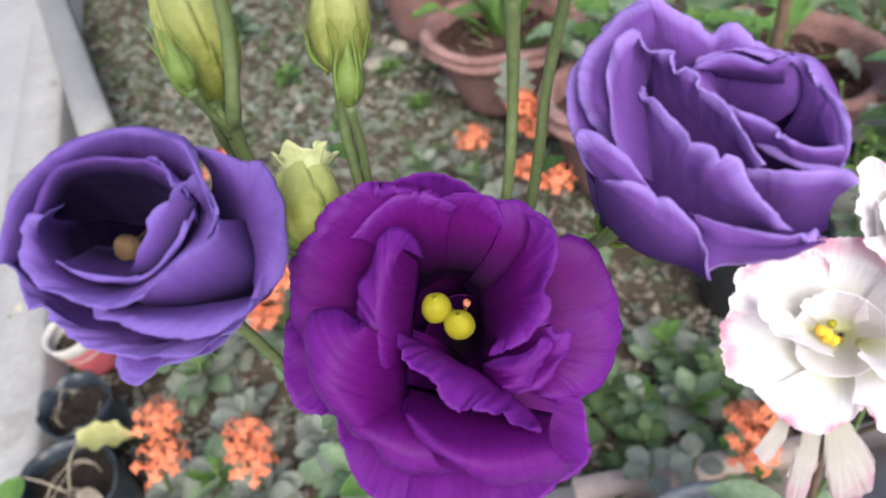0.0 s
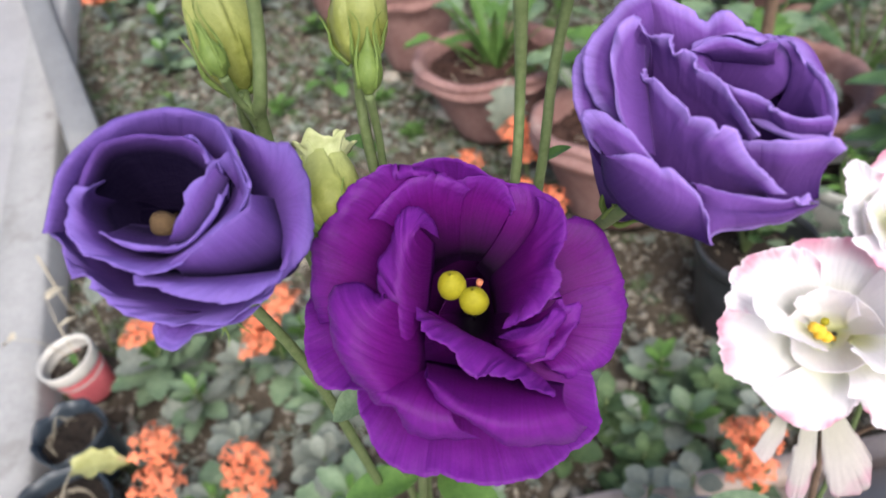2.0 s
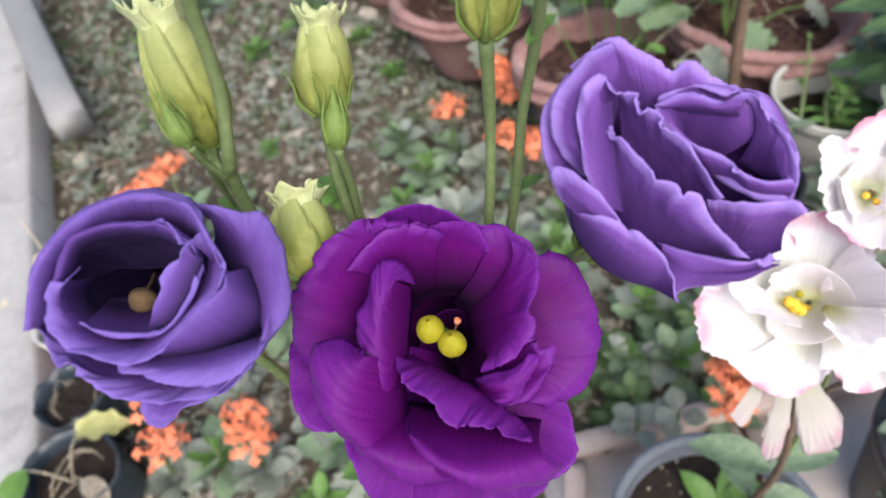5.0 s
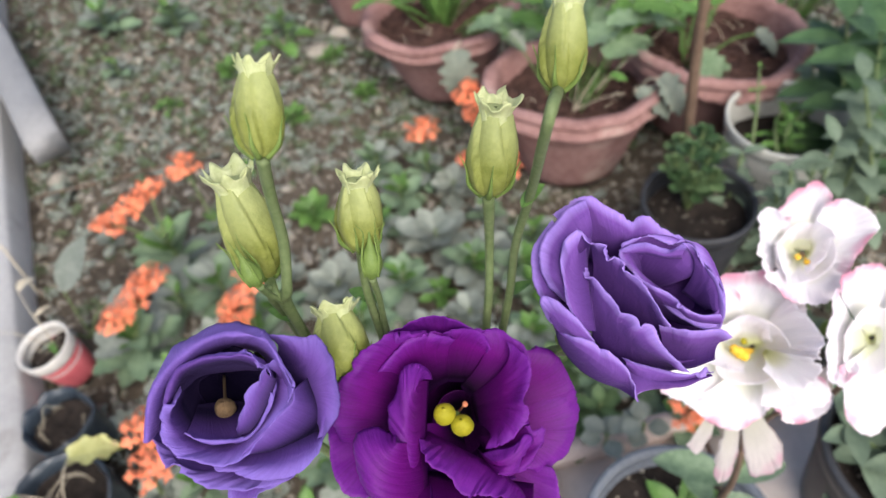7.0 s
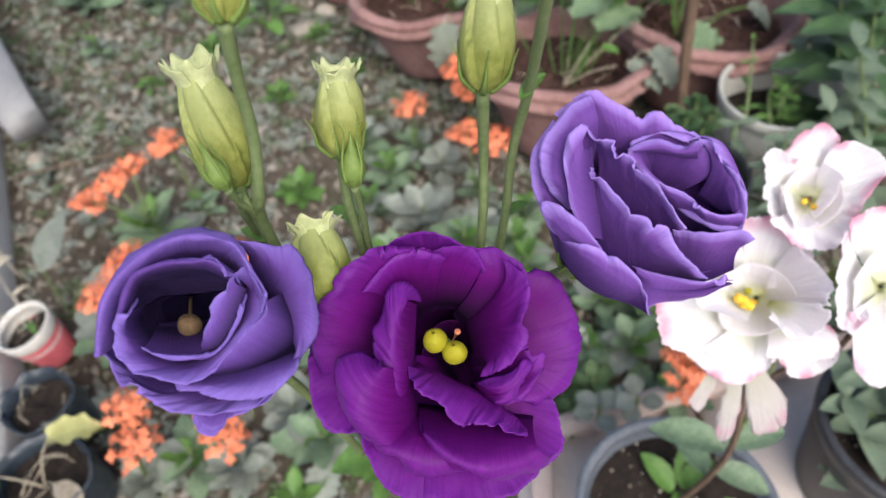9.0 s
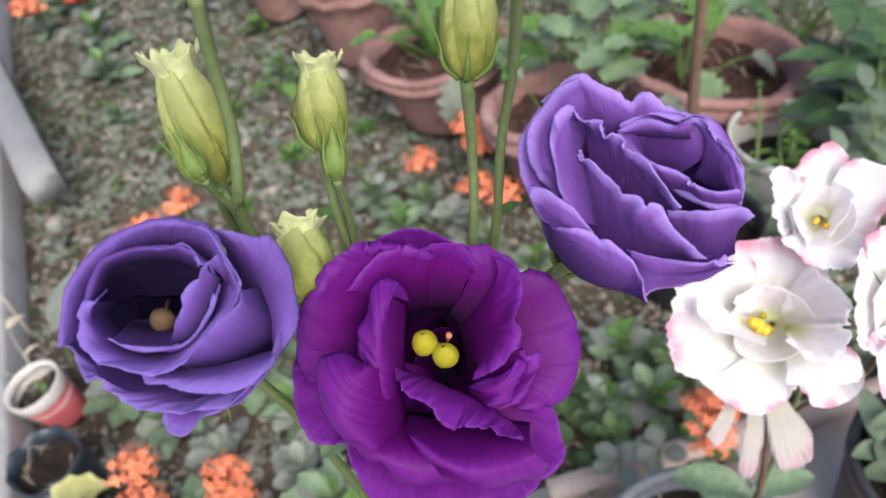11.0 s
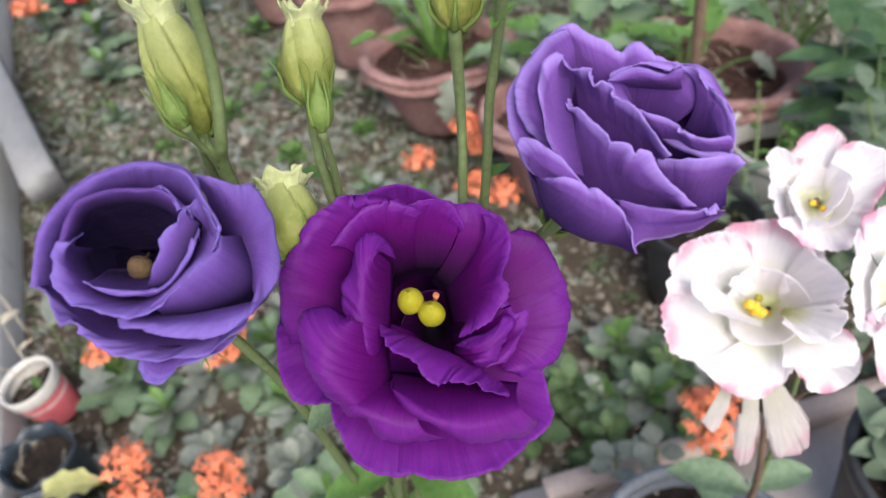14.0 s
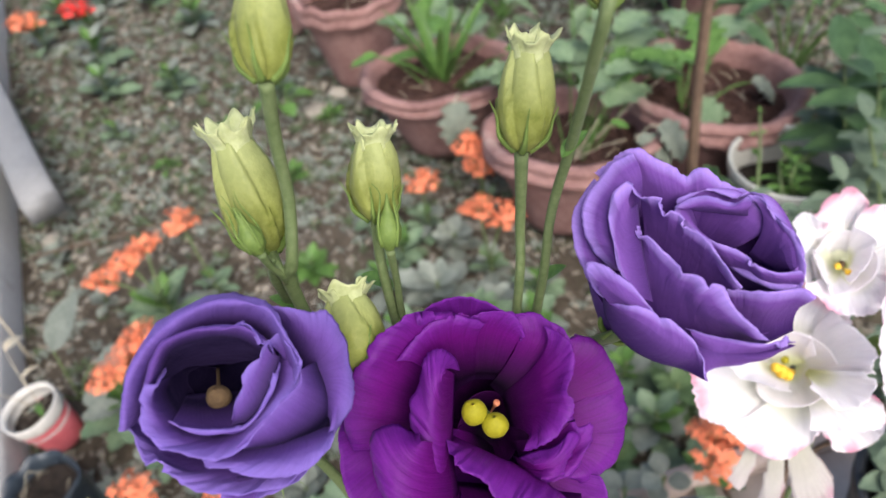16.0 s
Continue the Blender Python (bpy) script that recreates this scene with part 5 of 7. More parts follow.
    # rolled
    petal(bloom, material, [(-8.8, -12.8, -5.1), (-6.8, -2.2, 1.7), (-5.5, 3.7, 6.7), (-4.7, 6.2, 11.8)],
          [(-9.2, -20.1, 4.6), (-9.3, -11.1, 12.9), (-8.4, -4.8, 18.4), (-6.1, 0.7, 22.2)],
          [(-12.4, -18.0, 2.9), (-13.8, -13.0, 8.2), (-13.1, -9.7, 10.8), (-14.6, -6.6, 13.8), (-14.4, -3.7, 16.4), (-11.9, -0.1, 19.4), (-11.1, 2.5, 21.9), (-9.8, 4.0, 23.4), (-7.6, 4.8, 23.8), (-5.3, 5.2, 22.4), (-3.9, 5.2, 19.3), (-3.9, 5.0, 14.7)], ruffle=0.8, root=0.38, wrinkle=0.35)
    # front lip
    petal(bloom, material, [(-6.8, -1.5, -1.7), (5.6, -8.3, -5.4), (15.8, -16.3, -6.1)],
          [(-6.7, -7.3, 6.6), (0.0, -10.5, 4.6), (5.9, -13.6, 3.1), (12.3, -17.2, 1.7), (17.1, -22.0, 1.0)],
          [(-7.7, -8.4, 9.7), (-6.7, -13.0, 10.9), (-5.4, -15.3, 10.2), (-2.7, -17.5, 9.5), (-0.4, -19.1, 9.3), (1.0, -21.1, 7.7), (3.1, -22.7, 6.5), (5.5, -22.4, 6.6), (8.0, -23.2, 6.0), (11.3, -22.9, 6.2), (13.6, -24.4, 5.2), (17.6, -24.8, 2.8)], ruffle=1.0, curl=0.3, root=0.42, wrinkle=0.7)
    # low left
    petal(bloom, material, [(-15.7, -15.4, 1.6), (-8.4, -13.3, -0.5), (2.7, -15.8, -3.3)],
          [(-15.0, -24.3, 7.6), (-9.8, -27.1, 7.2), (-0.9, -28.2, 4.2)],
          [(-20.4, -19.8, 2.0), (-18.0, -21.7, 1.4), (-16.3, -23.8, 0.8), (-14.4, -24.9, 0.9), (-11.7, -25.9, 1.0), (-11.2, -28.4, -0.6), (-7.5, -30.3, -1.2), (-1.9, -30.7, -3.2), (3.9, -29.7, -5.3)], ruffle=0.6, curl=1.2, root=0.35)
    # low front
    petal(bloom, material, [(-7.1, -12.2, -2.3), (6.5, -13.9, -4.6), (19.6, -16.2, -5.8)],
          [(-4.6, -24.8, 9.3), (2.8, -30.2, 8.6), (10.5, -30.9, 6.9), (19.2, -28.0, 3.2)],
          [(-7.0, -17.5, 2.5), (-6.0, -21.1, 3.4), (-4.2, -25.0, 3.0), (-0.9, -27.8, 2.1), (3.2, -30.3, 0.3), (6.4, -31.9, -0.8), (10.0, -32.4, -2.3), (15.6, -31.7, -4.0), (20.6, -29.4, -5.8), (23.9, -25.9, -6.9)], ruffle=0.6, curl=1.3, root=0.35)
    # under left
    petal(bloom, material, [(-14.3, -10.7, -5.2), (-3.9, -11.5, -6.0)],
          None,
          [(-20.9, -17.2, -4.7), (-20.3, -20.2, -6.9), (-19.0, -23.5, -8.1), (-16.2, -27.9, -10.1), (-12.4, -30.5, -11.1), (-8.3, -31.5, -11.0), (-4.7, -31.2, -11.3)], bulge=-2, ruffle=0.7, curl=0.6, root=0.3)
    # under right
    petal(bloom, material, [(-5.2, -11.5, -5.8), (8.9, -13.4, -7.9)],
          None,
          [(-7.4, -30.9, -10.8), (-2.8, -32.3, -10.9), (0.7, -33.2, -11.6), (6.7, -32.7, -12.8), (12.9, -31.4, -13.2), (17.2, -28.7, -13.8), (20.5, -25.6, -14.1)], bulge=-2, ruffle=0.7, curl=0.6, root=0.3)
    return bloom


def left_bloom(plant):
    bloom = heart(plant, (-0.0386, 0.1931, 0.5850), "half-open blue-violet bloom with a spiral throat")
    material = VIOLET
    # throat, held to the darkest tone: pigment with shade painted in
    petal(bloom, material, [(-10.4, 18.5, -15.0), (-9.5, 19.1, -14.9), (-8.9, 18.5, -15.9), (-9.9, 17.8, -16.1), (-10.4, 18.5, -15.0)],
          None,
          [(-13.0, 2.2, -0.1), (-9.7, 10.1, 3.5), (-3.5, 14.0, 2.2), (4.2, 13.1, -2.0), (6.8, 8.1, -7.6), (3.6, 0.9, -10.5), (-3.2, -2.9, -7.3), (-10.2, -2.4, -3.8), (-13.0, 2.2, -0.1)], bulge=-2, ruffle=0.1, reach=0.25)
    # outer top
    petal(bloom, material, [(-17.8, 29.3, -24.3), (-6.6, 31.6, -28.3)],
          [(-13.2, -5.6, 1.7), (-11.0, 0.7, 7.1), (-6.8, 5.3, 9.4), (-0.5, 9.9, 9.1), (6.4, 11.1, 6.3), (9.3, 10.0, -0.2), (9.5, 7.8, -6.1)],
          [(-16.4, -4.9, 1.6), (-16.2, -1.1, 4.0), (-15.6, 1.9, 5.2), (-14.1, 5.3, 6.3), (-12.0, 9.2, 7.7), (-8.5, 12.1, 8.8), (-4.2, 14.7, 9.1), (0.4, 15.6, 8.9), (5.0, 14.8, 8.4), (8.6, 13.2, 7.7), (11.1, 10.4, 7.8), (13.3, 5.3, 7.0), (14.6, 3.1, 3.7), (15.0, 1.4, 1.5), (13.7, 0.3, -0.7)], ruffle=0.7, curl=0.5, root=0.5)
    # outer right
    petal(bloom, material, [(3.4, 15.3, -10.5), (7.2, 5.0, -20.0)],
          [(9.2, 14.3, -1.5), (15.5, 9.5, -3.8), (17.3, 5.1, -7.9), (17.2, -0.5, -12.0)],
          [(7.8, 13.0, 6.2), (10.8, 12.4, 7.2), (13.0, 13.1, 5.3), (15.9, 14.1, 1.7), (18.2, 15.3, 0.6), (20.1, 13.1, -3.0), (21.5, 10.1, -6.9), (21.8, 6.2, -9.8), (20.7, 2.6, -11.7), (18.9, -1.2, -13.3), (16.9, -4.8, -13.1), (14.2, -7.2, -14.2)], ruffle=0.6, curl=-0.7, root=0.2, reach=0.92)
    # outer low
    petal(bloom, material, [(-10.1, 7.4, -14.4), (0.3, 6.8, -20.9)],
          [(-14.8, -1.3, -5.8), (-9.5, -5.3, -11.7), (-1.5, -6.2, -15.8), (6.8, -3.6, -17.7), (12.3, 1.4, -16.9)],
          [(-16.0, -1.1, 2.1), (-15.5, -6.4, 2.6), (-14.0, -7.6, 1.9), (-13.0, -9.6, -0.9), (-11.4, -11.7, -2.7), (-9.4, -12.2, -4.5), (-7.4, -13.5, -7.1), (-4.7, -14.5, -9.7), (-0.5, -14.1, -11.7), (4.7, -13.9, -12.9), (9.1, -11.9, -14.7), (13.3, -8.9, -14.0), (15.9, -6.2, -14.0)], ruffle=0.7, curl=0.4, root=0.1)
    # drop
    petal(bloom, material, [(0.3, -10.3, -13.2), (6.8, -8.6, -16.5)],
          None,
          [(-1.8, -13.1, -13.0), (-2.0, -15.1, -13.2), (-1.3, -16.7, -14.8), (1.3, -17.6, -15.4), (3.2, -16.3, -15.4), (4.1, -14.1, -15.5), (7.7, -12.7, -16.0), (11.3, -10.2, -17.0), (13.5, -7.2, -16.7)], bulge=0, ruffle=0.4, curl=-0.4, root=0.4)
    # back cup, inner shade painted up its wall to a lit-looking rim
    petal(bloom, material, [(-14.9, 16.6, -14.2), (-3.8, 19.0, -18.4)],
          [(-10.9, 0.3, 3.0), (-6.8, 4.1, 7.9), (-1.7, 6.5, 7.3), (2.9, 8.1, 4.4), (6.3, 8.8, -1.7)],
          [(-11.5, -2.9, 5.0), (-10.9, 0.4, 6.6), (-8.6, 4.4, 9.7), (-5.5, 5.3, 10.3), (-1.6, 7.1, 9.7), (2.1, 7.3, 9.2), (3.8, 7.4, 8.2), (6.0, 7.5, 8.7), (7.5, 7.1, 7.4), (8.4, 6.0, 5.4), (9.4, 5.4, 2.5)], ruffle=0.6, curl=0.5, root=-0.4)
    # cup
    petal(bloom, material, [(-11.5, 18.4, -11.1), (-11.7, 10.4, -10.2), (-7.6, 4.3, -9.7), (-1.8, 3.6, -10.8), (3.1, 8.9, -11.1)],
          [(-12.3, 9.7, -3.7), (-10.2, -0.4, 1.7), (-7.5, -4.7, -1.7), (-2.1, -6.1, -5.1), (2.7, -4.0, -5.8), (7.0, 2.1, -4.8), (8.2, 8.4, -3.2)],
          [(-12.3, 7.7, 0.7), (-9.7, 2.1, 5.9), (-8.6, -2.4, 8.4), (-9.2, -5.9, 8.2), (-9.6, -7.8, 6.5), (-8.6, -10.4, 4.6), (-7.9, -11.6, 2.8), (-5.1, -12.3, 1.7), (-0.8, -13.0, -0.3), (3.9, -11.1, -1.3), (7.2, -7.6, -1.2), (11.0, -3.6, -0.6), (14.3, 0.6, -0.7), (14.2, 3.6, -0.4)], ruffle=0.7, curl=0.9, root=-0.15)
    # side wall
    petal(bloom, material, [(16.8, 13.7, -12.0), (17.7, 2.7, -17.7), (9.9, -4.1, -15.3), (2.8, -7.9, -8.0)],
          [(15.5, 6.6, -3.9), (16.8, 0.4, -9.6), (10.9, -6.4, -7.8), (4.3, -9.8, -4.7)],
          [(14.7, 1.9, 0.6), (14.4, -0.3, -0.2), (11.0, -3.8, -0.8), (7.2, -7.7, -1.3), (4.0, -11.3, -1.6)], ruffle=0.2, root=0.0, reach=0.84)
    # inner lip
    petal(bloom, material, [(-9.4, 3.9, -5.7), (0.5, 6.1, -9.5)],
          [(-7.6, -4.8, 0.0), (-2.1, -6.4, -2.3), (3.1, -5.8, -3.2), (6.2, -2.5, -3.1), (8.2, 2.3, -2.1)],
          [(-7.3, -6.9, 2.4), (-5.3, -7.8, 1.6), (-0.8, -7.9, 0.0), (3.7, -7.5, -0.7), (5.6, -6.7, -1.0), (8.1, -4.4, 0.1), (10.0, -1.2, 1.0), (10.8, 1.6, 2.1), (11.5, 3.8, 2.8)], ruffle=0.45, curl=0.4, root=0.2)
    # inner fold
    petal(bloom, material, [(11.5, 3.8, 2.8), (10.5, 1.1, 1.7), (8.0, -3.5, -0.4), (5.5, -5.9, -1.5), (2.8, -6.9, -1.1)],
          [(9.7, 4.4, 4.4), (7.5, 0.6, 2.7), (5.2, -2.7, 0.3), (2.7, -5.6, -1.2)],
          [(9.7, 5.3, 5.5), (8.9, 3.8, 5.7), (8.6, 2.7, 4.7), (6.9, 1.9, 4.6), (5.5, 0.4, 3.7), (5.0, -1.0, 2.3), (3.0, -2.7, 0.1), (1.9, -5.2, -1.8)], ruffle=0.5, root=0.35)
    # inner right
    petal(bloom, material, [(10.0, 7.9, 0.1), (9.2, 5.1, -2.6), (6.5, 4.3, -5.3)],
          None,
          [(3.8, 7.4, 8.2), (6.3, 6.7, 9.3), (7.7, 6.4, 8.1), (8.7, 5.2, 5.9), (9.8, 5.3, 5.4), (10.1, 4.0, 2.1), (10.3, 2.9, 0.7)], bulge=-3, ruffle=0.5, root=0.25)
    # standing fold
    petal(bloom, material, [(11.9, 4.4, -4.7), (10.4, 1.1, -6.0), (8.8, -1.4, -6.4)],
          None,
          [(9.3, 5.9, 4.7), (11.5, 6.6, 6.2), (12.8, 5.4, 5.6), (14.1, 2.7, 3.4), (14.6, 1.3, 1.5), (13.5, -0.6, -0.1)], bulge=-2, ruffle=0.4, root=0.3)
    # front low
    petal(bloom, material, [(-1.5, -4.5, -9.9), (6.7, -2.2, -13.5), (18.0, -1.1, -14.3)],
          [(-1.1, -10.0, -4.8), (5.1, -10.5, -5.9), (10.9, -9.3, -7.6), (15.3, -6.6, -9.9), (18.3, -3.3, -12.2)],
          [(-2.6, -10.9, -3.2), (-1.4, -13.2, -3.1), (1.7, -13.3, -3.6), (3.6, -14.3, -4.1), (7.3, -15.2, -5.4), (11.9, -14.4, -7.0), (15.5, -12.4, -8.1), (17.8, -9.3, -9.2), (18.9, -5.6, -10.3)], ruffle=0.6, curl=0.5, root=0.4)
    return bloom


def right_bloom(plant):
    bloom = heart(plant, (0.0513, 0.2090, 0.5839), "half-open mauve-violet bloom shaped like a rose")
    material = MAUVE
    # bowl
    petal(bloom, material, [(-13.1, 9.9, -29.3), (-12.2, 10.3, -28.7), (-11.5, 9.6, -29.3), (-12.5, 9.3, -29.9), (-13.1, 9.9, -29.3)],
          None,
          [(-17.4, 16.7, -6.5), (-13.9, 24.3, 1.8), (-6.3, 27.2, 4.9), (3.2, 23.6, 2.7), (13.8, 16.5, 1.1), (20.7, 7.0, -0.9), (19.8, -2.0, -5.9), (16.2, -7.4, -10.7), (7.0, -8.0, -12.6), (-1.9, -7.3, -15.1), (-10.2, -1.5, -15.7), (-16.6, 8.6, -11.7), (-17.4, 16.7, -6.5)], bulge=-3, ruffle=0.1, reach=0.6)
    # back top
    petal(bloom, material, [(-4.7, 20.7, -8.0), (8.9, 12.4, -10.5)],
          None,
          [(-14.0, 23.4, 8.2), (-11.8, 23.9, 9.6), (-8.7, 24.4, 11.3), (-6.3, 23.6, 12.9), (-3.2, 21.9, 11.1), (0.7, 20.0, 9.6), (3.4, 18.5, 8.3), (6.3, 18.5, 9.8), (9.0, 16.5, 8.1), (12.2, 14.7, 6.9), (15.3, 11.9, 6.5), (18.9, 7.4, 3.9)], bulge=4, ruffle=0.8, curl=-0.6, root=0.15)
    # left outermost
    petal(bloom, material, [(-8.4, 15.6, -2.4), (-13.5, 8.1, -10.2)],
          None,
          [(-14.2, 22.0, 7.6), (-17.5, 19.7, 5.1), (-19.3, 17.5, 3.2), (-19.9, 14.7, 0.7), (-19.6, 11.3, -2.3), (-18.4, 8.3, -6.1), (-15.6, 5.7, -8.8)], bulge=3, ruffle=0.4, curl=-0.5, root=0.2)
    # left outer
    petal(bloom, material, [(-5.9, 16.8, 3.8), (-10.2, 5.8, -5.8)],
          None,
          [(-6.7, 22.5, 12.8), (-10.0, 21.2, 11.6), (-13.0, 19.6, 9.9), (-16.7, 16.5, 7.8), (-18.2, 14.0, 5.4), (-18.0, 11.4, 3.3), (-16.0, 9.1, 0.5), (-12.7, 6.0, -2.8)], bulge=4, ruffle=0.5, curl=-0.6, root=0.25)
    # left second
    petal(bloom, material, [(-8.0, 11.9, 8.6), (-8.1, 5.6, 2.9), (-7.4, -2.0, -4.9)],
          [(-10.5, 9.2, 11.2), (-12.0, 3.9, 4.7), (-10.2, -2.5, -3.1)],
          [(-8.7, 13.5, 12.8), (-10.6, 13.2, 13.6), (-12.7, 11.9, 12.8), (-13.8, 10.7, 10.6), (-14.4, 8.4, 8.7), (-14.3, 5.3, 6.0), (-13.4, 2.1, 1.9), (-11.6, -0.8, -1.4), (-8.6, -3.3, -3.7)], ruffle=0.35, root=0.3)
    # cup
    petal(bloom, material, [(9.6, 14.7, -17.3), (10.2, 14.9, -16.7), (10.9, 14.3, -17.2), (10.1, 14.0, -17.8), (9.6, 14.7, -17.3)],
          [(4.3, 13.2, 2.4), (9.4, 14.4, 3.0), (15.9, 12.2, 3.4), (19.7, 5.4, 1.7), (19.1, -1.2, -2.0), (13.4, -1.6, -2.3), (8.2, 4.7, -0.3), (3.6, 10.3, 1.6), (4.3, 13.2, 2.4)],
          [(-0.3, 12.3, 6.5), (2.8, 13.4, 7.7), (5.9, 14.0, 8.2), (8.5, 12.9, 7.9), (11.0, 11.6, 7.3), (13.3, 11.6, 8.6), (15.4, 10.6, 8.3), (16.5, 7.8, 6.7), (18.2, 5.0, 5.7), (19.5, 2.5, 4.8), (19.9, -1.5, 3.3), (19.8, -4.3, 1.3), (17.9, -6.6, -0.9), (14.3, -5.1, -1.2), (8.2, 0.8, -0.4), (2.8, 7.6, 2.8), (-0.2, 10.9, 4.5), (-0.3, 12.3, 6.5)], ruffle=0.6, curl=-0.3)
    # cup lip
    petal(bloom, material, [(4.1, 13.0, 4.0), (13.8, 9.6, 4.0)],
          [(1.9, 10.7, 7.0), (5.1, 9.3, 8.2), (8.8, 7.9, 8.0), (12.5, 7.9, 8.2)],
          [(-0.7, 11.4, 6.9), (2.3, 11.6, 8.5), (5.1, 11.4, 9.6), (7.6, 10.4, 9.3), (10.4, 9.9, 8.1), (13.0, 10.6, 8.8), (14.7, 10.5, 7.7)], ruffle=0.5, root=0.45)
    # right wall
    petal(bloom, material, [(13.5, 5.7, -3.3), (17.2, -0.5, -2.3)],
          [(15.4, 6.9, 4.8), (17.3, 2.5, 3.3), (17.8, -3.4, 1.2)],
          [(13.3, 11.3, 8.2), (15.1, 9.8, 8.8), (16.0, 7.3, 7.6), (17.0, 6.0, 6.3), (17.9, 4.2, 6.1), (19.3, 1.5, 5.2), (19.7, -2.4, 3.7), (19.5, -5.2, 1.7), (18.3, -6.7, -0.8)], ruffle=0.6, curl=-0.6, root=0.15)
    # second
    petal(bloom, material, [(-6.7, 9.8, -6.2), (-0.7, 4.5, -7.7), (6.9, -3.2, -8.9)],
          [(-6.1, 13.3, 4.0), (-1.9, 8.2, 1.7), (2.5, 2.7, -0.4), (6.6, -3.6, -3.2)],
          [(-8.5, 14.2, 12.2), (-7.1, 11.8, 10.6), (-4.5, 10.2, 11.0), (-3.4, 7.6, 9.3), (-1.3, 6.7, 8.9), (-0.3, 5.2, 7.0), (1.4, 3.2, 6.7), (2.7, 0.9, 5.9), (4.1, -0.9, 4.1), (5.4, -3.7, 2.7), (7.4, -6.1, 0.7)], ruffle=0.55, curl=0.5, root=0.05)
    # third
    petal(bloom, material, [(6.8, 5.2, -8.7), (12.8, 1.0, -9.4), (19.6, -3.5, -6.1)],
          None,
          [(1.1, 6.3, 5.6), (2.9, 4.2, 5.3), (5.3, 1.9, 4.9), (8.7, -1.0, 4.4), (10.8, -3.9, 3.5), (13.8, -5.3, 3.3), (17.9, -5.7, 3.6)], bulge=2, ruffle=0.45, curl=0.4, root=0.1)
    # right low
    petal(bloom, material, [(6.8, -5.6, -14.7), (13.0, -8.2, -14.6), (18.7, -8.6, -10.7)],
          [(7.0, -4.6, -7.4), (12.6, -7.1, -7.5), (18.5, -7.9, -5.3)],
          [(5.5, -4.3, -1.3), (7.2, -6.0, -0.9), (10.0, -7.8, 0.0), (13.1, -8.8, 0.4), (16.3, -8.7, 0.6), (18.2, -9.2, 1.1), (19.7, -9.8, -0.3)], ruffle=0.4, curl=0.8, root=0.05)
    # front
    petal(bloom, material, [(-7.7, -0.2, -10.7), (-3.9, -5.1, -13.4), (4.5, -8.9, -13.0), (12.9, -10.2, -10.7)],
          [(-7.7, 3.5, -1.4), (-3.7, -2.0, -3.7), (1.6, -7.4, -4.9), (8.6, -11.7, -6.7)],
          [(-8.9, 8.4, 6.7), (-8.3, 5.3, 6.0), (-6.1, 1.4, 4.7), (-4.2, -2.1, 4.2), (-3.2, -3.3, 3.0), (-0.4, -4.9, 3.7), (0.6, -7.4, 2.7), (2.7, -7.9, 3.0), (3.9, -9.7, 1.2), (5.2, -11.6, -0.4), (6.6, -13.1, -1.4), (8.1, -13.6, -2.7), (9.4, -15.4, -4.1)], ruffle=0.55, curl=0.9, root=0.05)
    # bottom lip
    petal(bloom, material, [(-2.8, -9.1, -8.4), (0.6, -14.0, -10.7), (8.3, -14.3, -10.9), (14.8, -13.6, -8.7)],
          [(-2.3, -10.7, -5.4), (2.0, -13.5, -6.8), (7.7, -14.6, -7.0), (14.2, -14.4, -6.8)],
          [(-2.8, -8.8, -5.0), (-1.2, -10.4, -4.7), (1.8, -11.6, -4.9), (6.7, -13.7, -5.1), (11.7, -14.9, -5.5), (14.7, -14.0, -6.1), (16.6, -13.7, -6.3)], ruffle=0.45, curl=0.5, root=0.3)
    # bottom right
    petal(bloom, material, [(-2.9, -9.1, -6.9), (2.8, -13.0, -7.4), (9.0, -14.4, -7.7), (15.1, -13.9, -7.3)],
          None,
          [(-0.1, -15.3, -13.8), (1.7, -14.5, -12.3), (4.5, -14.0, -12.3), (7.5, -14.4, -11.4), (10.9, -14.0, -11.0), (14.1, -13.1, -10.0), (16.0, -12.8, -8.8)], bulge=2, ruffle=0.4, root=0.2)
    # bottom left fold
    petal(bloom, material, [(-15.3, -2.0, -5.3), (-11.4, -4.8, -3.0), (-8.4, -6.6, -2.8)],
          [(-17.7, 0.9, -2.3), (-14.2, -2.5, -1.0), (-9.2, -6.0, -2.3)],
          [(-15.9, 1.3, -6.3), (-18.3, 2.6, -3.5), (-19.4, 4.8, -0.9), (-18.2, 5.6, 0.4), (-15.5, 3.2, 1.2), (-13.4, 0.9, 0.2), (-11.5, -1.4, -0.5), (-8.4, -5.6, -3.1)], ruffle=0.3, root=0.4)
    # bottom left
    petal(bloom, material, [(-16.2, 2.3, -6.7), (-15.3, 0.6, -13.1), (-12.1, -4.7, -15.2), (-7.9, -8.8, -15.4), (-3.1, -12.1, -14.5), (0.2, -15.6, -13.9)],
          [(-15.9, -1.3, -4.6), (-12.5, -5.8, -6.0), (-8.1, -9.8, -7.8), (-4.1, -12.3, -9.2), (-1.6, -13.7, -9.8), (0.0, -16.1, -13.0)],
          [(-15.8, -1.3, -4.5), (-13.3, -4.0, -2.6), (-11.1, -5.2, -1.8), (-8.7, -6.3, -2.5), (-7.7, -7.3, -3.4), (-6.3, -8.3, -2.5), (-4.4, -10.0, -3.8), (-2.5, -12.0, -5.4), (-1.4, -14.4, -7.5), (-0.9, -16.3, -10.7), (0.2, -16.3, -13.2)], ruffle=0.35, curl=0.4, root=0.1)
    return bloom


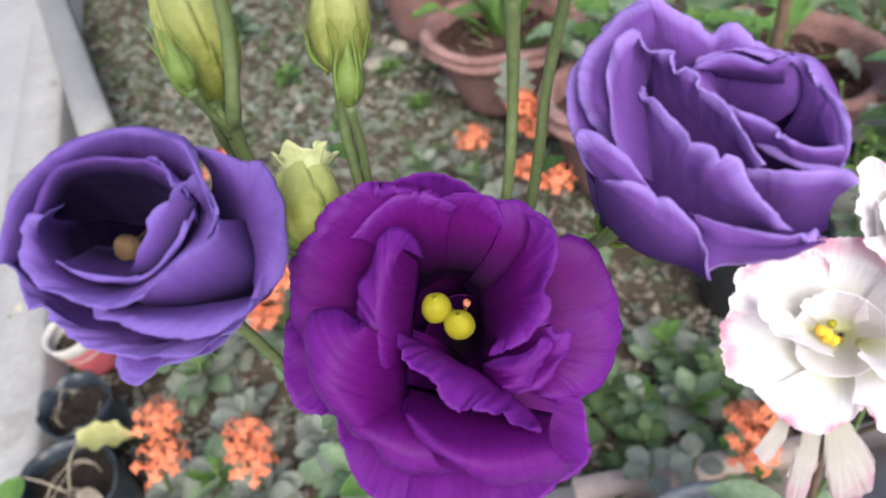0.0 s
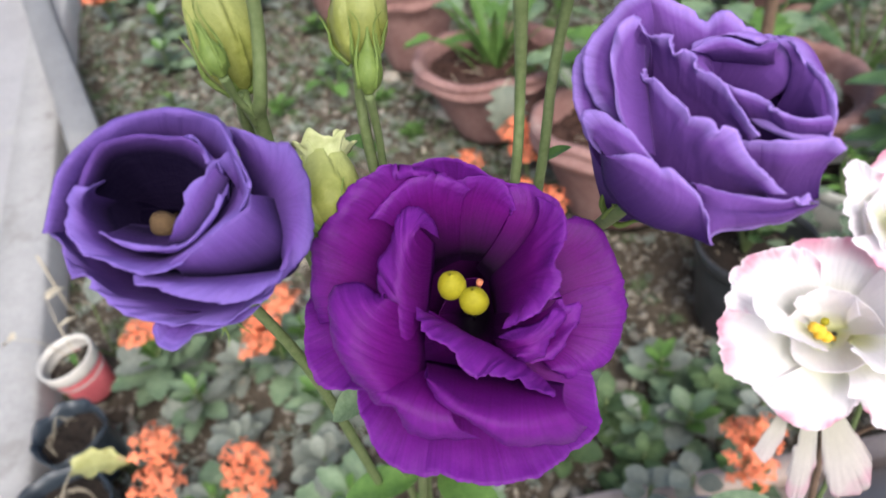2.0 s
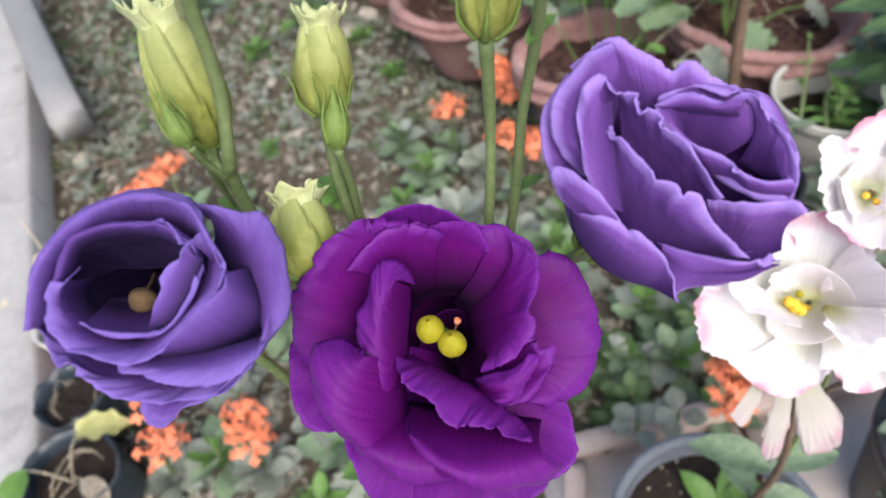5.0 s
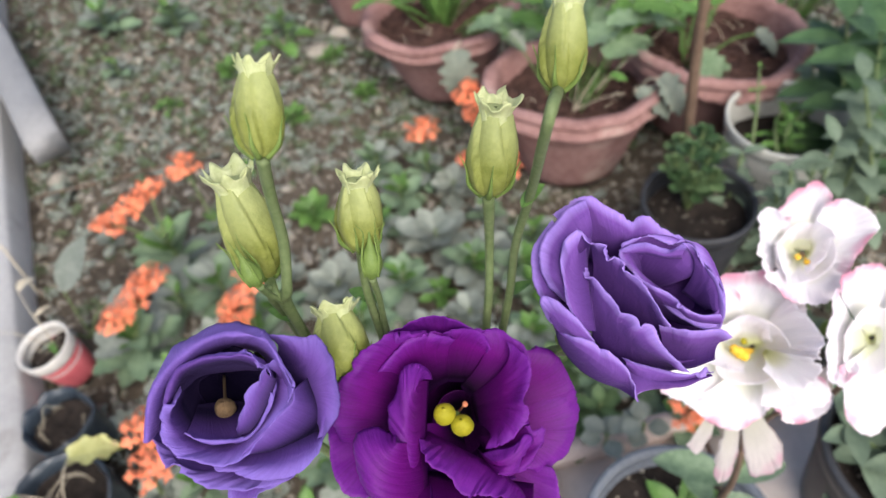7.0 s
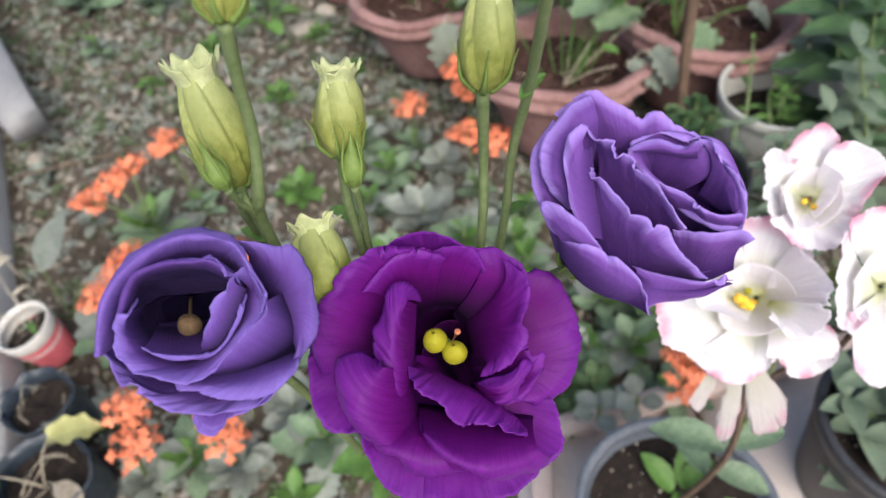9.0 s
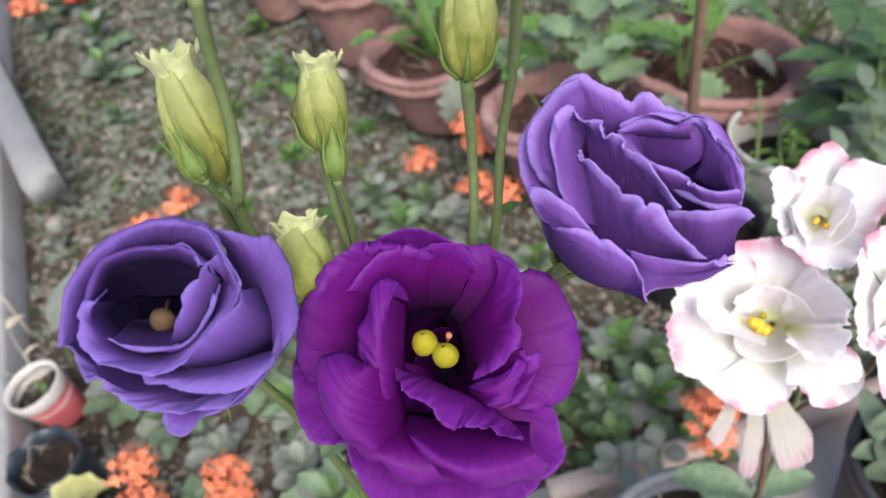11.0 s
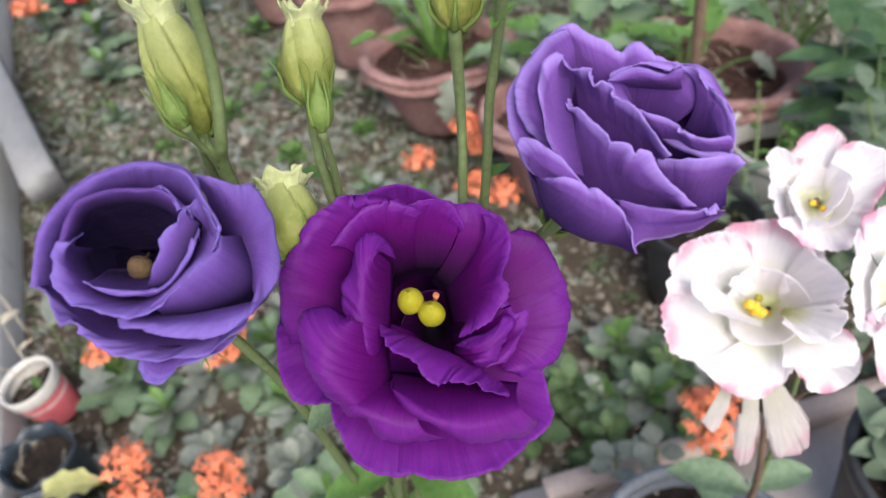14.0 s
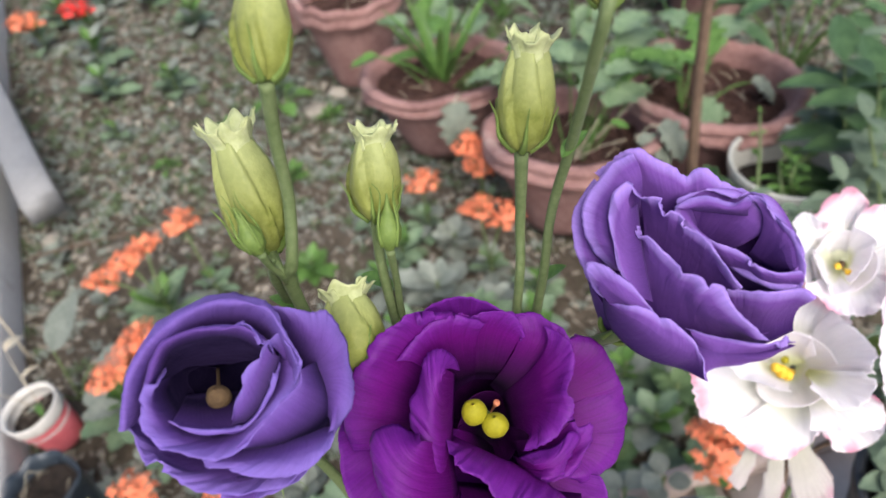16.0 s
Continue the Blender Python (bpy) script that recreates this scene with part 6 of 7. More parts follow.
def white_bloom_low(plant):
    bloom = heart(plant, (0.1318, 0.2743, 0.4407), "open white bloom with pink-edged ruffled petals")
    material = WHITE
    # throat
    petal(bloom, PLAINWHITE, [(5.7, 11.5, -14.6), (7.2, 12.1, -14.1), (8.6, 11.3, -15.0), (7.0, 10.4, -15.8), (5.7, 11.5, -14.6)],
          None,
          [(-16.5, 3.8, 5.4), (-2.6, 13.1, 10.0), (11.6, 7.4, 7.1), (15.2, -3.2, 1.2), (3.2, -10.7, -9.0), (-13.8, -7.3, -6.8), (-16.5, 3.8, 5.4)], bulge=-3, ruffle=0.2)
    # upper left
    petal(bloom, material, [(3.5, 9.8, -10.4), (8.5, 11.2, -9.2)],
          None,
          [(-39.1, -2.5, 18.1), (-39.6, 7.9, 26.5), (-27.0, 16.3, 28.7), (-11.9, 20.3, 25.9), (-3.0, 19.5, 18.5)], bulge=-5, ruffle=2.0)
    # top
    petal(bloom, material, [(5.6, 11.8, -11.3), (11.6, 11.6, -12.0)],
          None,
          [(-15.2, 22.1, 22.2), (-0.0, 26.7, 23.1), (13.6, 25.2, 20.4), (23.6, 17.4, 14.0), (22.9, 8.3, 10.2)], bulge=-5, ruffle=2.0)
    # right upper
    petal(bloom, PLAINWHITE, [(10.0, 11.0, -11.0), (12.0, 8.4, -14.0)],
          None,
          [(16.8, 15.1, 18.0), (20.3, -3.4, 21.3), (18.6, -14.4, 19.8), (14.4, -13.6, 13.7)], bulge=-5, ruffle=1.8)
    # left
    petal(bloom, material, [(1.9, 7.4, -12.8), (5.2, 5.6, -15.0)],
          None,
          [(-39.9, 2.1, 23.1), (-44.8, -7.5, 13.1), (-43.2, -14.7, 3.7), (-33.6, -18.4, -4.1), (-23.2, -19.2, -8.6)], bulge=-4, ruffle=2.0)
    # left inner
    petal(bloom, PLAINWHITE, [(-1.8, 6.6, -7.5), (3.5, 3.1, -11.7)],
          None,
          [(-33.8, 1.5, 24.9), (-32.8, -8.8, 21.1), (-21.9, -13.3, 15.3), (-9.9, -15.3, 9.2)], bulge=-3, ruffle=1.2)
    # low
    petal(bloom, material, [(1.3, 4.1, -16.3), (8.5, 3.8, -17.2)],
          None,
          [(-31.4, -17.0, -8.6), (-18.0, -21.1, -24.5), (-7.9, -22.0, -29.1), (3.0, -20.2, -23.6), (6.5, -18.9, -13.6)], bulge=3, ruffle=2.0)
    # low right
    petal(bloom, material, [(7.6, 2.6, -15.5), (11.7, 5.7, -12.5)],
          None,
          [(-0.3, -20.4, -10.3), (9.4, -24.0, -7.6), (19.6, -24.5, -8.8), (27.8, -21.5, -9.2), (25.9, -17.0, -1.2), (17.2, -16.0, 9.4)], bulge=3, ruffle=1.8)
    # under right
    petal(bloom, material, [(9.9, 4.6, -22.3), (15.3, 7.7, -19.4)],
          None,
          [(11.2, -16.1, -24.2), (20.0, -18.9, -35.3), (32.1, -17.6, -34.8), (36.5, -14.7, -24.7), (32.0, -11.0, -12.9)], bulge=0, ruffle=1.5)
    # right inner
    petal(bloom, PLAINWHITE, [(8.5, 4.5, -10.5), (10.0, 6.1, -8.9)],
          None,
          [(-0.5, -11.1, 5.8), (4.7, -20.1, 5.9), (13.4, -22.2, 8.8), (18.7, -18.7, 15.2), (14.9, -13.8, 17.8)], bulge=3, ruffle=1.5)
    # inner top
    petal(bloom, PLAINWHITE, [(1.5, 8.5, -8.6), (9.9, 9.0, -8.7)],
          None,
          [(-16.9, 3.7, 14.2), (-5.4, 8.4, 15.5), (4.7, 5.4, 14.4), (4.8, -2.2, 12.1)], bulge=-4, ruffle=1.2)
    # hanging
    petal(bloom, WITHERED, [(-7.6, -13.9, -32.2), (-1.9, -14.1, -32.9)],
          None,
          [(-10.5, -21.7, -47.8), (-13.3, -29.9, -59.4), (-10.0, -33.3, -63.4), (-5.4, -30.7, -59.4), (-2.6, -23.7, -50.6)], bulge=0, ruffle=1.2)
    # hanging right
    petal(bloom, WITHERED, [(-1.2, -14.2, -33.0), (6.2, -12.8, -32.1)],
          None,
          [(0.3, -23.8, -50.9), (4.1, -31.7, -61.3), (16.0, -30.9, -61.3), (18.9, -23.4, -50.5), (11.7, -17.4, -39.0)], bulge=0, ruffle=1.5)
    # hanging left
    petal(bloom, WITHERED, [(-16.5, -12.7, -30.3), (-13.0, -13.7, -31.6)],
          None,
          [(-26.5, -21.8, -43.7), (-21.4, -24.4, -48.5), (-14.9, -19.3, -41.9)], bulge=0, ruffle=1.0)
    return bloom


def white_bloom_high(plant):
    bloom = heart(plant, (0.1562, 0.3037, 0.4663), "open white bloom with pink-edged ruffled petals")
    material = WHITE
    # throat
    petal(bloom, PLAINWHITE, [(8.1, 13.9, -13.6), (9.7, 14.5, -13.1), (11.0, 13.8, -14.0), (9.5, 13.2, -14.5), (8.1, 13.9, -13.6)],
          None,
          [(-11.6, 4.4, 4.2), (0.6, 13.4, 7.1), (14.3, 11.2, 3.6), (14.9, -0.6, -1.8), (3.1, -8.6, -5.2), (-10.4, -7.3, -2.7), (-11.6, 4.4, 4.2)], bulge=-3, ruffle=0.2)
    # top
    petal(bloom, material, [(5.1, 11.9, -9.7), (11.1, 11.6, -10.4)],
          None,
          [(-10.3, 14.6, 9.3), (-0.8, 24.7, 13.6), (13.8, 31.7, 14.0), (20.8, 27.1, 8.5), (21.1, 19.7, 3.5)], bulge=-4, ruffle=2.0)
    # right
    petal(bloom, material, [(9.9, 11.7, -10.3), (10.7, 9.1, -13.1)],
          None,
          [(15.7, 21.1, 11.3), (29.6, 18.1, 10.0), (33.7, 8.9, 5.5), (24.3, -0.2, -0.6), (17.0, -7.9, -5.5)], bulge=-4, ruffle=2.0)
    # left
    petal(bloom, material, [(2.9, 10.4, -8.1), (5.0, 8.7, -10.2)],
          None,
          [(-3.1, 12.8, 14.1), (-15.2, 12.7, 20.9), (-20.6, 6.4, 17.4), (-21.7, -3.6, 9.6), (-18.4, -9.4, 1.5)], bulge=-4, ruffle=1.8)
    # low
    petal(bloom, material, [(4.9, 7.9, -11.0), (9.7, 7.7, -11.6)],
          None,
          [(-19.1, -8.5, 2.6), (-10.0, -17.8, -3.7), (0.7, -20.0, -7.0), (11.7, -15.7, -6.1), (15.9, -9.5, -2.6)], bulge=2, ruffle=1.8)
    # inner left
    petal(bloom, PLAINWHITE, [(3.0, 8.1, -7.7), (5.1, 6.4, -9.7)],
          None,
          [(-13.5, 2.9, 10.1), (-12.4, -7.0, 5.2), (-9.3, -13.5, 0.8), (-0.6, -11.6, 0.7)], bulge=-3, ruffle=1.2)
    # inner right
    petal(bloom, PLAINWHITE, [(7.6, 7.1, -9.1), (9.3, 9.5, -6.7)],
          None,
          [(-1.3, -9.9, 1.1), (7.3, -4.3, 5.1), (13.4, 5.8, 8.2), (8.8, 13.4, 9.4)], bulge=-3, ruffle=1.2)
    return bloom


def white_bloom_side(plant):
    bloom = heart(plant, (0.1685, 0.2629, 0.458), "open white bloom turned sideways")
    material = WHITE
    # throat
    petal(bloom, PLAINWHITE, [(14.2, 14.1, -18.3), (15.7, 14.6, -17.8), (17.0, 14.0, -18.7), (15.5, 13.4, -19.2), (14.2, 14.1, -18.3)],
          None,
          [(-5.7, 5.8, 0.8), (6.5, 15.5, 4.5), (18.9, 12.0, -0.3), (18.3, 1.8, -8.4), (7.2, -6.4, -13.4), (-5.3, -5.7, -8.7), (-5.7, 5.8, 0.8)], bulge=-3, ruffle=0.2)
    # left
    petal(bloom, material, [(10.7, 12.3, -14.1), (11.4, 10.0, -16.7)],
          None,
          [(-6.6, 20.5, 13.9), (-14.4, 7.1, 10.3), (-17.6, -3.4, 3.6), (-16.8, -11.8, -4.1), (-9.8, -12.4, -8.3), (-1.5, -4.4, -7.6)], bulge=-3, ruffle=1.9)
    # top
    petal(bloom, material, [(11.9, 13.0, -13.4), (16.4, 12.9, -13.9)],
          None,
          [(-4.0, 21.8, 10.7), (3.5, 29.7, 12.7), (16.5, 32.2, 10.0), (26.0, 26.4, 3.0), (24.6, 16.7, -3.0)], bulge=-4, ruffle=1.9)
    # low
    petal(bloom, material, [(11.4, 10.0, -16.7), (15.9, 9.8, -17.2)],
          None,
          [(-9.3, -4.1, -6.7), (-1.9, -17.1, -31.6), (8.9, -20.3, -40.4), (19.2, -14.5, -33.5), (18.3, -4.3, -17.9)], bulge=2, ruffle=1.6)
    # right
    petal(bloom, material, [(15.2, 12.1, -14.6), (14.8, 9.8, -17.1)],
          None,
          [(23.0, 23.7, 6.1), (30.7, 10.8, -2.5), (28.9, -3.3, -17.6), (19.0, -9.7, -25.3)], bulge=-3, ruffle=1.8)
    return bloom


ROOT = (-0.075, 0.352, -0.005)
plant = thing("lisianthus", ROOT, "purple lisianthus with three open blooms and green buds", "flower")
b = main_bloom(plant)
stigma(b, STIGMA, [(0.0060, 0.2018, 0.5543), (0.0103, 0.1993, 0.5521)], 0.0029)
anthers(b, ANTHER, [((0.0081, 0.2121, 0.5336), (0.0112, 0.2060, 0.5503))], 0.0008)
anthers(b, SEPAL, [((0.0082, 0.2153, 0.5282), (0.0082, 0.2029, 0.5501))], 0.0016)
b = left_bloom(plant)
stigma(b, OLIVE, [(-0.0409, 0.1949, 0.5804)], 0.0024)
anthers(b, OLIVE, [((-0.0467, 0.2084, 0.5714), (-0.0409, 0.1949, 0.5804))], 0.0013)
sepals(b, Vector((-0.0334, 0.1875, 0.5650)) - Vector((-0.0386, 0.1931, 0.5850)), (-0.3, 0.1, 0.9), 0.0045)
b = right_bloom(plant)
sepals(b, Vector((0.0382, 0.2175, 0.5560)) - Vector((0.0513, 0.2090, 0.5839)), (-0.5, 0.2, -0.8), 0.009)

bud(plant, (-0.0333, 0.2267, 0.5864), (-0.0359, 0.2372, 0.6120), 0.0064, 0.1)
bud(plant, (-0.0098, 0.2305, 0.5883), (-0.0077, 0.2390, 0.6056), 0.0054, 0.5)
bud(plant, (-0.0203, 0.2209, 0.6300), (-0.019, 0.2325, 0.6435), 0.0047, 0.3)
bud(plant, (0.0224, 0.2350, 0.5986), (0.0260, 0.2429, 0.6197), 0.0056, 0.7)
bud(plant, (-0.0181, 0.2100, 0.5629), (-0.0200, 0.2255, 0.5726), 0.0068, 0.9)
bud(plant, (0.0378, 0.2328, 0.6287), (0.0410, 0.2425, 0.6440), 0.0044, 0.2)
small_bud(plant, (-0.0311, 0.2166, 0.5955), (-0.0342, 0.2203, 0.6049), 0.0021)
small_bud(plant, (-0.0074, 0.2235, 0.5856), (-0.0062, 0.2285, 0.5968), 0.0026)
between("stem", plant, [(-0.0478, 0.2104, 0.5538), (-0.0412, 0.2108, 0.5390), (-0.0370, 0.2162, 0.5046), (-0.0432, 0.2416, 0.4071), ROOT], [0.0020, 0.0019, 0.0021, 0.0026, 0.003])
between("stem", plant, [(0.0081, 0.2144, 0.5272), (0.0028, 0.2200, 0.4982), (-0.0250, 0.2441, 0.3936), ROOT], [0.0022, 0.002, 0.0026, 0.003])
between("stem", plant, [(0.0444, 0.2170, 0.5627), (0.0397, 0.2130, 0.5617), (0.0317, 0.2246, 0.5379), (0.0062, 0.2434, 0.4643), ROOT], [0.003, 0.0022, 0.002, 0.0022, 0.003])
between("stem", plant, [(-0.0203, 0.2209, 0.6300), (-0.0226, 0.2225, 0.6174), (-0.0243, 0.2229, 0.6025), (-0.0270, 0.2200, 0.5892), (-0.0297, 0.2220, 0.5827), (-0.0298, 0.2230, 0.5691), (-0.0273, 0.2242, 0.5199), (-0.0336, 0.2511, 0.4019), ROOT], [0.0020, 0.0018, 0.0018, 0.0019, 0.0024, 0.0021, 0.0022, 0.0024, 0.003])
between("stem", plant, [(-0.0333, 0.2267, 0.5864), (-0.0305, 0.2205, 0.5871), (-0.0301, 0.2216, 0.5823)], [0.0022, 0.0016, 0.0018])
between("stem", plant, [(-0.0314, 0.2210, 0.5892), (-0.0332, 0.2233, 0.5814), (-0.0338, 0.2272, 0.5680), (-0.0326, 0.2311, 0.5278)], [0.0012, 0.0017, 0.0018, 0.0018])
between("stem", plant, [(-0.0311, 0.2166, 0.5955), (-0.0309, 0.2185, 0.5894), (-0.0296, 0.2206, 0.5842)], [0.0014, 0.0011, 0.0012])
between("stem", plant, [(-0.0098, 0.2305, 0.5883), (-0.0107, 0.2291, 0.5801), (-0.0108, 0.2275, 0.5695), (-0.0117, 0.2302, 0.5252), (-0.0202, 0.2466, 0.4255), ROOT], [0.0020, 0.0017, 0.0017, 0.0019, 0.0022, 0.003])
between("stem", plant, [(-0.0074, 0.2235, 0.5856), (-0.0079, 0.2261, 0.5737), (-0.0087, 0.2272, 0.5631), (-0.0096, 0.2277, 0.5371)], [0.0014, 0.0012, 0.0013, 0.0014])
between("stem", plant, [(0.0224, 0.2350, 0.5986), (0.0215, 0.2364, 0.5767), (0.0194, 0.2304, 0.5570), (0.0113, 0.2285, 0.4995), (-0.0148, 0.2470, 0.3960), ROOT], [0.0022, 0.0017, 0.0017, 0.0019, 0.0022, 0.003])
between("stem", plant, [(0.0378, 0.2328, 0.6287), (0.0335, 0.2136, 0.6390), (0.0315, 0.2277, 0.6048), (0.0281, 0.2330, 0.5812), (0.0245, 0.2310, 0.5542), (0.0135, 0.2334, 0.4898), (-0.0136, 0.2470, 0.3958), ROOT], [0.0018, 0.0016, 0.0016, 0.0016, 0.0017, 0.0019, 0.0022, 0.003])
between("stem", plant, [(-0.0181, 0.2100, 0.5629), (-0.0206, 0.2179, 0.5451), (-0.0229, 0.2218, 0.5170), (-0.0317, 0.2477, 0.3981), ROOT], [0.0024, 0.0017, 0.0018, 0.0022, 0.003])
lm = leaf_mesh("leaf", FRESH, 0.030, 0.014, 0.7, 0.3, 0.0, 0.85)
lp = leaf_mesh("leaf", KALE, 0.022, 0.013, 0.7, 0.3, 0.0, 0.85)
for place, azimuth, rise, size in (((-0.0202, 0.2197, 0.4938), 3.5, -0.1, 0.85), ((-0.0339, 0.2339, 0.4571), 0.0, 0.1, 1.5), ((-0.0096, 0.2282, 0.5687), 2.6, 0.4, 0.3), ((0.0295, 0.2272, 0.6015), 0.6, 0.7, 0.25), ((0.0256, 0.2338, 0.5587), 0.3, 0.6, 0.25),
                                   ((-0.0320, 0.2461, 0.3963), 0.3, 0.2, 1.2), ((-0.0289, 0.2492, 0.3846), 3.4, 0.2, 1.1), ((-0.0175, 0.2455, 0.3945), -0.7, 0.3, 1.2), ((0.0005, 0.2430, 0.4052), 0.6, 0.2, 1.1), ((-0.0317, 0.2251, 0.5685), 2.8, 0.7, 0.25)):
    put_leaf(plant, lp if size == 0.85 else lm, Vector(place) - plant.location, azimuth, rise, size)

plant = thing("lisianthus", (0.147, 0.292, 0.115), "white lisianthus with three pink-edged blooms", "flower")
b = white_bloom_low(plant)
anthers(b, POLLEN, [((0.1379, 0.2835, 0.4266), (0.1235, 0.2745, 0.4446)), ((0.1378, 0.2831, 0.4262), (0.1256, 0.2735, 0.4440)), ((0.1383, 0.2828, 0.4258), (0.1278, 0.2722, 0.4418)), ((0.1384, 0.2834, 0.4265), (0.1257, 0.2736, 0.4418))], 0.0022)
stigma(b, STIGMA, [(0.1304, 0.2805, 0.4402)], 0.0016)
b = white_bloom_high(plant)
anthers(b, POLLEN, [((0.1647, 0.3154, 0.4532), (0.1551, 0.3048, 0.4661)), ((0.1651, 0.3151, 0.4528), (0.1590, 0.3031, 0.4639))], 0.0014)
stigma(b, OLIVE, [(0.1578, 0.3067, 0.4650)], 0.0014)
b = white_bloom_side(plant)
WROOT = (0.147, 0.292, 0.115)
between("stem", plant, [(0.1406, 0.2872, 0.4216), (0.1453, 0.2738, 0.3682), (0.1643, 0.2824, 0.2531), (0.1635, 0.2940, 0.1472), WROOT], [0.002, 0.002, 0.003, 0.0036, 0.004], BARK, "brown woody lower stem")
between("stem", plant, [(0.1681, 0.3196, 0.4486), (0.1717, 0.3009, 0.3808), (0.1761, 0.2972, 0.3026), (0.1687, 0.2886, 0.2066)], [0.002, 0.002, 0.002, 0.0024])
between("stem", plant, [(0.1865, 0.2791, 0.4358), (0.1738, 0.2677, 0.4037), (0.1656, 0.2814, 0.3601), (0.1690, 0.2922, 0.3125)], [0.002, 0.0018, 0.0018, 0.002], BARK)
lm = leaf_mesh("leaf", KAL, 0.034, 0.015, 0.7, 0.5, 0.0, 0.85)
lf = leaf_mesh("leaf", FRESH, 0.048, 0.023, 0.7, 0.45, 0.0, 0.9)
for place, azimuth, rise, size, m in (((0.1678, 0.2910, 0.2406), 0.2, 0.2, 1.3, lm), ((0.1682, 0.2915, 0.2345), 2.7, 0.2, 1.5, lm), ((0.1679, 0.2924, 0.1969), -0.4, 0.0, 1.3, lm), ((0.1665, 0.2930, 0.1846), 1.9, 0.2, 1.3, lm),
                                      ((0.1606, 0.3046, 0.1302), 0.4, 0.9, 0.7, lf), ((0.1625, 0.3028, 0.1286), 1.4, 0.8, 0.75, lf), ((0.1579, 0.3013, 0.1276), 4.6, 0.5, 0.7, lf), ((0.1534, 0.3015, 0.1281), 2.2, 0.7, 0.8, lf), ((0.1568, 0.2941, 0.1091), 2.9, 0.5, 0.9, lf), ((0.1681, 0.2935, 0.1080), 3.6, 0.3, 0.9, lf), ((0.1743, 0.2899, 0.1176), -0.4, 0.3, 1.0, lf)):
    put_leaf(plant, m, Vector(place) - plant.location, azimuth, rise, size)


# ---- litter, stones and weeds on the bed ----
def in_bed(x, y):
    return x > -0.297 - 0.431 * y and (y > 0.41 or x < 0.02)


def scatter(name, count, make, material, label, category, seed, smooth=False, thin=0.0):
    rng = random.Random(seed)
    verts, faces = [], []
    n = 0
    while n < count:
        y = 0.25 + 2.4 * rng.random() ** 1.05
        x = rng.uniform(-0.45 - 0.42 * y, 0.35 + 0.4 * y)
        if not in_bed(x, y) or (thin and y < 0.9 and rng.random() < thin):
            continue
        make(rng, x, y, ground_height(x, y) - 0.012, verts, faces)
        n += 1
    me = bpy.data.meshes.new(name)
    me.from_pydata(verts, [], faces)
    me.update()
    for p in me.polygons:
        p.use_smooth = smooth
    me.materials.append(material)
    return tagged(new(name, me), label, category, kind="stuff")


def pebble(rng, x, y, z, verts, faces):
    s = 0.0022 + 0.006 * rng.random() ** 3
    k = len(verts)
    a = rng.uniform(0, 6.3)
    sx, sy, sz = s * rng.uniform(0.8, 1.5), s * rng.uniform(0.7, 1.1), s * rng.uniform(0.45, 0.8)
    for ring, (r, h) in enumerate(((0.75, -0.5), (1.0, 0.1), (0.65, 0.8))):
        for q in range(6):
            b = q * 1.0472 + ring * 0.3
            u, v = sx * r * math.cos(b) * rng.uniform(0.85, 1.15), sy * r * math.sin(b) * rng.uniform(0.85, 1.15)
            verts.append((x + u * math.cos(a) - v * math.sin(a), y + u * math.sin(a) + v * math.cos(a), z + sz * (h + 0.3)))
    for ring in range(2):
        for q in range(6):
            b, c = k + ring * 6 + q, k + ring * 6 + (q + 1) % 6
            faces.append((b, c, c + 6, b + 6))
    faces.append(tuple(k + 12 + q for q in range(6)))


def flake(rng, x, y, z, verts, faces):
    L = 0.005 + 0.016 * rng.random() ** 1.6
    w = L * rng.uniform(0.25, 0.5)
    a, t = rng.uniform(0, 6.3), rng.uniform(-0.4, 0.6)
    c, s = math.cos(a), math.sin(a)
    k = len(verts)
    for u, v, h in ((0, 0, 0), (0.5, -0.5, 0.15), (0.5, 0, 0.05), (0.5, 0.5, 0.18), (1, 0, 0.25)):
        px, py = (u - 0.5) * L, v * w
        verts.append((x + px * c - py * s, y + px * s + py * c, z + 0.003 + abs(h) * L + u * t * L * 0.5))
    faces.extend(((k, k + 1, k + 2), (k, k + 2, k + 3), (k + 1, k + 4, k + 2), (k + 2, k + 4, k + 3)))


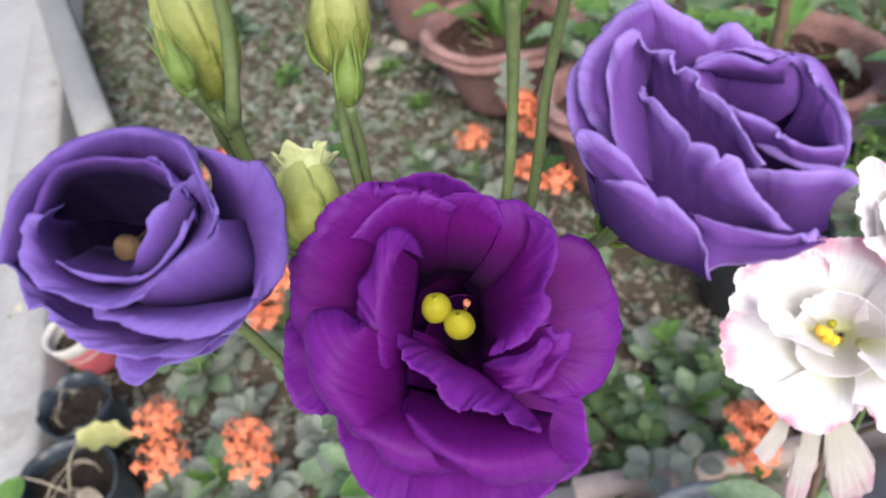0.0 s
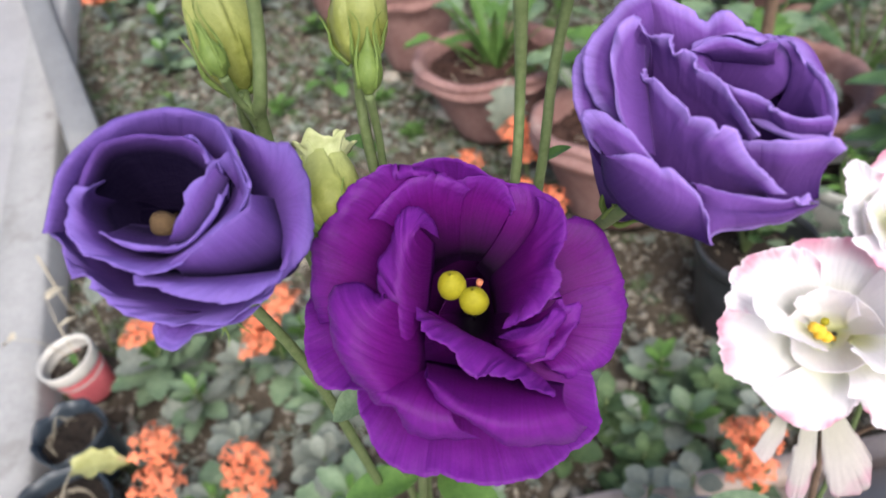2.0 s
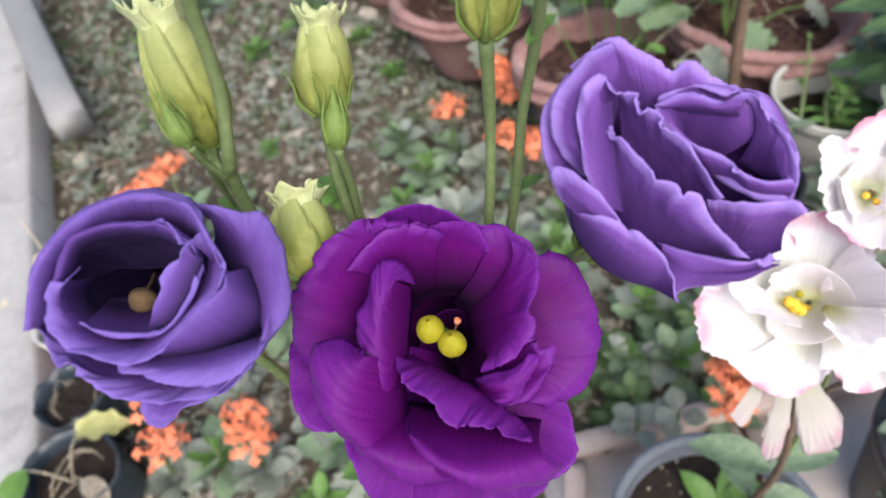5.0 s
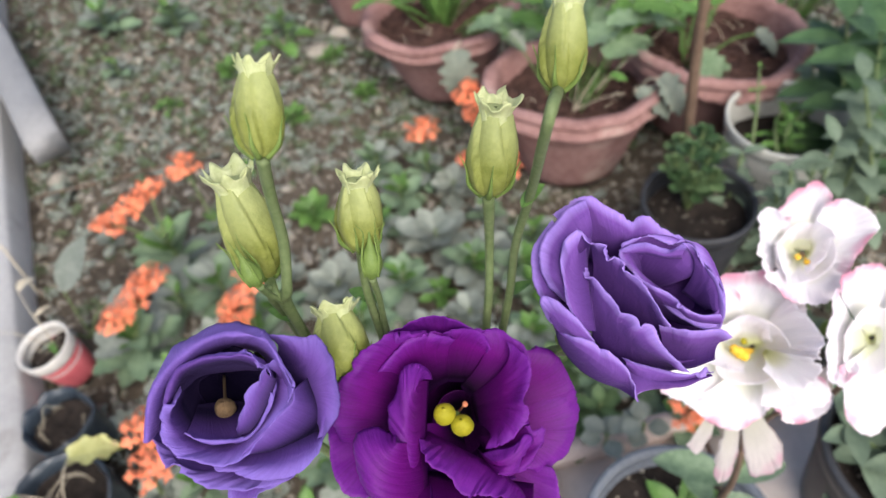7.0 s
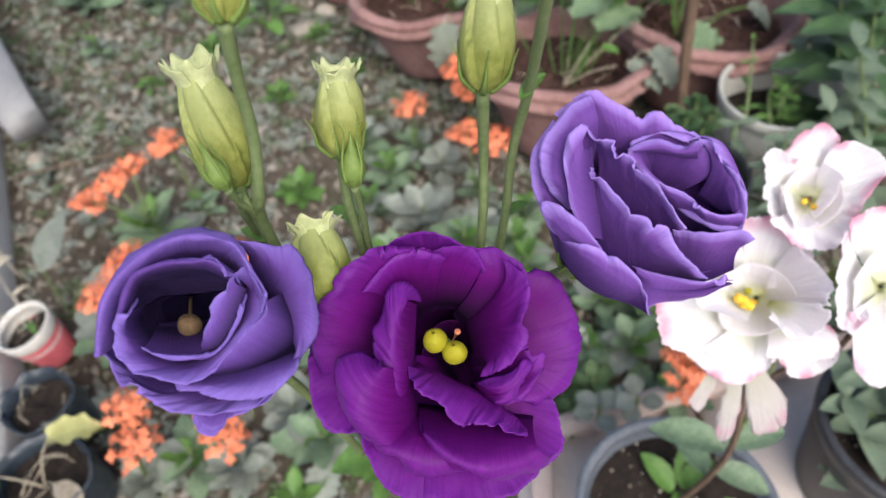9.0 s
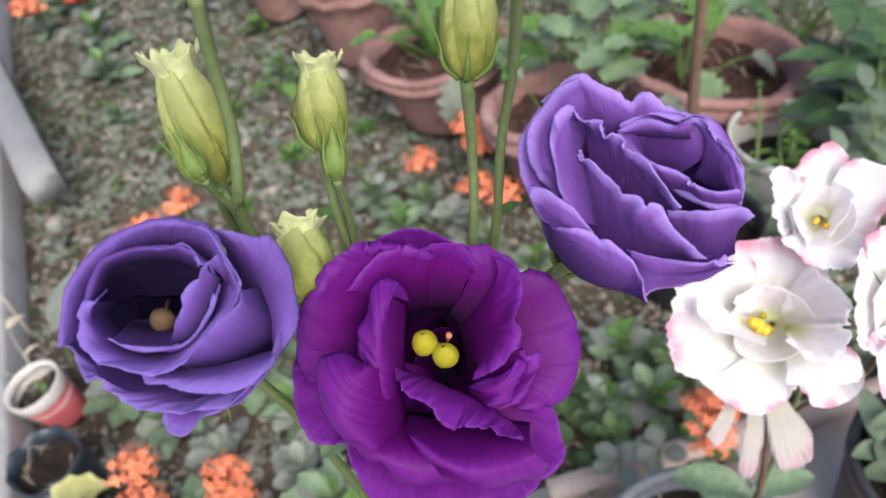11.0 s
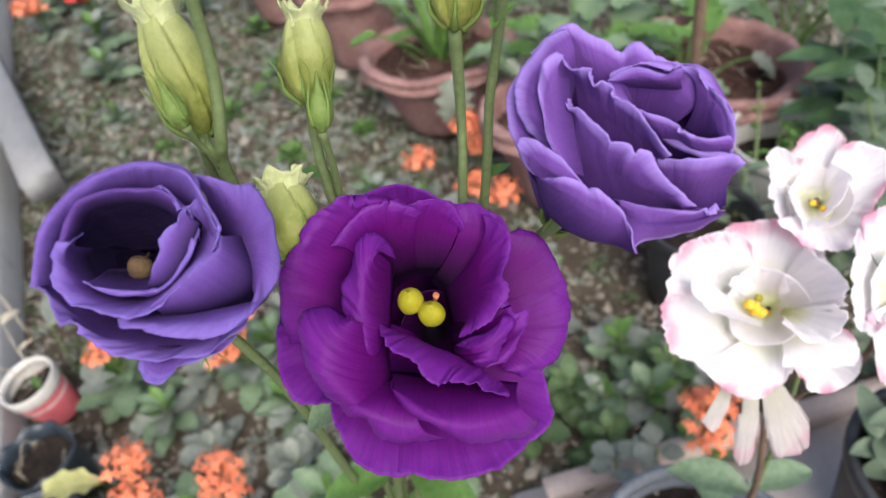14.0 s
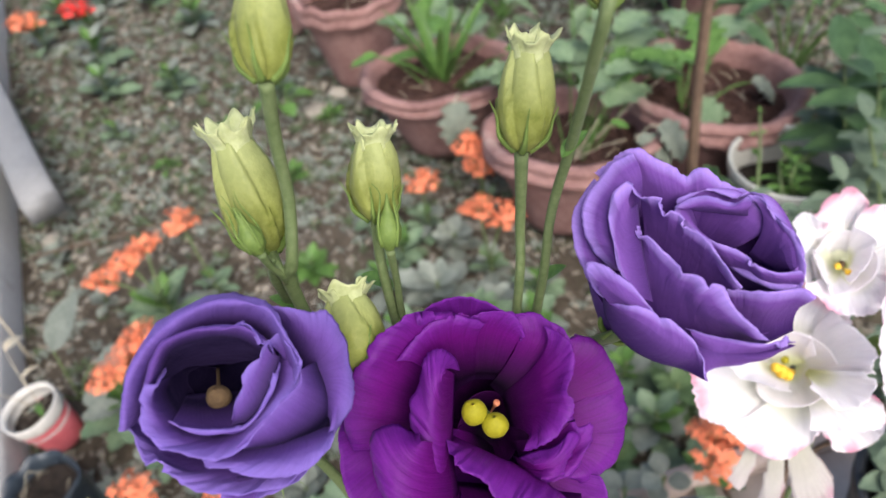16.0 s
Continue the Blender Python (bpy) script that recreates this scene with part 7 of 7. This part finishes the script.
def tuft(rng, x, y, z, verts, faces):
    n = rng.randint(5, 9)
    size = rng.uniform(0.005, 0.015)
    for i in range(n):
        a = i * 2.4 + rng.uniform(-0.4, 0.4)
        r = rng.uniform(0.15, 1.0)
        L, w = size * rng.uniform(0.7, 1.2), size * rng.uniform(0.28, 0.45)
        c, s = math.cos(a), math.sin(a)
        k = len(verts)
        for u, v, h in ((0.05, 0, 0), (0.55, -0.5, 0.45), (0.6, 0, 0.38), (0.55, 0.5, 0.45), (1.0, 0, 0.5 * r)):
            px, py = u * L, v * w
            verts.append((x + px * c - py * s, y + px * s + py * c, z + h * L * (0.6 + r) + 0.002))
        faces.extend(((k, k + 1, k + 2), (k, k + 2, k + 3), (k + 1, k + 4, k + 2), (k + 2, k + 4, k + 3)))


scatter("pebbles", 12000, pebble, PEBBLE, "small grey and tan stones strewn over the soil", "pebbles", 1, True)
scatter("leaf_litter", 16000, flake, LITTER, "dry brown leaf bits strewn over the soil", "leaf litter", 2, thin=0.35)
scatter("weeds", 4500, tuft, GRASS, "tiny green weeds growing out of the soil", "weeds", 3, thin=0.8)
scatter("seedlings", 6000, tuft, KALB, "tiny grey-green seedlings growing out of the soil", "weeds", 4, thin=0.75)
bm = bmesh.new()
ball(bm, (0, 0, 0), (0.022, 0.016, 0.012), 12, 8)
for v in bm.verts:
    v.co *= 1 + 0.3 * noise.noise(v.co * 60)
rock_mesh = mesh_of(bm, "stone", PEBBLE)
for k, (x, y, s) in enumerate(((-0.244, 1.209, 1.3), (-0.653, 0.943, 0.75), (-0.21, 1.26, 1.0), (-0.30, 0.95, 0.6), (-0.165, 0.755, 0.6), (-0.16, 0.70, 0.5), (-0.02, 0.79, 0.5), (-0.55, 1.02, 0.5), (-0.36, 1.08, 0.5), (-0.10, 1.12, 0.9))):
    ob = tagged(new("stone", rock_mesh), "pale weathered stone lying on the soil", "stone", "stones on the bed")
    ob.location = (x, y, ground_height(x, y) - 0.008)
    ob.rotation_euler = (0, 0, k * 1.3)
    ob.scale = (s, s, s)
